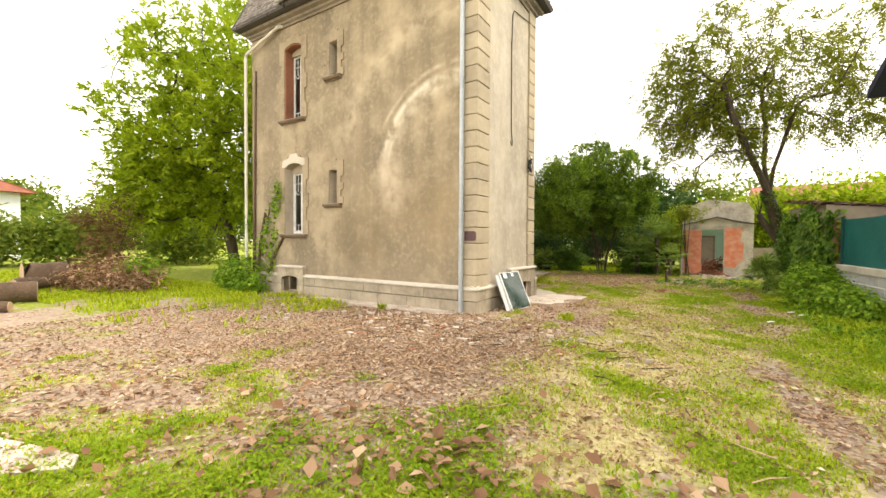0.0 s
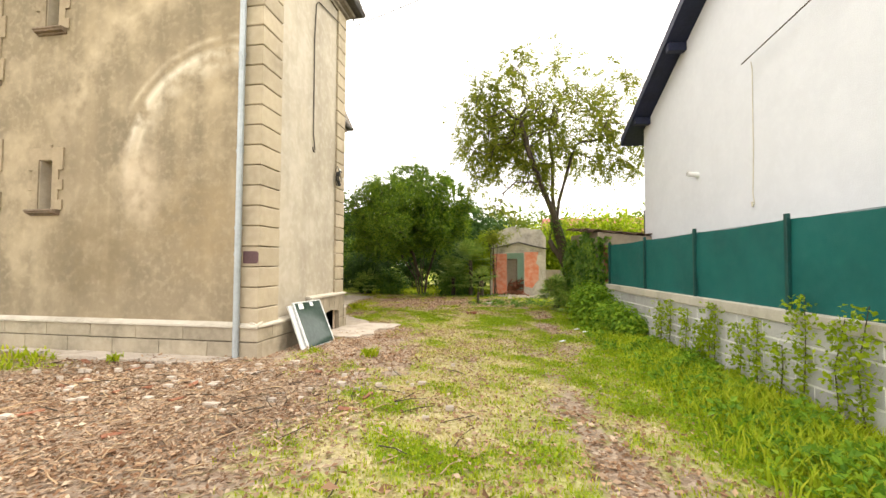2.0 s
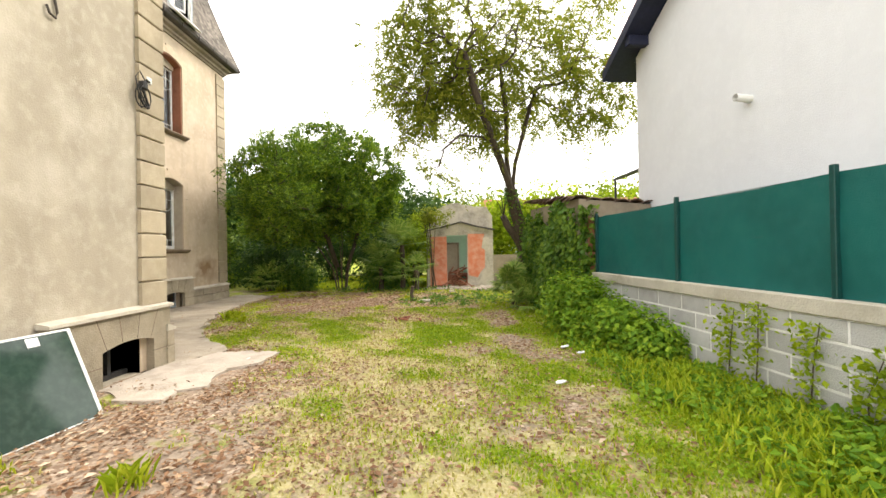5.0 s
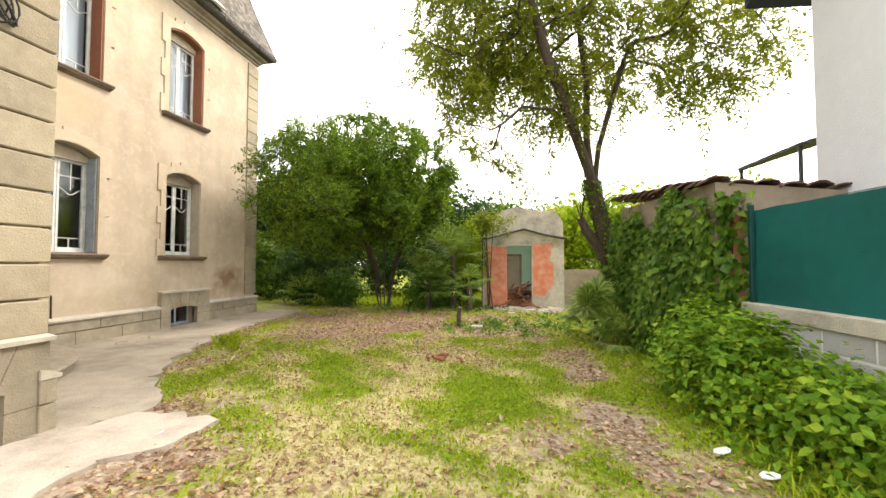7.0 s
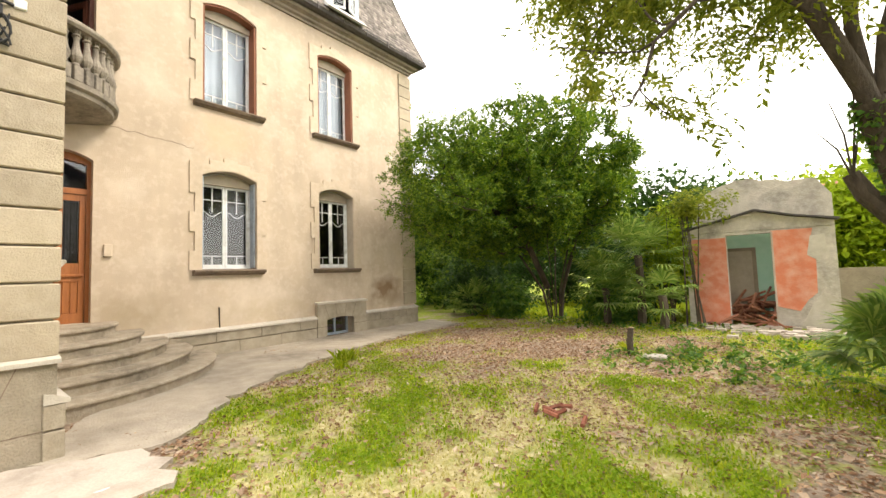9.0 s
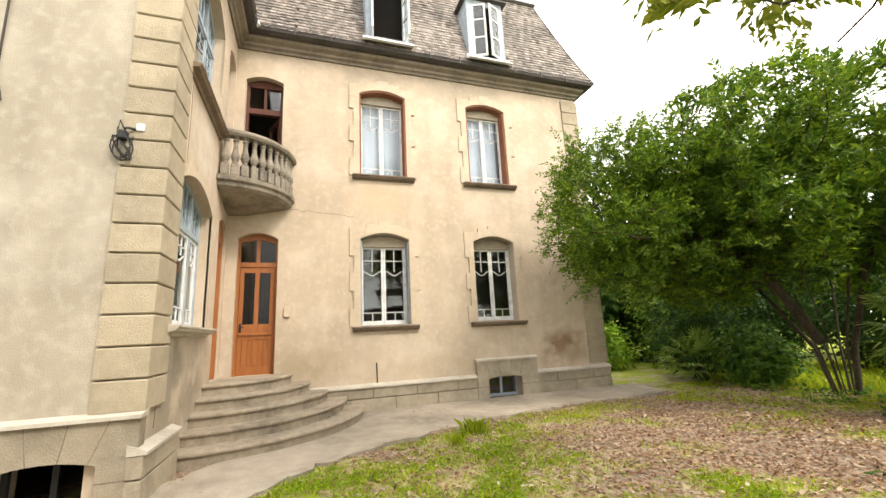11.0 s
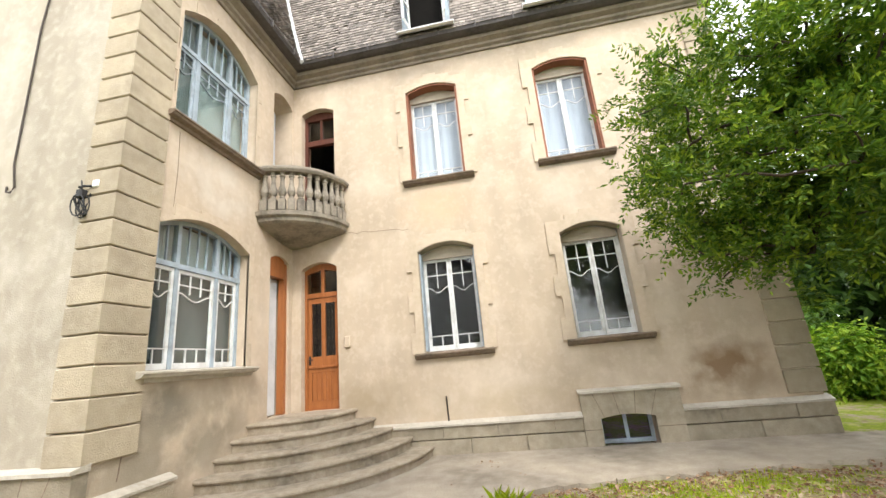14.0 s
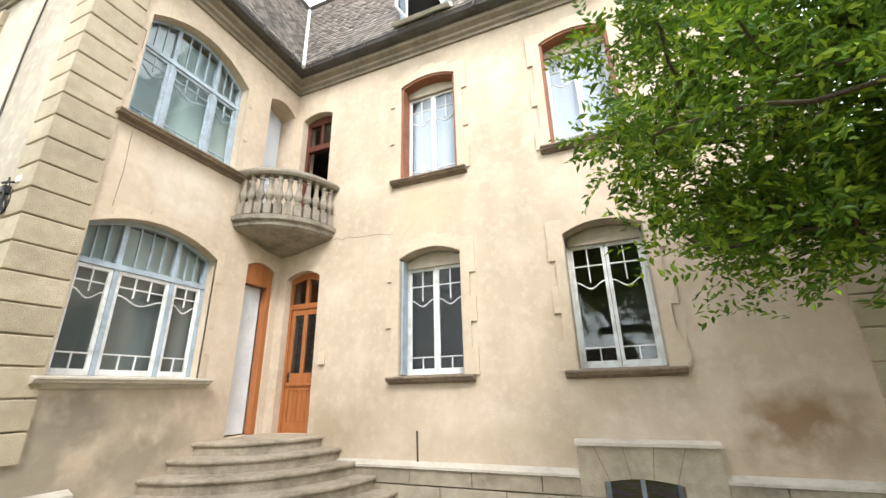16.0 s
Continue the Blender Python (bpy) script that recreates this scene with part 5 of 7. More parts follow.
# ---- dormers ----
def dormer(m, w, h, open_leaf, label):
    """A dormer in the mansard: pale blue box frame with zinc cheeks, apron and roof; local -y faces out."""
    d = 0.95
    bm = bmesh.new()
    box(bm, -w / 2 - 0.14, 0, 0, -w / 2, d, h)
    box(bm, w / 2, 0, 0, w / 2 + 0.14, d, h)
    box(bm, -w / 2 - 0.14, 0, h, w / 2 + 0.14, d, h + 0.14)
    dor = part("dormer", bm, M_FRAME_BLUE, house, label, local=True)
    dor.matrix_basis = world_of(house).inverted() @ m
    bm = bmesh.new()
    extrude_outline(bm, [(-0.22, -0.16), (-0.15, -0.16), (0.1, 0.02), (0.1, 0.06), (-0.03, 0.05)], lambda y, z: (-w / 2 - 0.22, y, z), lambda y, z: (w / 2 + 0.22, y, z))
    part("apron", bm, M_ZINC_WHITE, dor, "white zinc apron", local=True)
    bm = bmesh.new()
    box(bm, -w / 2 - 0.25, -0.12, h + 0.14, w / 2 + 0.25, d + 0.2, h + 0.2, 0.01)
    part("dormer_roof", bm, M_GUTTER, dor, local=True)
    part("dark_inside", boxes((-w / 2, 0.05, 0, w / 2, 0.07, h)), M_VOID, dor, local=True)
    for s in (-1, 1):
        bm = bmesh.new()
        box(bm, 0, 0, 0.04, 0.045, 0.04, h - 0.02)
        box(bm, w / 2 - 0.06, 0, 0.04, w / 2 - 0.015, 0.04, h - 0.02)
        for z in (0.04, h * 0.35, h * 0.68, h - 0.07):
            box(bm, 0.045, 0.002, z, w / 2 - 0.06, 0.038, z + 0.04)
        leaf = part("sash", bm, M_FRAME, dor, local=True)
        pane = part("pane", boxes((0.04, 0.018, 0.06, w / 2 - 0.05, 0.022, h - 0.04)), M_GLASS, dor, local=True)
        for ob in (leaf, pane):
            ob.matrix_basis = pose(s * w / 2, 0.0, 0, 0, 0, (0 if s < 0 else 180) + s * open_leaf)
    return dor


for y, swing in ((13.92, 100), (16.45, 25)):
    dormer(pose(XM + 0.35, y, 8.06, 0, 0, 90), 0.72, 1.55, swing, "attic dormer with pale blue frame, leaf open")
dormer(pose(-9.3, YS - 0.35, 8.06), 0.72, 1.55, 0, "attic dormer with pale blue frame")

# ---- front steps: a quarter fan of five treads ----
def fan(cx, cy, r, z0, z1, nose=0.03, n=28):
    bm = bmesh.new()
    prof = [(0, z0), (r - 0.04, z0), (r - 0.04, z1 - 0.06), (r - 0.01, z1 - 0.05), (r, z1 - 0.035), (r, z1 - 0.015), (r - 0.015, z1), (0, z1)]
    cols = []
    for k in range(n + 1):
        a = math.pi / 2 * k / n
        cols.append([bm.verts.new((cx + q * math.cos(a), cy + q * math.sin(a), z)) for q, z in prof])
    for a, b in zip(cols, cols[1:]):
        for i in range(1, len(prof) - 2):
            bm.faces.new((a[i], b[i], b[i + 1], a[i + 1]))
        bm.faces.new((a[0], b[1], a[1])), bm.faces.new((a[-1], a[-2], b[-2]))
    return bm


steps = thing("front_steps", "worn curved cement steps up to the front door", "steps", pose(XM, YN, 0))
for k, r in enumerate((2.58, 2.24, 1.91, 1.58, 1.25)):
    part("tread", fan(XM, YN, r, -0.1 if k == 0 else 0.164 * k - 0.02, 0.164 * (k + 1)), M_STEP, steps)

# ---- balcony: quarter-round slab, turned balusters, moulded rail ----
balcony = part("balcony", boxes((XM - 0.1, YN - 0.1, 4.05, XM + 0.05, YN + 0.05, 4.15)), M_BALC, house, "quarter-round stone balcony with turned balusters")


def ring_sweep(cx, cy, prof, n=28):
    bm = bmesh.new()
    cols = [[bm.verts.new((cx + q * math.cos(a), cy + q * math.sin(a), z)) for q, z in prof] for a in [math.pi / 2 * k / n for k in range(n + 1)]]
    for a, b in zip(cols, cols[1:]):
        for i in range(len(prof)):
            j = (i + 1) % len(prof)
            bm.faces.new((a[i], b[i], b[j], a[j]))
    return bm


RB = 1.20
part("slab", ring_sweep(XM, YN, [(0.0, 3.84), (0.35, 3.86), (RB - 0.12, 4.02), (RB - 0.06, 4.06), (RB - 0.05, 4.12), (RB, 4.15), (RB + 0.01, 4.22), (RB - 0.05, 4.25), (0.0, 4.25)]), M_BALC, balcony)
part("rail", ring_sweep(XM, YN, [(RB - 0.19, 4.98), (RB - 0.01, 4.98), (RB + 0.02, 5.02), (RB + 0.02, 5.06), (RB - 0.03, 5.10), (RB - 0.17, 5.10), (RB - 0.21, 5.06), (RB - 0.21, 5.02)]), M_BALC, balcony)
bal = bmesh.new()
box(bal, -0.062, -0.062, 4.25, 0.062, 0.062, 4.46, 0.006)
lathe(bal, [(0.035, 4.46), (0.05, 4.48), (0.038, 4.51), (0.06, 4.55), (0.075, 4.60), (0.068, 4.65), (0.045, 4.72), (0.034, 4.82), (0.038, 4.88), (0.055, 4.90), (0.038, 4.93), (0.055, 4.985)], sides=10)
bal_me = finish(bal, "baluster")
bal_me.materials.append(M_BALC)
inv = world_of(balcony).inverted()
for k in range(11):
    a = math.radians(5 + 80 * k / 10)
    ob = new("baluster", bal_me)
    ob.parent = balcony
    ob.matrix_basis = inv @ pose(XM + (RB - 0.1) * math.cos(a), YN + (RB - 0.1) * math.sin(a), 0, 0, 0, math.degrees(a))

# ---- pipes, cables and fittings on the house ----
pipe = part("downpipe", boxes((-4.27, 7.30, 7.55, -4.19, 7.34, 7.6)), M_ZINC, house, "grey zinc downpipe with collars")
bm = bmesh.new()
tube(bm, [(-4.23, 7.33, 0.0), (-4.23, 7.33, 7.5), (-4.23, 7.22, 7.8)], 0.05, 10)
for z in (1.62, 2.05, 3.3, 4.9, 6.6):
    tube(bm, [(-4.23, 7.33, z), (-4.23, 7.33, z + 0.045)], 0.058, 10)
box(bm, -4.25, 7.36, 2.06, -4.21, 7.42, 2.09)
part("pipe_run", bm, M_ZINC, pipe)
bm = bmesh.new()
tube(bm, [(-11.85, 7.32, 0.0), (-11.85, 7.32, 7.05), (-11.8, 7.31, 7.12), (-10.3, 7.33, 7.55), (-10.2, 7.42, 7.58)], 0.045, 8)
part("rain_pipe", bm, M_PVC, house, "cream plastic rain pipe")
bm = bmesh.new()
out = [(-4.185, 1.50), (-3.95, 1.50), (-3.92, 1.53), (-3.92, 1.67), (-3.95, 1.70), (-4.185, 1.70)]
extrude_outline(bm, out, lambda x, z: (x, 7.40, z), lambda x, z: (x, 7.417, z))
part("name_plate", bm, M_PLATE, house, "blank dark red-brown plate")
bm = bmesh.new()
tube(bm, [(XE + 0.02, 9.22, 3.92), (XE + 0.03, 9.24, 3.85), (XE + 0.03, 9.30, 3.83), (XE + 0.02, 9.33, 3.9), (XE + 0.02, 9.26, 4.2), (XE + 0.02, 9.24, 6.2), (XE + 0.02, 9.3, 7.0), (XE + 0.02, 9.4, 7.12), (XE + 0.03, 10.3, 7.25), (XE + 0.05, 10.8, 7.3)], 0.012, 6)
part("service_cable", bm, M_CABLE, house, "loose dark cable with a hooked end")
lamp = part("outdoor_lamp", boxes((XE, 10.50, 3.68, XE + 0.07, 10.58, 3.77), bevel=0.01), M_WHITE, house, "small black floodlight with dangling wires")
bm = bmesh.new()
tube(bm, [(XE + 0.05, 10.50, 3.70), (XE + 0.10, 10.44, 3.69), (XE + 0.14, 10.43, 3.66)], 0.015, 6)
box(bm, XE + 0.04, 10.36, 3.56, XE + 0.12, 10.44, 3.66, 0.012)
for k in range(4):
    tube(bm, [(XE + 0.05 + 0.02 * k, 10.40 + 0.09 * math.cos(t + k), 3.47 + 0.13 * math.sin(t)) for t in np.linspace(0, math.tau, 14)], 0.008, 5)
tube(bm, [(XE + 0.1, 10.42, 3.66), (XE + 0.07, 10.36, 3.78), (XE + 0.04, 10.33, 3.70), (XE + 0.06, 10.36, 3.45), (XE + 0.05, 10.42, 3.38), (XE + 0.05, 10.46, 3.5)], 0.008, 5)
tube(bm, [(XE + 0.05, 10.48, 3.62), (XE + 0.04, 10.46, 3.42), (XE + 0.05, 10.40, 3.33), (XE + 0.04, 10.37, 3.48)], 0.007, 5)
part("lamp_head", bm, M_IRON, lamp)
bm = bmesh.new()
box(bm, XM, 11.84, 1.86, XM + 0.05, 11.95, 2.06, 0.008)
part("bell_box", bm, M_TRIM, house, "cream doorbell box")
bm = bmesh.new()
tube(bm, [(XM + 0.012, 13.62, 0.5), (XM + 0.012, 13.61, 0.9)], 0.013, 6)
part("wire_stub", bm, M_CABLE, house)


# ---- fence wall of concrete blocks with its green screen ----
def fence_x(y):
    return 3.02 - 0.075 * (y - 8.6)


FENCE_TURN = math.degrees(math.atan(0.075))
fence_wall = thing("block_wall", "low grey concrete block wall with a cement coping", "wall", pose(fence_x(8), 8, 0, 0, 0, FENCE_TURN))
L0, L1 = -13.0, 5.05
part("mortar_bed", boxes((0.005, L0, -0.15, 0.195, L1, 0.85)), M_MORTAR, fence_wall, local=True)
part("coping", boxes((-0.03, L0, 0.85, 0.23, L1, 1.0), bevel=0.012), M_COPING, fence_wall, "stained cement coping", local=True)
for length in (0.49,):
    me = finish(boxes((0, 0.007, 0.011, 0.2, length - 0.002, 0.189), bevel=0.005), "concrete_block")
    me.materials.append(M_BLOCK)
for r in range(5):
    for k in range(36):
        y = L0 + 0.5 * k + (0.25 if r % 2 else 0)
        if y + 0.5 <= L1 + 0.02:
            ob = new("concrete_block", me)
            ob.parent = fence_wall
            ob.matrix_basis = pose(0, y, -0.15 + 0.2 * r)
screen = thing("screen_fence", "dark green privacy cloth stretched between steel posts", "fence", pose(fence_x(8), 8, 0, 0, 0, FENCE_TURN))
ys = np.linspace(L0, L1 - 0.05, 140)
zz = np.linspace(1.0, 2.04, 12)
vs, fs = [], []
for side in (0.075, 0.081):
    for z in zz:
        for y in ys:
            sag = 0.02 * math.sin(math.pi * ((y + 1.4) % 2.0) / 2.0) * (z - 1.0) ** 2
            vs.append((side + (0.014 * math.sin(y * 3.1 + z * 2) + 0.006 * math.sin(y * 11 - z * 5)) * math.sin(math.pi * (z - 1.0)), y, z - sag))
n = len(ys)
for s in range(2):
    for r in range(len(zz) - 1):
        for k in range(n - 1):
            i = (s * len(zz) + r) * n + k
            fs.append((i, i + 1, i + n + 1, i + n))
part("screen_cloth", mesh_of("screen_cloth", vs, fs, True), M_SCREEN, screen, local=True)
post_me = finish(boxes((0.02, -0.025, 0.9, 0.07, 0.025, 2.10), bevel=0.006), "fence_post")
post_me.materials.append(M_POST)
for y in (4.95, 2.62, 0.62, -1.38, -3.4, -5.4, -7.4, -9.4):
    ob = new("fence_post", post_me)
    ob.parent = screen
    ob.matrix_basis = pose(0, y, 0)
bm = bmesh.new()
for z in (1.06, 1.28, 1.53, 1.78, 2.03):
    tube(bm, [(0.094, L0, z), (0.094, L1 - 0.06, z)], 0.004, 4)
part("tension_wire", bm, M_POST, screen, local=True)

# ---- neighbour's white house ----
def neigh_x(y):
    return 4.24 - 0.085 * (y - 9.13)


NT = math.degrees(math.atan(0.085))
neigh = thing("neighbour_house", "white rendered gable house with dark blue verges", "house", pose(neigh_x(13.6), 13.6, 0, 0, 0, NT))
# local: y runs south to negative, x into the house
PITCH, YT = 0.53, 0.0
ridge_y = -6.6
z_of = lambda y: 5.32 + PITCH * (min(-y, 13.2 + y) if y > -13.2 else 0)
bm = bmesh.new()
extrude_outline(bm, [(0, -0.1), (0, 5.32), (ridge_y, 5.32 - PITCH * ridge_y), (-13.2, 5.32), (-13.2, -0.1)], lambda y, z: (0, y, z), lambda y, z: (9, y, z))
part("wall", bm, M_PLASTER_W, neigh, "white rendered wall", local=True)
for s, y_end in ((1, 0.55), (-1, -13.75)):
    z_end = 5.32 - PITCH * 0.55
    zr = 5.32 - PITCH * ridge_y
    bm = bmesh.new()
    extrude_outline(bm, [(y_end, z_end + 0.02), (ridge_y, zr + 0.02), (ridge_y, zr + 0.22), (y_end, z_end + 0.22)], lambda y, z: (-0.45, y, z), lambda y, z: (9.4, y, z))
    roof_n = part("roof", bm, M_ROOFEDGE, neigh, "tiled roof with dark blue boarded verge", local=True)
    bm = bmesh.new()
    extrude_outline(bm, [(y_end, z_end + 0.23), (ridge_y, zr + 0.23), (ridge_y, zr + 0.30), (y_end, z_end + 0.30)], lambda y, z: (-0.42, y, z), lambda y, z: (9.4, y, z))
    part("tile_cover", bm, M_TILE, roof_n, local=True)
    for k in range(4):
        bm = bmesh.new()
        y = y_end + (ridge_y - y_end) * (0.13 + 0.27 * k)
        z = z_end + (zr - z_end) * (0.13 + 0.27 * k)
        box(bm, -0.40, y - 0.08, z - 0.16, 0.0, y + 0.08, z + 0.03, 0.01)
        part("purlin_end", bm, M_ROOFEDGE, roof_n, local=True)
bm = bmesh.new()
tube(bm, [(-0.22, -2.75, 3.47), (0.02, -2.75, 3.45)], 0.055, 10, caps=False)
tube(bm, [(-0.22, -2.75, 3.47), (0.02, -2.75, 3.45)], 0.046, 10, caps=False)
part("vent_pipe", bm, M_WHITE, neigh, "short white plastic vent pipe", local=True)
bm = bmesh.new()
tube(bm, [(-0.015, -4.5, 2.55), (-0.015, -4.47, 2.75), (-0.012, -4.5, 3.4), (-0.012, -4.52, 4.9), (-0.05, -4.55, 5.02)], 0.008, 5)
tube(bm, [(-0.03, -4.48, 2.52), (-0.03, -4.46, 2.6)], 0.018, 6)
part("wall_cable", bm, M_PVC, neigh, "thin pale cable hanging on the wall", local=True)
# dark lean-to awning behind the neighbour's house
awn = thing("awning", "dark slatted awning on posts behind the wall", "awning", pose(5.4, 16.8, 0))
for k in range(9):
    x = 5.1 + 0.16 * k
    z = 3.52 + 0.054 * k
    part("awning_slat", boxes((x, 15.8, z, x + 0.135, 17.8, z + 0.05)), M_IRON, awn)
for y in (15.86, 17.7):
    part("awning_rail", boxes((5.1, y, 3.44, 5.16, y + 0.05, 3.515)), M_IRON, awn)
    part("awning_post", boxes((5.11, y, 0, 5.155, y + 0.05, 3.44)), M_IRON, awn)


# ---- ivy-clad lean-to behind the fence ----
leanto = thing("leanto", "low cement lean-to with broken tile edge, overgrown with ivy", "shed", pose(3.2, 15.2, 0))
XL, YL0, YL1 = 2.5, 13.2, 16.4
bm = bmesh.new()
extrude_outline(bm, [(XL, -0.1), (4.5, -0.1), (4.5, 2.22), (XL, 2.42)], lambda x, z: (x, YL0, z), lambda x, z: (x - 0.25, YL1, z + 0.1 * (z > 1)))
part("wall", bm, M_WALL2, leanto)
bm = bmesh.new()
rr = np.random.default_rng(21)
for k in range(13):
    y = YL0 - 0.06 + k * 0.295
    for j in range(8):
        x = XL - 0.12 - 0.02 * k + j * 0.27
        z = 2.43 - 0.1 * (x - XL) + 0.027 * k + rr.normal() * 0.012
        bm2 = [(x + 0.13 * math.cos(t) + 0.13, z + 0.045 * math.sin(t)) for t in np.linspace(0, math.pi, 6)]
        bm2 += [(p - 0.0, q - 0.02) for p, q in bm2[::-1]]
        extrude_outline(bm, bm2, lambda p, q: (p, y + rr.normal() * 0.01, q), lambda p, q: (p, y + 0.33, q - 0.02))
part("roof_tile", bm, M_TILE_OLD, leanto, "old clay tiles")
part("timber_edge", boxes((XL + 0.15, YL0 - 0.05, 1.02, XL + 0.27, YL0 - 0.005, 2.05)), M_REVEAL_BROWN, leanto)

# ---- ruined outbuilding at the end of the yard ----
shed = thing("outbuilding", "ruined small outbuilding with flaking red front and open doorway", "shed", pose(0.5, 22.5, 0))
YF = 21.8
bm = wall_mesh(-0.85, 1.85, -0.1, 2.15, [(-0.02, 0.80, -0.05, 2.08, 0.0)], lambda u, z, d: (u, YF + d, z), 0.22)
shed_front = part("front_wall", bm, M_SHED_GREY, shed, "cement front wall")
part("red_panel", boxes((-0.72, YF - 0.012, 0.02, -0.03, YF + 0.02, 2.03), bevel=0.004), M_SHED_RED, shed, "flaking red-painted render")
bm = bmesh.new()
extrude_outline(bm, [(0.81, 0.45), (1.2, 0.35), (1.35, 0.6), (1.50, 0.75), (1.52, 1.5), (1.42, 1.7), (1.50, 2.12), (0.81, 2.12)], lambda x, z: (x, YF - 0.012, z), lambda x, z: (x, YF + 0.02, z))
part("red_panel", bm, M_SHED_RED, shed, "flaking red-painted render")
bm = bmesh.new()
extrude_outline(bm, [(-0.85, 2.155), (1.85, 2.155), (1.85, 2.26), (1.1, 2.42), (0.55, 2.58), (-0.1, 2.42), (-0.85, 2.24)], lambda x, z: (x, YF - 0.01, z), lambda x, z: (x, YF + 0.21, z))
part("gable", bm, M_SHED_GREY, shed)
bm = bmesh.new()
for a, b in (((-0.95, 2.22), (-0.1, 2.43)), ((-0.1, 2.43), (0.55, 2.60)), ((0.55, 2.60), (1.2, 2.41)), ((1.2, 2.41), (1.92, 2.27))):
    extrude_outline(bm, [a, b, (b[0], b[1] + 0.035), (a[0], a[1] + 0.035)], lambda x, z: (x, YF - 0.13, z), lambda x, z: (x, YF + 0.35, z))
part("roof_slab", bm, M_GUTTER, shed, "thin dark edge of the low roof")
rr = np.random.default_rng(44)
top = [(-0.75 + 2.65 * k / 22, float(np.interp(k / 22, (0, 0.1, 0.3, 0.42, 0.7, 0.92, 1.0), (2.75, 3.12, 3.42, 3.45, 3.3, 3.24, 2.9))) + 0.03 * rr.normal()) for k in range(23)]
bm = bmesh.new()
extrude_outline(bm, [(-0.75, 2.2), (1.9, 2.2)] + top[::-1], lambda x, z: (x, YF + 0.55, z), lambda x, z: (x, YF + 0.8, z))
part("upper_gable", bm, M_SHED_GREY, shed, "broken mottled cement gable above the low roof")
bm = bmesh.new()
extrude_outline(bm, [(1.2, 0.02), (1.84, 0.02), (1.84, 0.6), (1.6, 0.78), (1.42, 0.52)], lambda x, z: (x, YF - 0.016, z), lambda x, z: (x, YF + 0.02, z))
part("bare_patch", bm, M_LEDGE, shed, "pale patch where the paint has fallen")
bm = bmesh.new()
extrude_outline(bm, [(1.38, 1.55), (1.56, 1.42), (1.70, 1.62), (1.68, 1.98), (1.45, 1.96)], lambda x, z: (x, YF - 0.018, z), lambda x, z: (x, YF + 0.02, z))
part("bare_patch", bm, M_LEDGE, shed, "pale patch where the paint has fallen")
part("jamb_post", boxes((0.80, YF - 0.03, 0.3, 0.835, YF + 0.2, 2.1)), M_SLAB_PALE, shed)
part("back_wall", boxes((-0.85, YF + 2.0, -0.1, 1.85, YF + 2.2, 2.6)), M_SHED_GREY, shed)
part("side_wall", boxes((-0.85, YF + 0.22, -0.1, -0.65, YF + 2.0, 2.15), (1.65, YF + 0.22, -0.1, 1.85, YF + 2.0, 2.15)), M_SHED_GREY, shed)
part("inner_partition", boxes((-0.64, YF + 1.0, -0.05, 1.64, YF + 1.1, 2.14)), M_SHED_MINT, shed, "mint-green painted inner wall")
part("inner_door", boxes((-0.3, YF + 0.96, 0.0, 0.42, YF + 0.995, 1.72)), M_REVEAL, shed, "weathered grey inner door")
part("door_casing", boxes((0.42, YF + 0.93, 0.0, 0.5, YF + 0.998, 1.8), (-0.36, YF + 0.93, 1.72, 0.42, YF + 0.997, 1.8)), M_WALL2, shed)
part("garden_wall", boxes((1.86, YF + 0.5, -0.1, 3.6, YF + 0.7, 1.25)), M_WALL2, shed, "low cement wall beside the outbuilding")


# ---- paving, boards and loose things by the house ----
def paving(name, outline, z, label, mat):
    rg = np.random.default_rng(len(name) + 3)
    rough = []
    for (x0, y0), (x1, y1) in zip(outline, outline[1:] + outline[:1]):
        k = max(1, int(math.hypot(x1 - x0, y1 - y0) / 0.12))
        inner = max(x0, x1) < -7.4 or max(x0, x1) < -3.8 and min(x0, x1) < -3.85 and abs(x1 - x0) < 0.05
        for j in range(k):
            w = 0.0 if inner else 0.045
            rough.append((x0 + (x1 - x0) * j / k + w * rg.normal(), y0 + (y1 - y0) * j / k + w * rg.normal()))
    outline = rough
    bm = bmesh.new()
    extrude_outline(bm, outline, lambda x, y: (x, y, -0.12), lambda x, y: (x, y, z))
    return tagged(solid(name, bm, mat, label, "paving", "structure"))


paving("pavement_pale", [(-3.86, 9.6), (-3.2, 9.3), (-2.75, 9.75), (-2.95, 10.2), (-2.62, 10.75), (-2.62, 11.25), (-3.0, 11.36), (-3.4, 11.3), (-3.86, 10.55)], 0.022, "pale cracked cement slab beside the house wall", M_SLAB_PALE)
paving("pavement_path", [(-3.86, 10.6), (-3.44, 11.32), (-3.6, 11.75), (-4.3, 12.3), (-4.75, 12.9), (-5.2, 13.9), (-5.7, 15.2), (-6.0, 17.0), (-6.2, 19.4), (-7.5, 19.8), (-7.6, 13.0), (-6.3, 12.3), (-5.0, 11.2)], 0.016, "grey cement path along the house, littered with leaves", M_SLAB)
paving("pavement_strip", [(-8.5, 7.36), (-8.6, 7.15), (-6.5, 6.98), (-4.6, 6.9), (-4.2, 7.0), (-4.1, 7.36)], 0.004, "broken cement strip at the foot of the wall", M_SLAB_PALE)
bm = bmesh.new()
extrude_outline(bm, [(-4.3, 0.42), (-3.72, 0.66), (-3.45, 0.92), (-3.62, 1.0), (-4.6, 0.72)], lambda x, y: (x, y, -0.05), lambda x, y: (x, y, 0.002))
solid("cement_fragment", bm, M_SLAB_PALE, "flat pale slab lying in the grass", "slab")

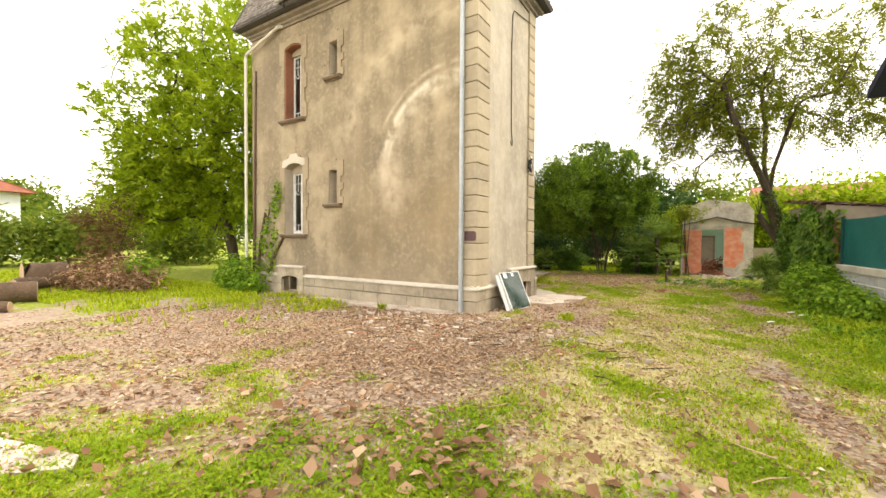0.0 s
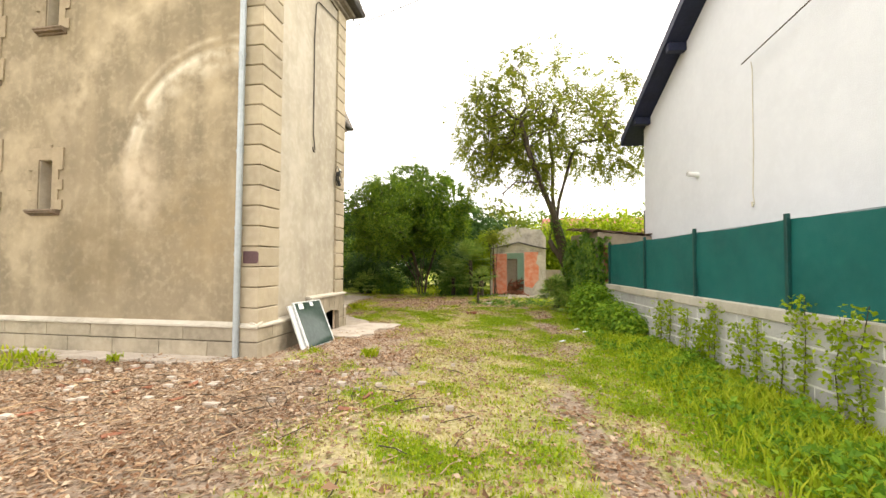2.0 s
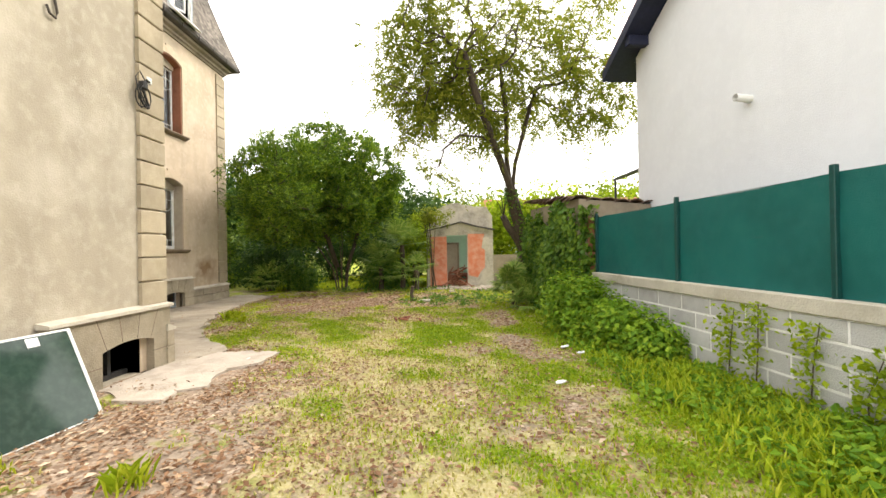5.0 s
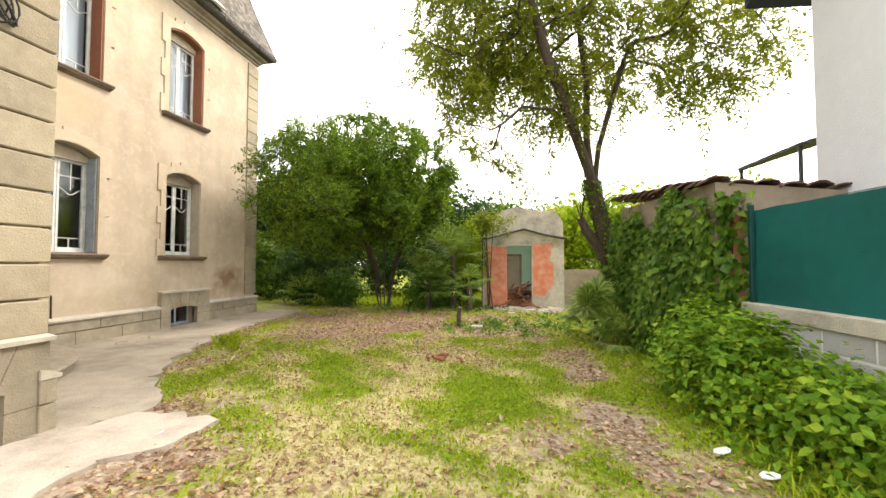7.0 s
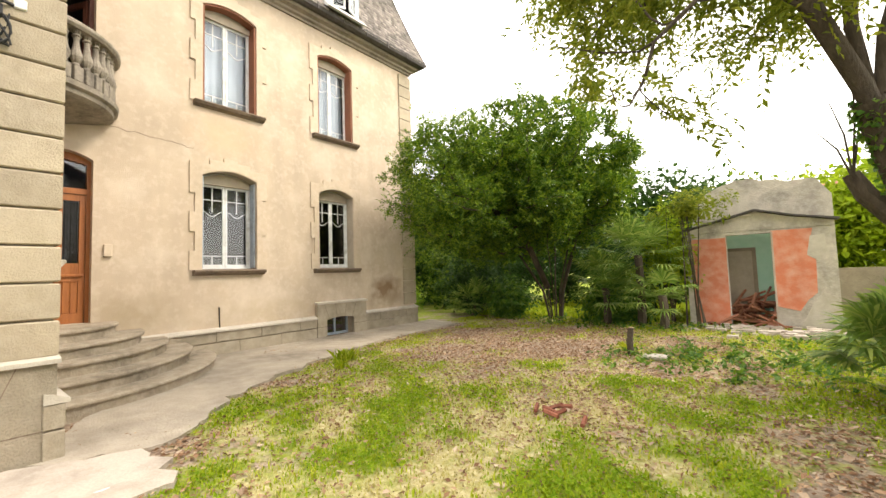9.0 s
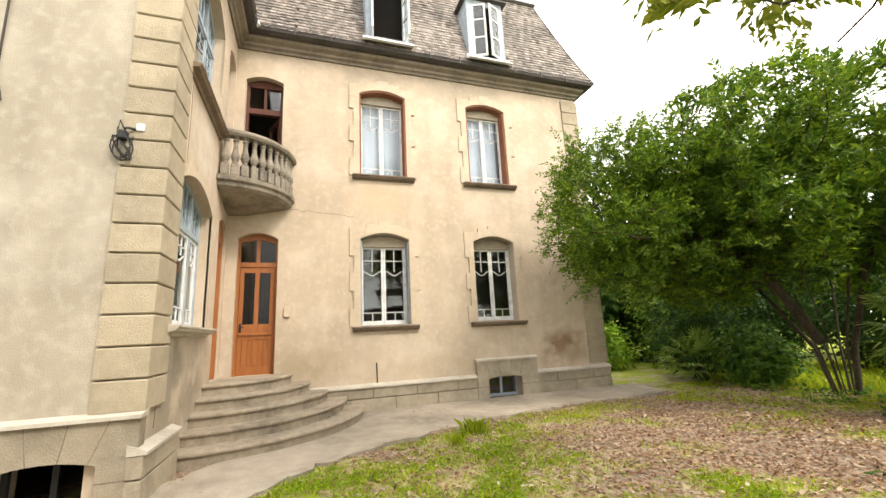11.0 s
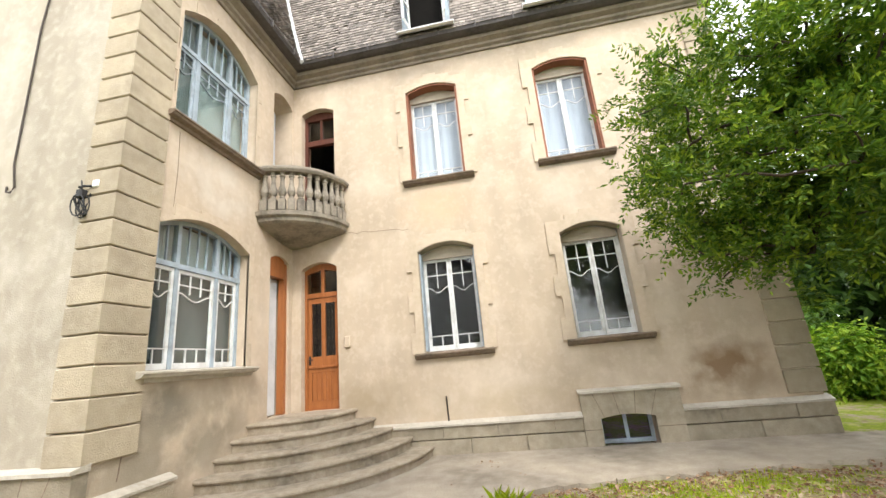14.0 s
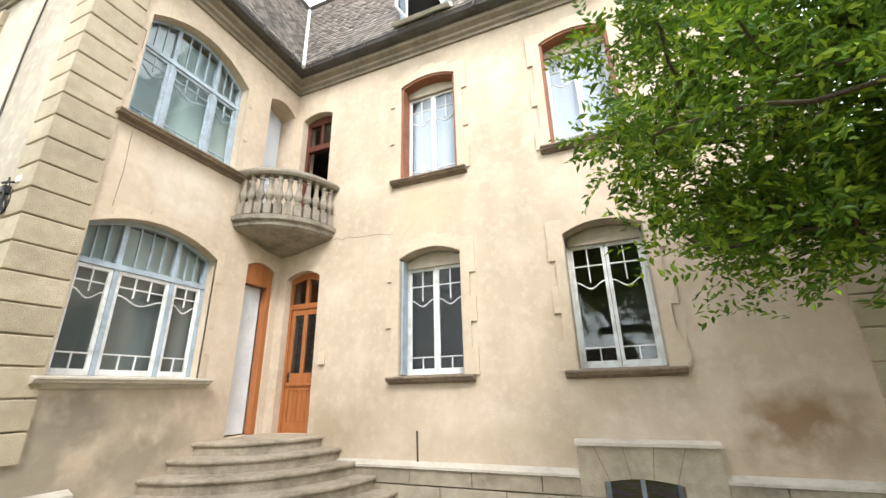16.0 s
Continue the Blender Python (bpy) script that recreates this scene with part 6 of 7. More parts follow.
board = thing("white_board", "white framed board leaning against the house wall", "board", pose(-3.58, 8.35, -0.03))
bm = boxes((-0.02, -0.15, 0, 0.02, 0.09, 0.82), bevel=0.004)
part("board_panel", bm, M_PANEL_W, board, local=True)
board.matrix_basis = pose(-3.51, 8.29, -0.02, 0, -23, -8)
board2 = thing("dark_board", "dark green glazed board with a white edge leaning on the wall", "board", pose(-3.40, 8.66, -0.02, 0, -24, -7))
part("board_panel", boxes((-0.012, -0.40, 0.012, 0.012, 0.40, 0.86)), M_PANEL_G, board2, "dark green glass face", local=True)
part("board_edge", boxes((-0.018, -0.43, 0, 0.016, -0.40, 0.88), (-0.018, 0.40, 0, 0.016, 0.43, 0.88), (-0.018, -0.40, 0.86, 0.016, 0.40, 0.88), (-0.018, -0.40, 0.0, 0.016, 0.40, 0.012)), M_PANEL_W, board2, local=True)
part("tape", boxes((0.0125, -0.3, 0.74, 0.014, -0.16, 0.85), (0.0125, 0.05, 0.77, 0.014, 0.15, 0.85)), M_PANEL_W, board2, "scraps of white paper", local=True)
plank = solid("cement_piece", boxes((-3.45, 9.3, -0.02, -2.95, 9.55, 0.04), bevel=0.01), M_SLAB_PALE, "broken piece of paving by the wall", "slab")


def log(m, r, length, label, seed):
    rg = np.random.default_rng(seed)
    bm = bmesh.new()
    k = 9
    tube(bm, [(0, length * (i / k - 0.5), rg.normal() * 0.012) for i in range(k + 1)], [r * (1 + 0.06 * rg.normal()) for _ in range(k + 1)], 14, caps=False)
    ob = thing("log", label, "log", m, group="felled logs")
    part("bark", bm, M_LOG, ob, local=True, smooth=True)
    for s in (-1, 1):
        bm = bmesh.new()
        lathe(bm, [(r * 0.97, 0), (r * 0.9, 0.012)], sides=14)
        bmesh.ops.transform(bm, matrix=pose(0, s * length / 2, 0, -90 * s), verts=bm.verts[:])
        part("cut_end", bm, M_CUT, ob, "pale sawn end", local=True)
    return ob


log(pose(-13.9, 1.75, 0.22, 0, 0, -14), 0.25, 2.6, "thick felled log lying on the ground", 1)
log(pose(-12.2, 1.95, 0.08, 0, 0, -30), 0.12, 0.7, "short log piece lying in the leaves", 2)
log(pose(-16.5, 3.9, 0.38, 0, 0, -5), 0.42, 1.1, "dark stump section lying beside the brush pile", 3)
log(pose(-15.6, 3.3, 0.26, 0, 0, 20), 0.16, 0.7, "small log with pale sawn end", 4)
stump = thing("stump", "thin sawn tree stump overgrown with ivy", "stump", pose(-1.1, 17.3, 0))
bm = bmesh.new()
tube(bm, [(-1.1, 17.3, -0.1), (-1.12, 17.3, 0.2), (-1.09, 17.31, 0.42)], [0.06, 0.05, 0.045], 10)
part("bark", bm, M_BARK, stump)
bm = bmesh.new()
lathe(bm, [(0.046, 0.421), (0.042, 0.43)], (-1.09, 17.31), 10)
part("cut_end", bm, M_CUT, stump)
solid("stone_piece", boxes((-0.9, 17.05, -0.02, -0.55, 17.3, 0.04), bevel=0.015), M_SHED_GREY, "flat grey stone lying by the stump", "stone")
bm = bmesh.new()
for k in range(7):
    rg = np.random.default_rng(60 + k)
    a = rg.random() * 3.1
    x, y = -1.0 + rg.normal() * 0.14, 14.1 + rg.normal() * 0.1
    tube(bm, [(x - 0.1 * math.cos(a), y - 0.1 * math.sin(a), 0.0), (x + 0.07 * math.cos(a), y + 0.07 * math.sin(a), 0.02)], 0.022, 5)
tagged(solid("broken_tile_heap", bm, M_TILE, "few broken red tiles in the grass", "rubble"), kind="stuff")
# debris heap in the doorway of the outbuilding
rg = np.random.default_rng(31)
bm = bmesh.new()
for k in range(90):
    x, y = 0.4 + 0.33 * rg.normal(), YF + 0.55 + 0.4 * rg.normal()
    x = min(max(x, -0.4), 1.3)
    z = max(0.03, 0.75 - 0.9 * abs(x - 0.5) - 0.7 * abs(y - YF - 0.7)) * rg.random()
    d = rg.normal(size=3) * np.array((0.3, 0.25, 0.16))
    tube(bm, [(x - d[0], y - d[1] * 0.5, z + 0.02), (x + d[0] * 0.5, y + d[1] * 0.5, z + abs(d[2]) + 0.02)], 0.018 + 0.02 * rg.random(), 5)
tagged(solid("debris_heap", bm, M_REVEAL_BROWN, "heap of old timber and rubbish in the doorway", "rubble"), kind="stuff")
rg = np.random.default_rng(33)
bm = bmesh.new()
for k in range(160):
    x, y = 0.7 + 0.8 * rg.normal(), YF - 0.75 + 0.45 * rg.normal()
    if y > YF - 0.1:
        continue
    s = 0.03 + 0.07 * rg.random()
    box(bm, x - s, y - s * 0.7, -0.04, x + s, y + s * 0.7, s * 0.7 * rg.random() + 0.01, 0.006)
tagged(solid("rubble", bm, M_SLAB_PALE, "scattered pale rubble before the doorway", "rubble"), kind="stuff")


# ---- trees and shrubs ----
def tree(name, label, base, stems, targets, leaf_mat, leaf, seed, twigs=8, length=0.34, leaves=12, droop=0.25, lift=0.1, spread=0.12, slim=0.45, tip=0.007, grow=0.46, sag=0.0, keep=None, fine=None):
    """A tree: stems that branch out to all the targets, with leafy twigs on the outer wood."""
    rg = np.random.default_rng(seed)
    t = thing(name, label, "tree", pose(*base))
    paths, at, out = branching(rg, stems, targets, tip, grow, sag)
    part("trunk", tubes(paths), M_BARK, t, "dark furrowed trunk and limbs", smooth=True)
    p, w, u = spray_leaves(rg, at, out, twigs, length, leaves, droop, lift, spread)
    ok = np.ones(len(p), dtype=bool) if keep is None else keep(p)
    p, w, u = p[ok], w[ok], u[ok]
    size = leaf if fine is None else leaf * fine(p)[:, None]
    part("crown", leaf_mesh("crown", p, size, rg, 0.2, slim, droop, 0.35, w, u), leaf_mat, t, "uneven leafy crown")
    return t


# tall leaning tree by the lean-to: forked limbs, an arching bough and a broken stub
rg = np.random.default_rng(7)
goals = np.concatenate([in_ellipsoid(rg, (1.25, 16.1, 6.6), (3.6, 2.8, 2.7), 165, 0.3), in_ellipsoid(rg, (1.0, 16.2, 6.9), (2.6, 2.2, 2.2), 70, 0.15), in_ellipsoid(rg, (3.6, 15.9, 5.4), (1.6, 1.3, 1.0), 28, 0.3),
                        in_ellipsoid(rg, (-0.9, 15.6, 4.9), (1.4, 1.4, 1.0), 9, 0.3), in_ellipsoid(rg, (-0.5, 15.2, 3.5), (0.7, 1.3, 0.6), 8, 0.3)])
goals = goals[(goals[:, 2] > 2.9) & ~((goals[:, 0] > 3.0) & (goals[:, 1] < 14.7))]
leaning = tree("leaning_tree", "tall leaning tree with thin yellow-green foliage", (2.1, 17.2, 0),
     [[(2.42, 17.3, -0.2), (2.34, 17.22, 0.6), (2.2, 17.1, 1.5), (1.98, 16.85, 2.3), (1.65, 16.42, 3.3), (1.2, 15.95, 4.3), (0.75, 15.6, 5.4), (0.45, 15.6, 6.6)],
      [(1.75, 16.55, 3.0), (1.62, 16.45, 4.0), (1.65, 16.5, 5.2), (1.5, 16.6, 6.6)],
      [(1.78, 16.6, 2.9), (1.86, 16.5, 3.8), (2.1, 16.4, 4.7), (2.35, 16.3, 5.6)],
      [(1.3, 16.05, 4.1), (0.9, 15.7, 4.35), (0.3, 15.3, 4.3), (-0.1, 15.1, 3.9), (-0.25, 15.0, 3.3)],
      [(2.15, 17.0, 1.5), (1.85, 16.95, 1.95), (1.6, 16.9, 2.25), (1.55, 16.88, 2.4)]],
     goals, M_PALELEAF, 0.105, 77, 9, 0.4, 13, 0.45, -0.1, 0.16, 0.4, 0.0075, 0.52, 0.9,
     keep=lambda p: (p[:, 2] > 2.35) & ~((p[:, 0] > 3.2) & (p[:, 1] < 14.5)) & ((p[:, 1] > 15.4) | (np.sin(9 * p[:, 0] + 4 * p[:, 2]) + np.sin(7 * p[:, 1] - 5 * p[:, 2]) > 0.6)) & ((p[:, 0] + 2) ** 2 + (p[:, 1] - 16.3) ** 2 + (p[:, 2] - 1.5) ** 2 > 7))
bm = bmesh.new()
tube(bm, [(2.2, 17.08, 1.35), (1.95, 16.98, 1.8), (1.68, 16.92, 2.15), (1.56, 16.89, 2.42)], [0.13, 0.12, 0.105, 0.085], 9)
for k, e in enumerate(((1.42, 16.8, 3.3), (1.7, 16.9, 3.5), (1.3, 16.95, 3.0), (1.62, 16.7, 3.7))):
    b0 = Vector((1.58, 16.9, 2.36))
    tube(bm, [b0, b0.lerp(Vector(e), 0.5) + Vector((0.03, 0, 0.06)), e], [0.014, 0.011, 0.005], 5)
part("broken_limb", bm, M_BARK, leaning, "broken stub with thin new shoots")
part("trunk_bole", tubes([([Vector(p) for p in ((2.44, 17.31, -0.2), (2.34, 17.22, 0.6), (2.2, 17.1, 1.5), (1.98, 16.85, 2.3), (1.7, 16.48, 3.15))], [0.30, 0.215, 0.19, 0.175, 0.15])], 12), M_BARK, leaning, smooth=True)
# ivy on its trunk
rg = np.random.default_rng(70)
zt = rg.random(1700) ** 1.2 * 3.1
ax = np.interp(zt, (0, 1.5, 2.3, 3.3), (2.38, 2.2, 1.98, 1.65))
ay = np.interp(zt, (0, 1.5, 2.3, 3.3), (17.25, 17.1, 16.85, 16.42))
aa = rg.random(1700) * math.tau
rad = 0.16 + 0.13 * rg.random(1700) * (1 - zt / 4)
ivy = thing("trunk_ivy", "dark ivy climbing the leaning trunk", "ivy", pose(2.35, 17.2, 0))
part("leaves", leaf_mesh("leaves", np.stack([ax + rad * np.cos(aa), ay + rad * np.sin(aa), zt], 1), 0.075, rg, 0.1, 0.8, 0.4), M_IVY, ivy)
bm = bmesh.new()
tube(bm, [(2.2, 17.1, 0), (2.05, 16.95, 1.4), (1.85, 16.7, 2.3)], [0.03, 0.022, 0.015], 5)
part("stem", bm, M_BARK, ivy)


# broad evergreen with many stems and a bough that reaches towards the house
rg = np.random.default_rng(12)
stems = []
for k in range(9):
    a = k * math.tau / 9 + 0.3
    r = 0.75 + 0.5 * rg.random()
    stems.append([(-4.3 + 0.15 * math.cos(a), 21.7 + 0.15 * math.sin(a), -0.15), (-4.33 + 0.3 * math.cos(a), 21.65 + 0.3 * math.sin(a), 0.8), (-4.4 + r * math.cos(a), 21.5 + r * math.sin(a), 1.9 + 0.5 * rg.random())])
stems.append([(-4.4, 21.5, 0.9), (-4.6, 20.7, 2.2), (-4.9, 19.6, 3.0), (-5.1, 18.4, 3.3)])
goals = np.concatenate([in_ellipsoid(rg, (-4.35, 21.0, 3.75), (2.65, 2.5, 2.45), 235, 0.3), in_ellipsoid(rg, (-5.2, 19.3, 3.7), (1.75, 1.6, 1.75), 70, 0.45), in_ellipsoid(rg, (-5.35, 17.75, 3.55), (1.25, 1.35, 1.62), 105, 0.35), in_ellipsoid(rg, (-6.7, 20.6, 2.3), (0.7, 0.8, 0.9), 20, 0.3)])
goals = goals[(goals[:, 2] > 1.75) | (goals[:, 1] < 18.6)]
goals = goals[((goals[:, 0] + 2.0) ** 2 + (goals[:, 1] - 16.3) ** 2 > 4.4) & ~((goals[:, 0] < -6.9) & (goals[:, 1] < 19.9))]
tree("bay_tree", "broad dark evergreen tree with many stems", (-4.3, 21.7, 0), stems, goals, M_BAY, 0.128, 14, 12, 0.28, 11, 0.12, 0.25, 0.13, 0.42, 0.0085, 0.42, 0.3,
     keep=lambda p: ((p[:, 0] + 2.0) ** 2 + (p[:, 1] - 16.3) ** 2 > 3.4) & ~((p[:, 0] < -7.4) & (p[:, 1] < 19.5)),
     fine=lambda p: np.interp(p[:, 1], (17.8, 20.0), (0.58, 1.0)))

# large spring-green tree west of the house
rg = np.random.default_rng(16)
goals = np.concatenate([in_ellipsoid(rg, (-18.2, 10.0, 6.8), (4.4, 4.0, 5.0), 200, 0.4), in_ellipsoid(rg, (-21.0, 8.8, 3.8), (2.6, 2.0, 1.9), 60, 0.35)])
goals = goals[goals[:, 2] > 2.0]
tree("spring_tree", "large spreading tree with fresh light-green leaves", (-17.6, 10.2, 0),
     [[(-17.4, 10.3, -0.2), (-17.6, 10.2, 1.2), (-17.9, 10.0, 2.6), (-18.2, 9.9, 4.2), (-18.3, 9.9, 6.5)], [(-17.6, 10.2, 1.5), (-18.6, 9.7, 2.3), (-19.3, 9.4, 2.5), (-20.0, 9.1, 3.2)]],
     goals, M_BRIGHT, 0.21, 17, 9, 0.62, 11, 0.22, 0.0, 0.3, 0.5, 0.016, 0.5, 0.3)


def shrub(name, label, centre, radii, count, per, leaf, mat, seed, slim=0.55, spread=0.16, category="shrub", stems=6, group="", shell=0.35):
    """A shrub: a few stems and clumped leaves down to the ground."""
    rg = np.random.default_rng(seed)
    p, c = clumps(rg, centre, radii, count, per, spread, shell, 0.02)
    p = p[p[:, 2] > 0.0]
    ob = thing(name, label, category, pose(centre[0], centre[1], 0), group)
    bm = bmesh.new()
    for k in range(min(stems, len(c))):
        e = Vector(c[k])
        b0 = Vector((centre[0] + 0.15 * radii[0] * rg.normal(), centre[1] + 0.15 * radii[1] * rg.normal(), -0.08))
        tube(bm, [b0, b0.lerp(e, 0.5) + Vector((0, 0, 0.1)), e], [0.022, 0.016, 0.008], 5)
    part("stem", bm, M_BARK, ob)
    out = (p - np.array(centre)) / np.array(radii)
    tops = np.array((0, 0, 0.8)) + 0.7 * out + 0.5 * rg.normal(size=p.shape)
    ways = np.cross(tops, rg.normal(size=p.shape))
    ways /= np.linalg.norm(ways, axis=1)[:, None] + 1e-9
    part("foliage", leaf_mesh("foliage", p, leaf, rg, 0.2, slim, 0.0, 0.5, ways, tops), mat, ob)
    return ob


for k, (x, y, r, h) in enumerate(((2.2, 12.75, 0.5, 0.95), (2.25, 12.0, 0.48, 0.75), (2.45, 11.25, 0.4, 0.6), (2.55, 10.6, 0.3, 0.42))):
    shrub("bramble_bush", "low leafy green shrub growing along the block wall", (x, y, h * 0.45), (r, r, h * 0.62), 95, 60, 0.07, M_SHRUB, 100 + k, 0.7, 0.11, group="shrubs along the block wall")
shrub("laurel_shrub", "light green shrub beside the outbuilding", (-1.3, 21.9, 1.9), (0.8, 0.6, 1.1), 60, 55, 0.12, M_BRIGHT, 120, 0.45, 0.16)
shrub("laurel_shrub", "light green shrub hanging over the outbuilding roof", (-0.55, 21.2, 2.75), (0.75, 0.45, 0.35), 26, 45, 0.11, M_PALELEAF, 121, 0.45, 0.13)
shrub("brown_bush", "thin reddish-brown bush beside the brush pile", (-16.9, 5.4, 1.5), (1.2, 1.0, 1.7), 70, 34, 0.13, M_REDBUSH, 122, 0.4, 0.2)
shrub("brush_pile", "heap of cut branches and leaves on the lawn", (-14.8, 4.9, 0.25), (2.1, 1.1, 0.6), 150, 34, 0.13, M_LITTER, 123, 0.3, 0.18, "brush")
shrub("green_weeds", "green weeds on the cut brush", (-14.0, 5.5, 0.6), (1.0, 0.6, 0.4), 30, 30, 0.11, M_SHRUB, 124, 0.4, 0.14, "weeds")
shrub("corner_weeds", "tall weeds and ivy at the foot of the wall", (-11.6, 6.95, 0.3), (1.2, 0.42, 0.7), 60, 45, 0.12, M_SHRUB, 125, 0.5, 0.13, "weeds")
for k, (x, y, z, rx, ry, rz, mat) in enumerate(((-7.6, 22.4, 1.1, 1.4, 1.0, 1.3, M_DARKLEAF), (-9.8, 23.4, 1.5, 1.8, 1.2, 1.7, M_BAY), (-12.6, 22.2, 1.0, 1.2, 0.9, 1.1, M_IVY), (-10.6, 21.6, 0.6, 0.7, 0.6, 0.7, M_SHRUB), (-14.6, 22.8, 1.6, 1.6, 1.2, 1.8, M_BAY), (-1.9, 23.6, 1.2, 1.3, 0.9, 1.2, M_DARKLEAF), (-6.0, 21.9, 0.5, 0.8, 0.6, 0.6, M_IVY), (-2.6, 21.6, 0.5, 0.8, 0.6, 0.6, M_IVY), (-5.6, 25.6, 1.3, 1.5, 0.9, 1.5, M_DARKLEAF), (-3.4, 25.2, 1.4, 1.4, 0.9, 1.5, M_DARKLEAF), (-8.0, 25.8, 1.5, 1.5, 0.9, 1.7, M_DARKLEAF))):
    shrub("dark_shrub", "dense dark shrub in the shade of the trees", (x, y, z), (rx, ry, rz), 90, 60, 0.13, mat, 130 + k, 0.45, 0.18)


# fan palms and sword-leaved clumps
def fan_palm(m, height, leaves, size, seed, label, trunk_r=0.09, fan=True):
    rg = np.random.default_rng(seed)
    ob = thing("fan_palm" if fan else "yucca", label, "palm" if fan else "yucca", m)
    if height > 0.3:
        bm = bmesh.new()
        tube(bm, [(0, 0, -0.1), (0.03, 0.02, height * 0.5), (0, 0, height)], [trunk_r * 1.2, trunk_r, trunk_r], 8)
        part("trunk", bm, M_BARK, ob, "fibrous trunk", local=True)
    for k in range(leaves):
        vs, fs = [], []
        a = rg.random() * math.tau
        tilt = rg.random() * 1.7 - 0.2
        d = Vector((math.cos(a) * math.cos(tilt), math.sin(a) * math.cos(tilt), math.sin(tilt)))
        side = Vector((-math.sin(a), math.cos(a), 0))
        up = side.cross(d) * -1
        start = Vector((0, 0, height + 0.1 * rg.normal()))
        if fan:
            hub = start + d * size * (0.55 + 0.3 * rg.random())
            hub.z -= 0.12 * size
            i = len(vs)
            vs += [start + side * 0.008, hub + side * 0.008, hub - side * 0.008, start - side * 0.008]
            fs.append((i, i + 1, i + 2, i + 3))
            for j in range(17):
                b = (j - 8) / 8 * 1.75
                e = (d * math.cos(b) + side * math.sin(b)).normalized()
                ln = size * 0.62 * (0.85 + 0.15 * math.cos(b))
                tip = hub + e * ln + Vector((0, 0, -0.22 * ln * rg.random() - 0.05))
                w = e.cross(up).normalized() * 0.02
                midp = hub + e * ln * 0.55
                i = len(vs)
                vs += [hub, midp + w, tip, midp - w]
                fs.append((i, i + 1, i + 2, i + 3))
        else:
            ln = size * (0.7 + 0.5 * rg.random())
            w = side * 0.022
            p1, p2 = start + d * ln * 0.5, start + d * ln + Vector((0, 0, -0.25 * ln * rg.random()))
            i = len(vs)
            vs += [start + w, p1 + w, p2, p1 - w, start - w]
            fs.append((i, i + 1, i + 2, i + 3, i + 4))
        part("frond", mesh_of("frond", [tuple(v) for v in vs], fs), M_PALM, ob, local=True)
    return ob


fan_palm(pose(-1.75, 20.9, 0), 1.7, 34, 0.95, 3, "fan palm with ragged drooping leaves by the outbuilding")
fan_palm(pose(-2.6, 21.0, 0), 0.9, 30, 0.9, 4, "low fan palm in front of dark shrubs")
fan_palm(pose(-1.2, 20.5, 0), 0.75, 22, 0.75, 5, "young fan palm beside the outbuilding")
fan_palm(pose(-7.1, 21.5, 0), 0.35, 26, 0.9, 6, "low fan palm in deep shade")
fan_palm(pose(1.7, 16.0, 0.05), 0.35, 44, 0.64, 7, "dense low fan palm at the foot of the tree")
fan_palm(pose(1.95, 15.3, 0.0), 0.1, 22, 0.5, 8, "low fan palm under the ivy wall")

# ivy on the lean-to, climbers on the block wall, vine on the house corner
rg = np.random.default_rng(80)
n = 15000
y = YL0 + 0.02 + rg.random(n) * (YL1 - YL0)
z = rg.random(n) ** 0.85 * 2.5
keep = z < 2.25 + 0.3 * np.sin(y * 5) - 0.35 * np.exp(-((y - 15.2) / 0.8) ** 2) + 0.15 * rg.normal(size=n)
y, z = y[keep], z[keep]
x = XL - 0.25 * (y - YL0) / (YL1 - YL0) - 0.03 - 0.22 * rg.random(len(y)) * (0.6 + 0.4 * np.sin(3 * y + 2 * z))
p = np.stack([x, y, z], 1)
q = np.stack([XL + rg.random(700) ** 2 * 0.35, YL0 - 0.03 - 0.12 * rg.random(700), rg.random(700) ** 1.3 * 2.3], 1)
ivy = thing("wall_ivy", "thick dark ivy hanging over the lean-to wall", "ivy", pose(2.3, 14.8, 0))
p = np.concatenate([p, q])
tops = np.array((-1.0, -0.25, 0.55)) + 0.45 * rg.normal(size=p.shape)
ways = np.array((-0.15, 0.0, -1.0)) + 0.5 * rg.normal(size=p.shape)
ways /= np.linalg.norm(ways, axis=1)[:, None]
part("leaves", leaf_mesh("leaves", p, 0.105, rg, 0.0, 0.85, 0.0, 0.45, ways, tops), M_IVY, ivy)
for k in range(9):
    bm = bmesh.new()
    y0 = YL0 + 0.2 + 0.34 * k
    tube(bm, [(XL - 0.07 - 0.02 * k, y0, -0.05), (XL - 0.06 - 0.02 * k, y0 + 0.1 * rg.normal(), 1.0), (XL - 0.05 - 0.02 * k, y0 + 0.15 * rg.normal(), 2.0)], [0.022, 0.016, 0.01], 5)
    part("stem", bm, M_BARK, ivy)


def climber(y, h, seed):
    rg = np.random.default_rng(seed)
    x = fence_x(y) - 0.02
    ob = thing("climber", "thin climbing plant on the block wall", "climber", pose(x, y, 0), "climbers on the block wall")
    bm = bmesh.new()
    tube(bm, [(x - 0.05, y, -0.05), (x - 0.03, y + 0.05 * rg.normal(), h * 0.5), (x - 0.02, y + 0.05 * rg.normal(), h)], [0.008, 0.006, 0.004], 5)
    part("stem", bm, M_BARK, ob)
    n = int(280 * h)
    z = h * rg.random(n) ** 0.8
    p = np.stack([x - 0.03 - 0.06 * np.abs(rg.normal(size=n)), y + 0.085 * rg.normal(size=n) * (0.6 + 0.7 * z / h), z], 1)
    part("leaves", leaf_mesh("leaves", p, 0.05, rg, 0.1, 0.75, 0.5), M_BRIGHT, ob)


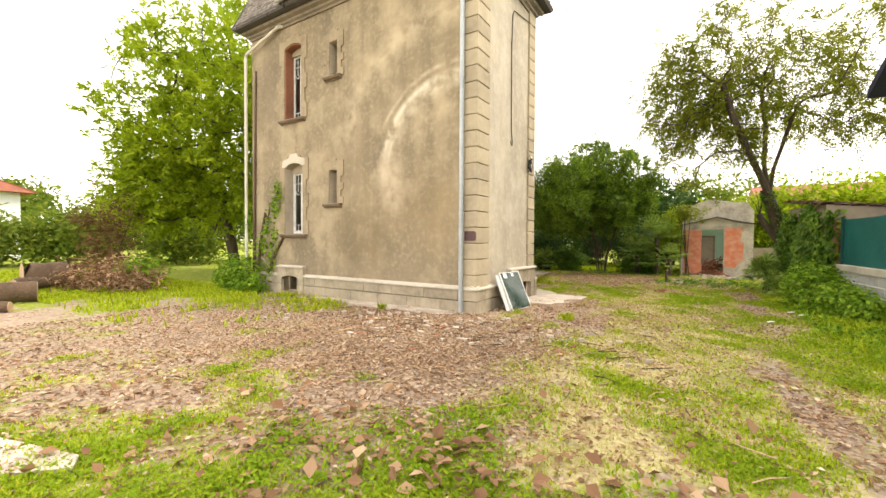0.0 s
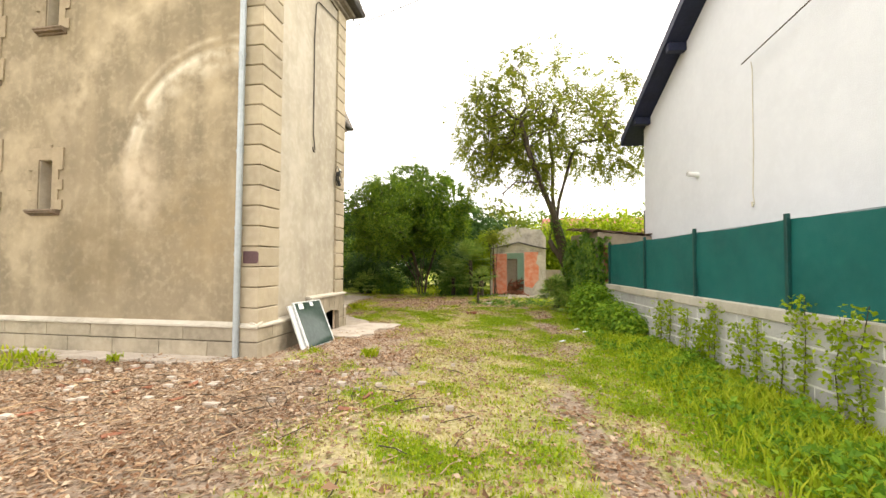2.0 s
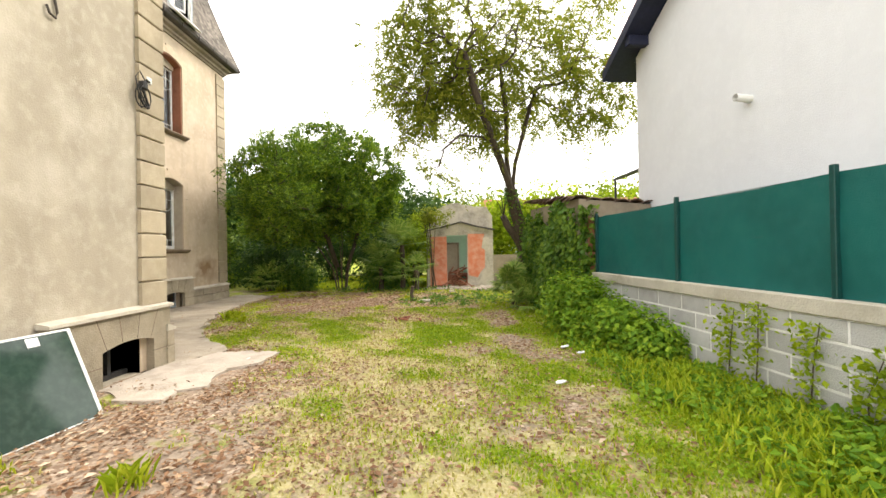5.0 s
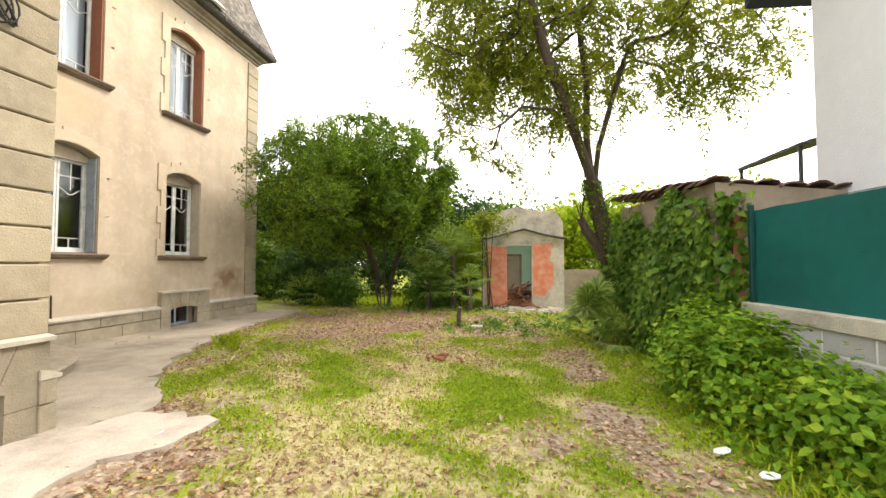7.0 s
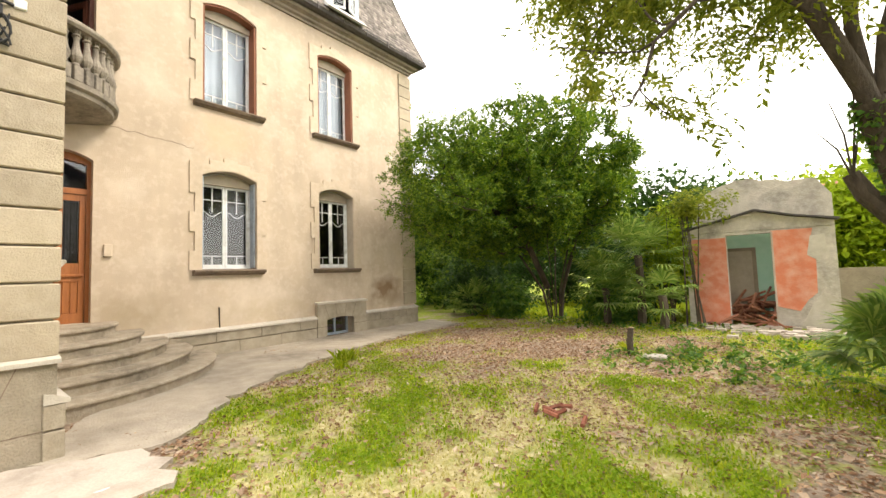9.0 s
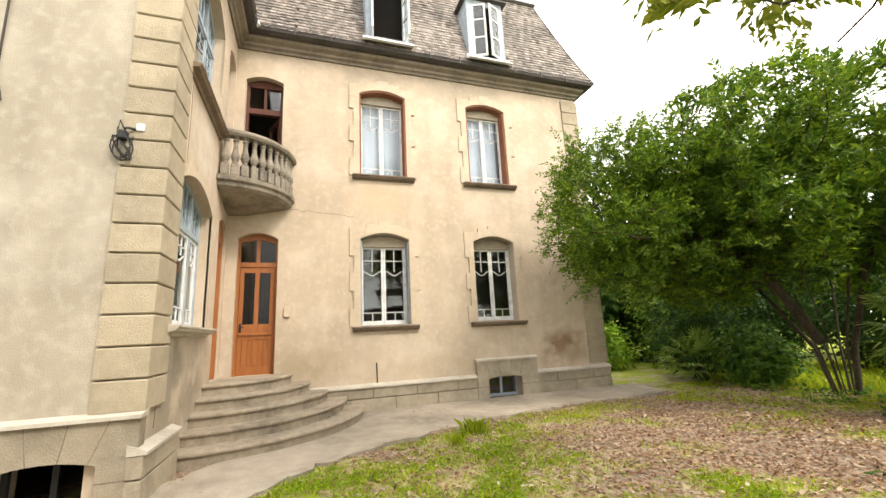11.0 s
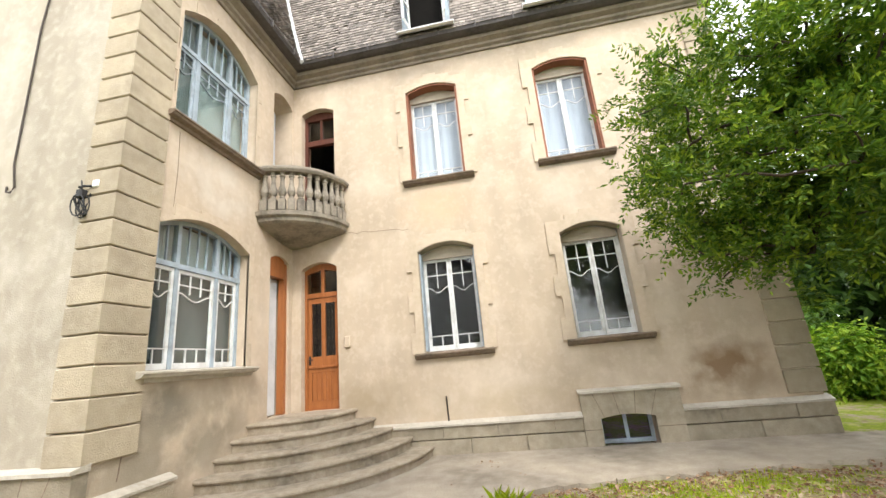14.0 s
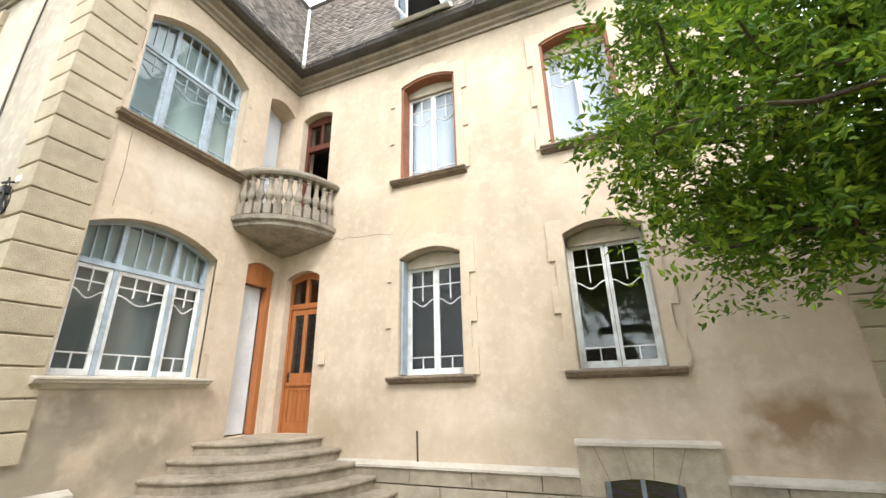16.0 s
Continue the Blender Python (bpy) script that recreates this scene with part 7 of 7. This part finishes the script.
for k, (y, h) in enumerate(((4.3, 0.9), (5.6, 1.15), (5.85, 1.0), (6.3, 1.2), (7.0, 0.85), (7.35, 0.75), (7.9, 0.95), (8.3, 0.6), (8.75, 0.8), (9.3, 0.9), (6.65, 0.6), (8.1, 0.7), (9.65, 0.8))):
    climber(y, h, 200 + k)
rg = np.random.default_rng(90)
p = []
for path in (((-11.5, 0), (-11.2, 1.2), (-10.85, 1.9), (-10.4, 2.6), (-10.35, 3.1)), ((-11.0, 0), (-10.75, 0.9), (-10.45, 1.7)), ((-11.8, 0), (-11.85, 1.2), (-11.8, 2.4))):
    for (x0, z0), (x1, z1) in zip(path, path[1:]):
        t = rg.random((110, 1))
        c = np.array((x0, 7.36, z0)) + t * np.array((x1 - x0, 0, z1 - z0))
        p.append(c + rg.normal(size=c.shape) * np.array((0.12, 0.06, 0.1)))
p = np.concatenate(p)
p[:, 1] = np.minimum(p[:, 1], 7.42)
vine = thing("wall_vine", "climbing vine with bare stems on the house corner", "vine", pose(-11.2, 7.3, 0))
part("leaves", leaf_mesh("leaves", p, 0.10, rg, 0.1, 0.7, 0.5), M_SHRUB, vine)
bm = bmesh.new()
for pts in (((-11.6, 7.40, -0.1), (-11.55, 7.42, 3.5), (-11.5, 7.43, 6.6)), ((-11.45, 7.4, -0.1), (-11.3, 7.42, 1.4), (-11.05, 7.42, 2.3), (-10.9, 7.42, 2.1), (-10.8, 7.42, 2.6)), ((-10.9, 7.40, 0.5), (-10.5, 7.42, 1.2), (-10.2, 7.42, 1.55))):
    tube(bm, pts, [0.05 - 0.01 * i for i in range(len(pts))], 6)
part("stem", bm, M_LOG, vine)

# ---- far things ----
def far_row(name, label, spots, leaf, mat, seed, per=60, count=80, spread=0.5):
    rg = np.random.default_rng(seed)
    ps = [clumps(rg, (x, y, h * 0.5), (w, w * 0.7, h * 0.5), count, per, spread, 0.35, 0.1)[0] for x, y, w, h in spots]
    return tagged(solid(name, leaf_mesh(name, np.concatenate(ps), leaf, rg, 0.2, 0.6), mat, label, "trees"), kind="stuff")


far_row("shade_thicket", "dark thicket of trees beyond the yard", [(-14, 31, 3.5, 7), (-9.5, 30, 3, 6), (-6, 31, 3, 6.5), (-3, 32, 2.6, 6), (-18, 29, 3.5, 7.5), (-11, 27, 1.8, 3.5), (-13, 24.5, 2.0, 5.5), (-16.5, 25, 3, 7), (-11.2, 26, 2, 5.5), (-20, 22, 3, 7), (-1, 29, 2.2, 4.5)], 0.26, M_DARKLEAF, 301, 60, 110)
far_row("bright_thicket", "yellow-green shrubs behind the outbuilding", [(3.2, 26, 1.8, 4.4), (5.5, 27, 2, 4.8), (1.5, 27.5, 1.8, 4), (8, 27, 2.2, 4.8), (11, 28, 2.6, 5.2), (14.5, 29, 2.6, 5.4)], 0.22, M_BRIGHT, 302, 60, 90, 0.35)
far_row("far_hedge", "distant green hedge and trees", [(-24, 18, 3, 5), (-27, 12, 3, 3.2), (-30, 8, 3, 3.0), (-33, 5, 3, 2.8), (-36, 1, 3, 3), (-25, 22, 3.5, 7), (-22, 26, 3.5, 7), (-30, 15, 3, 4.5)], 0.28, M_FARLEAF, 303, 50, 80)
far_row("distant_hill_woods", "wooded rise on the horizon", [(-70, 10, 12, 9), (-72, 26, 12, 8), (-66, 44, 13, 11), (-46, 60, 13, 11), (-25, 65, 13, 11), (0, 70, 14, 11), (25, 66, 13, 10), (-72, -6, 12, 8)], 0.6, M_FARLEAF, 304, 80, 110, 1.0)
far = thing("far_house", "distant white house with a red tiled hip roof", "house", pose(-48, 6.4, 0))
part("wall", boxes((-56, 1.4, -0.1, -44, 8.9, 5.0)), M_PLASTER_W, far, "white wall")
bm = bmesh.new()
extrude_outline(bm, [(0.7, 4.95), (9.6, 4.95), (9.6, 5.1), (6.4, 6.6), (3.9, 6.6), (0.7, 5.1)], lambda y, z: (-43.2 - 2.6 * (z > 6), y, z), lambda y, z: (-57 + 2.6 * (z > 6), y, z))
part("roof", bm, M_TILE, far, "red tiled roof")
part("shutter", boxes((-43.99, 4.2, 2.5, -43.95, 6.0, 4.2)), M_ZINC, far, "closed grey shutter")
far2 = thing("tiled_house", "low house with an orange clay tile roof behind shrubs", "house", pose(14, 42, 0))
part("wall", boxes((4, 38, -0.1, 30, 48, 4.4)), M_PLASTER_W, far2)
bm = bmesh.new()
extrude_outline(bm, [(37.2, 4.3), (48.8, 4.3), (43, 6.1)], lambda y, z: (3.4, y, z), lambda y, z: (30.5, y, z))
part("roof", bm, M_TILE, far2, "orange clay tile roof")
bm = bmesh.new()
for k, (a, b) in enumerate((((XE + 0.1, YN + 0.1, 7.4), (6.5, 8.0, 10.5)), ((4.1, 9.16, 5.03), (4.45, 4.0, 5.66)))):
    a, b = Vector(a), Vector(b)
    tube(bm, [a.lerp(b, t) - Vector((0, 0, (0.7, 0.03)[k] * math.sin(math.pi * t))) for t in np.linspace(0, 1, 12)], 0.011, 5)
solid("overhead_wire", bm, M_CABLE, "thin black wires strung between the houses", "wire")


# ---- grass, litter and chips ----
def sown(rg, n, x0, x1, y0, y1, weight):
    x, y = x0 + (x1 - x0) * rg.random(n), y0 + (y1 - y0) * rg.random(n)
    keep = rg.random(n) < weight(x, y)
    keep &= ~((x < XE + 0.15) & (y > YS - 0.1) & (y < YN + 0.1)) & ~((x < XM + 0.1) & (y > YN)) & ~((x > fence_x(y) - 0.04))
    keep &= ~((x > XL - 0.2) & (y > YL0)) & ~((x > -0.9) & (x < 1.9) & (y > YF - 0.1)) & ~((x + 7.6 > 0) & (y > 10.87) & ((x + 7.6) ** 2 + (y - 10.87) ** 2 < 2.6 ** 2))
    return x[keep], y[keep]


def blades(name, label, n, area, weight, size, mat, seed, slim=0.07, lean=0.5):
    rg = np.random.default_rng(seed)
    x, y = sown(rg, n, *area, weight)
    p = np.stack([x, y, ground_z(x, y) - 0.005], 1)
    m = len(p)
    a = rg.random(m) * math.tau
    h = size * (0.5 + rg.random(m))
    side = np.stack([-np.sin(a), np.cos(a), np.zeros(m)], 1) * (h * slim + 0.002)[:, None]
    tip = p + np.stack([np.cos(a) * h * lean, np.sin(a) * h * lean, h], 1)
    midp = p + np.stack([np.cos(a) * h * lean * 0.25, np.sin(a) * h * lean * 0.25, h * 0.6], 1)
    v = np.stack([p - side, p + side, midp + side * 0.8, tip, midp - side * 0.8], 1).reshape(-1, 3)
    i = np.arange(m)[:, None] * 5
    f = np.concatenate([i + np.array((0, 1, 2)), i + np.array((0, 2, 4)), i + np.array((4, 2, 3))], 1).reshape(-1, 3)
    return tagged(solid(name, mesh_of(name, v, f), mat, label, "grass"), kind="stuff")


off_path = lambda x, y: ~path_at(x + 0.10 * wavy(x, y, 6.0, 31), y + 0.08 * wavy(x, y, 7.0, 32))
path_at = lambda x, y: (x < -2.62) & (y > 9.35) & (y < 11.35) | (y >= 11.3) & (y < 19.8) & (x < np.interp(y, (11.3, 11.75, 12.3, 12.9, 13.9, 15.2, 17, 19.4), (-3.4, -3.6, -4.3, -4.75, -5.2, -5.7, -6.0, -6.2)))
green_w = lambda x, y: np.clip((lawn(x, y) - 0.35) * 1.5, 0, 1) * (1 - straw(x, y)) ** 1.2 * off_path(x, y)
dry_w = lambda x, y: np.clip((lawn(x, y) - 0.2) * 1.1, 0, 1) * straw(x, y) * off_path(x, y)
blades("grass_near", "short green grass in patches", 330000, (-7, 3.2, 0.2, 9), green_w, 0.035, M_GRASS, 401, 0.10)
blades("grass_mid", "short green grass in patches", 240000, (-7, 3.2, 9, 23), green_w, 0.04, M_GRASS, 402, 0.10)
blades("dry_grass", "short yellowed grass", 260000, (-7, 3.2, 0.2, 18), dry_w, 0.03, M_DRYGRASS, 403, 0.10, 0.9)
blades("tall_grass", "tall green grass along the wall", 60000, (1.7, 3.2, 1.0, 13), lambda x, y: np.clip((x - 1.7) / 1.3, 0, 1) * 0.7, 0.13, M_GRASS, 404, 0.045)
blades("lawn_west", "green lawn west of the house", 130000, (-26, -7, 3, 16), lambda x, y: lawn(x, y) ** 2 * ((y < YS) | (x < XW)), 0.10, M_GRASS, 405, 0.13)
blades("lawn_north", "bright grass in the clearing", 30000, (-12, 0, 22, 29), lambda x, y: 0.9 + 0 * x, 0.12, M_GRASS, 406, 0.16)


def scatter(name, label, n, area, weight, size, mat, seed, slim, lift=0.012, category="leaves", curl=0.8):
    rg = np.random.default_rng(seed)
    x, y = sown(rg, n, *area, weight)
    p = np.stack([x, y, ground_z(x, y) + lift * rg.random(len(x)) + 0.008], 1)
    return tagged(solid(name, leaf_mesh(name, p, size, rg, curl, slim), mat, label, category), kind="stuff")


def weeds(name, label, n, area, weight, height, leaf, mat, seed):
    rg = np.random.default_rng(seed)
    x, y = sown(rg, n, *area, weight)
    x, y = np.repeat(x, 9), np.repeat(y, 9)
    x, y = x + 0.05 * rg.normal(size=len(x)), y + 0.05 * rg.normal(size=len(y))
    z = ground_z(x, y) + height * rg.random(len(x)) * (0.6 + 0.4 * wavy(x, y, 3.0, 77))
    return tagged(solid(name, leaf_mesh(name, np.stack([x, y, np.maximum(z, 0.0)], 1), leaf, rg, 0.4, 0.6), mat, label, "weeds"), kind="stuff")


weeds("verge_weeds", "leafy green weeds along the block wall", 3800, (1.7, 3.0, 2, 13.2), lambda x, y: np.clip((x - 1.8) * 0.9 + 0.25 * (y > 9), 0, 1), 0.20, 0.07, M_SHRUB, 411)
weeds("clover_mat", "low clover in the grass", 34000, (-6, 3.0, 0.4, 16), lambda x, y: np.clip(green_w(x, y) * 2.6 - 0.9, 0, 1), 0.03, 0.03, M_CLOVER, 412)
weeds("clover_front", "bright low weeds in patches at the edge of the bare ground", 5200, (-4.5, 3.0, 0.8, 3.4), lambda x, y: np.clip(1.25 * blob(x, y, -0.4, 2.1, 2.6, 0.9) + 0.9 * wavy(x, y, 1.7, 93) - 0.45, 0, 1), 0.045, 0.036, M_CLOVER, 414)
weeds("shade_weeds", "ground ivy under the palms and trees", 1500, (-6, 2.2, 16, 22), lambda x, y: np.clip(blob(x, y, 0.9, 17.6, 1.3, 1.6) + blob(x, y, -1.8, 20.8, 1.6, 0.7) + 0.6 * blob(x, y, -5.0, 21.5, 2.0, 0.7) + 0.8 * blob(x, y, -0.9, 17.3, 0.6, 0.5), 0, 1), 0.14, 0.08, M_IVY, 413)
bare = lambda x, y: np.clip(0.95 - lawn(x, y), 0.06, 1)
scatter("leaf_litter", "brown fallen leaves covering the bare ground", 60000, (-10, 3.1, 0.3, 9), lambda x, y: np.clip(0.12 + 0.5 * bare(x, y), 0, 1), 0.05, M_LITTER, 501, 0.6)
scatter("leaf_litter", "brown fallen leaves under the trees", 75000, (-7, 3, 9, 22.5), lambda x, y: np.clip(0.16 + 0.45 * bare(x, y) + 0.5 * blob(x, y, -2, 18, 3, 3), 0, 1) * (0.15 + 0.85 * off_path(x, y)), 0.045, M_LITTER, 502, 0.6)
scatter("wood_chips", "pale wood chips and twigs on the bare ground", 60000, (-10, 1.2, 2, 7.4), lambda x, y: np.clip(1.0 * blob(x, y, -3.6, 5.2, 3.2, 2.0), 0, 1) * step_at(-x - 1.7, 5), 0.055, M_CHIPS, 503, 0.28, 0.02, "chips")
scatter("gravel_chips", "grey-beige stone chips in the lane", 60000, (-10, 2.2, 0.3, 12), lambda x, y: np.clip(0.5 * bare(x, y) + 0.9 * blob(x, y, -0.75, 8.4, 0.55, 1.3) + 0.5 * blob(x, y, -0.8, 5.6, 0.5, 1.2) + 0.8 * blob(x, y, -1.2, 10.4, 0.7, 0.6), 0, 1), 0.03, M_CHIPS, 504, 0.9, 0.006, "gravel")
scatter("large_dry_leaves", "large curled reddish dry leaves", 4200, (-6, 3, 0.3, 4.2), lambda x, y: 0.05 + 0.9 * blob(x, y, -0.3, 1.9, 2.6, 0.8), 0.10, M_LITTER, 505, 0.75, 0.06, curl=0.55)
scatter("pale_leaves", "pale dry leaves scattered in the grass", 24000, (-6, 2.2, 0.5, 19), lambda x, y: np.clip(0.25 + 0.6 * wavy(x, y, 2.1, 95) + 0.35 * bare(x, y), 0.03, 1) * (1 - 0.85 * np.clip(1.6 * green_w(x, y), 0, 1)) * off_path(x, y), 0.055, M_CHIPS, 506, 0.6, 0.02)


scatter("grass_litter", "small brown leaves among the grass", 60000, (-6, 2.2, 0.5, 20), lambda x, y: np.clip(0.35 + 0.6 * wavy(x, y, 1.5, 96), 0.04, 1) * (1 - 0.7 * np.clip(1.6 * green_w(x, y), 0, 1)) * off_path(x, y), 0.042, M_LITTER, 509, 0.6, 0.035)
scatter("path_leaves", "small dry leaves blown onto the path", 5500, (-7, -2.6, 9.4, 19.5), lambda x, y: np.clip(0.12 + 0.75 * wavy(x, y, 1.6, 91) ** 2, 0, 1) * path_at(x, y), 0.033, M_LITTER, 507, 0.6, 0.02)
scatter("edge_leaves", "brown leaves gathered along the edge of the path", 26000, (-7, -1.8, 9.2, 19.5), lambda x, y: np.clip(0.25 + 0.8 * wavy(x, y, 1.3, 92), 0, 1) * path_at(x - 0.55, y) * off_path(x, y), 0.045, M_LITTER, 510, 0.6, 0.035)
scatter("clearing_leaves", "pale fallen leaves on the shaded ground", 9000, (-5, 2, 14, 21.5), lambda x, y: 0.6 * off_path(x, y), 0.05, M_CHIPS, 508, 0.55, 0.02)

# twigs and sticks lying on the bare ground
def sticks(name, label, n, seed, cx, cy, sx, sy, ln, mat):
    rg = np.random.default_rng(seed)
    bm = bmesh.new()
    for k in range(n):
        x, y, a = cx + sx * rg.normal(), cy + sy * rg.normal(), rg.random() * math.tau
        if y > 7.25 and x < -3.7:
            continue
        h = ln * (0.4 + rg.random())
        e = Vector((math.cos(a) * h / 2, math.sin(a) * h / 2, 0))
        c = Vector((x, y, 0.012))
        tube(bm, [c - e, c + Vector((-e.y, e.x, 0)) * 0.12 + Vector((0, 0, 0.012)), c + e + Vector((0, 0, 0.02 * rg.random()))], [0.006, 0.005, 0.003], 4)
    return tagged(solid(name, bm, mat, label, "twigs"), kind="stuff")


sticks("dark_twigs", "dark twigs on the bare ground", 55, 601, -3.4, 5.6, 1.9, 0.9, 0.3, M_BARK)
sticks("pale_twigs", "pale dry stalks on the bare ground", 160, 602, -2.8, 4.9, 2.2, 1.2, 0.22, M_CUT)
rg = np.random.default_rng(611)
bm = bmesh.new()
for k in range(170):
    x, y = -4.2 + 1.9 * rg.normal(), 6.2 + 0.7 * rg.normal()
    if y > 7.3 and x < -3.8 or y > 7.9:
        continue
    s = 0.015 + 0.04 * rg.random() ** 2
    box(bm, x - s, y - s * 0.6, -0.03, x + s, y + s * 0.6, s * 0.5, 0.004)
tagged(solid("pale_stones", bm, M_SLAB_PALE, "pale stones and rubble near the house wall", "stones"), kind="stuff")

# larger pieces of bark and broken boards among the chips, one by one
rg = np.random.default_rng(640)
curved = []
for k in range(4):
    bm = bmesh.new()
    w, ln = 0.018 + 0.008 * k, 0.09 + 0.035 * k
    arc_ = [(w * math.sin(a), 0.5 * w * math.cos(a)) for a in np.linspace(-1.2, 1.2, 6)]
    arc_ += [(x * 0.8, z - 0.012) for x, z in arc_[::-1]]
    extrude_outline(bm, arc_, lambda x, z: (x, -ln / 2 + 0.3 * x, z), lambda x, z: (x, ln / 2 - 0.4 * x, z))
    me = finish(bm, "bark_piece")
    me.materials.append((M_LOG, M_CUT, M_LOG, M_REVEAL_BROWN)[k])
    curved.append(me)
for k in range(70):
    x, y = -3.9 + 2.2 * rg.normal(), 5.9 + 0.8 * rg.normal()
    if y > 7.0 and x < -3.6 or y > 8.0 or x > -1.0:
        continue
    ob = tagged(new("bark_piece", curved[k % 4]), "curled piece of dry bark on the bare ground", "bark", "bark pieces before the house")
    ob.matrix_basis = pose(x, y, float(ground_z(x, y)) + 0.012, 8 * rg.normal(), 10 * rg.normal(), 360 * rg.random())

# cracks in the render
def crack(parent, pts, place, width):
    bm = bmesh.new()
    rg = np.random.default_rng(len(pts) * 7)
    for (a, za), (b, zb) in zip(pts, pts[1:]):
        k = 6
        row = [(a + (b - a) * i / k, za + (zb - za) * i / k + 0.012 * rg.normal() * (0 < i < k)) for i in range(k + 1)]
        for (p, q), (r, t) in zip(row, row[1:]):
            nx, nz = -(t - q), r - p
            ln = math.hypot(nx, nz) or 1.0
            nx, nz = nx / ln * width, nz / ln * width
            extrude_outline(bm, [(p - nx, q - nz), (r - nx, t - nz), (r + nx, t + nz), (p + nx, q + nz)], lambda u, z: place(u, z, -0.003), lambda u, z: place(u, z, 0.01))
    part("crack", bm, M_SILL, parent, "thin dark crack in the render")


crack(wall_m, [(11.9, 4.02), (12.6, 3.98), (13.15, 3.93)], face_m, 0.004)
crack(wall_n, [(-4.43, 1.5), (-4.40, 1.1), (-4.34, 0.6)], face_n, 0.005)
crack(wall_n, [(-4.72, 4.8), (-4.74, 4.2), (-4.72, 3.7)], face_n, 0.003)

# tufts of grass and weeds by the path, and a few pale scraps
def tuft(x, y, height, count, seed):
    rg = np.random.default_rng(seed)
    vs, fs = [], []
    for k in range(count):
        a, h = rg.random() * math.tau, height * (0.5 + 0.7 * rg.random())
        b0 = np.array((x + 0.06 * rg.normal(), y + 0.06 * rg.normal(), -0.03))
        out = np.array((math.cos(a), math.sin(a), 0)) * h * (0.3 + 0.6 * rg.random())
        side = np.array((-math.sin(a), math.cos(a), 0)) * 0.006
        mid = b0 + out * 0.35 + np.array((0, 0, h * 0.7))
        i = len(vs)
        vs += [b0 - side, b0 + side, mid + side, b0 + out + np.array((0, 0, h)), mid - side]
        fs += [(i, i + 1, i + 2, i + 3, i + 4)]
    solid("grass_tuft", mesh_of("grass_tuft", vs, fs), M_GRASS, "tuft of long green grass at the edge of the path", "grass", group="grass tufts")


for k, (x, y, h, n) in enumerate(((-5.0, 14.6, 0.2, 70), (-4.6, 14.2, 0.14, 45), (-2.2, 7.9, 0.14, 60), (-3.2, 8.0, 0.1, 30), (-6.0, 6.9, 0.12, 40), (-1.2, 17.6, 0.16, 40))):
    tuft(x, y, h, n, 700 + k)
for k, (x, y) in enumerate(((1.75, 10.95), (1.62, 11.3), (1.1, 9.7), (-2.9, 10.9))):
    rg = np.random.default_rng(720 + k)
    bm = bmesh.new()
    ring = [((0.05 + 0.03 * rg.random()) * math.cos(a), (0.04 + 0.03 * rg.random()) * math.sin(a)) for a in np.arange(7) * math.tau / 7]
    extrude_outline(bm, ring, lambda p, q: (x + p, y + q, 0.01 + 0.15 * p), lambda p, q: (x + p, y + q, 0.018 + 0.15 * p))
    solid("paper_scrap", bm, M_PANEL_W, "crumpled white scrap lying in the grass", "scrap", group="white scraps")
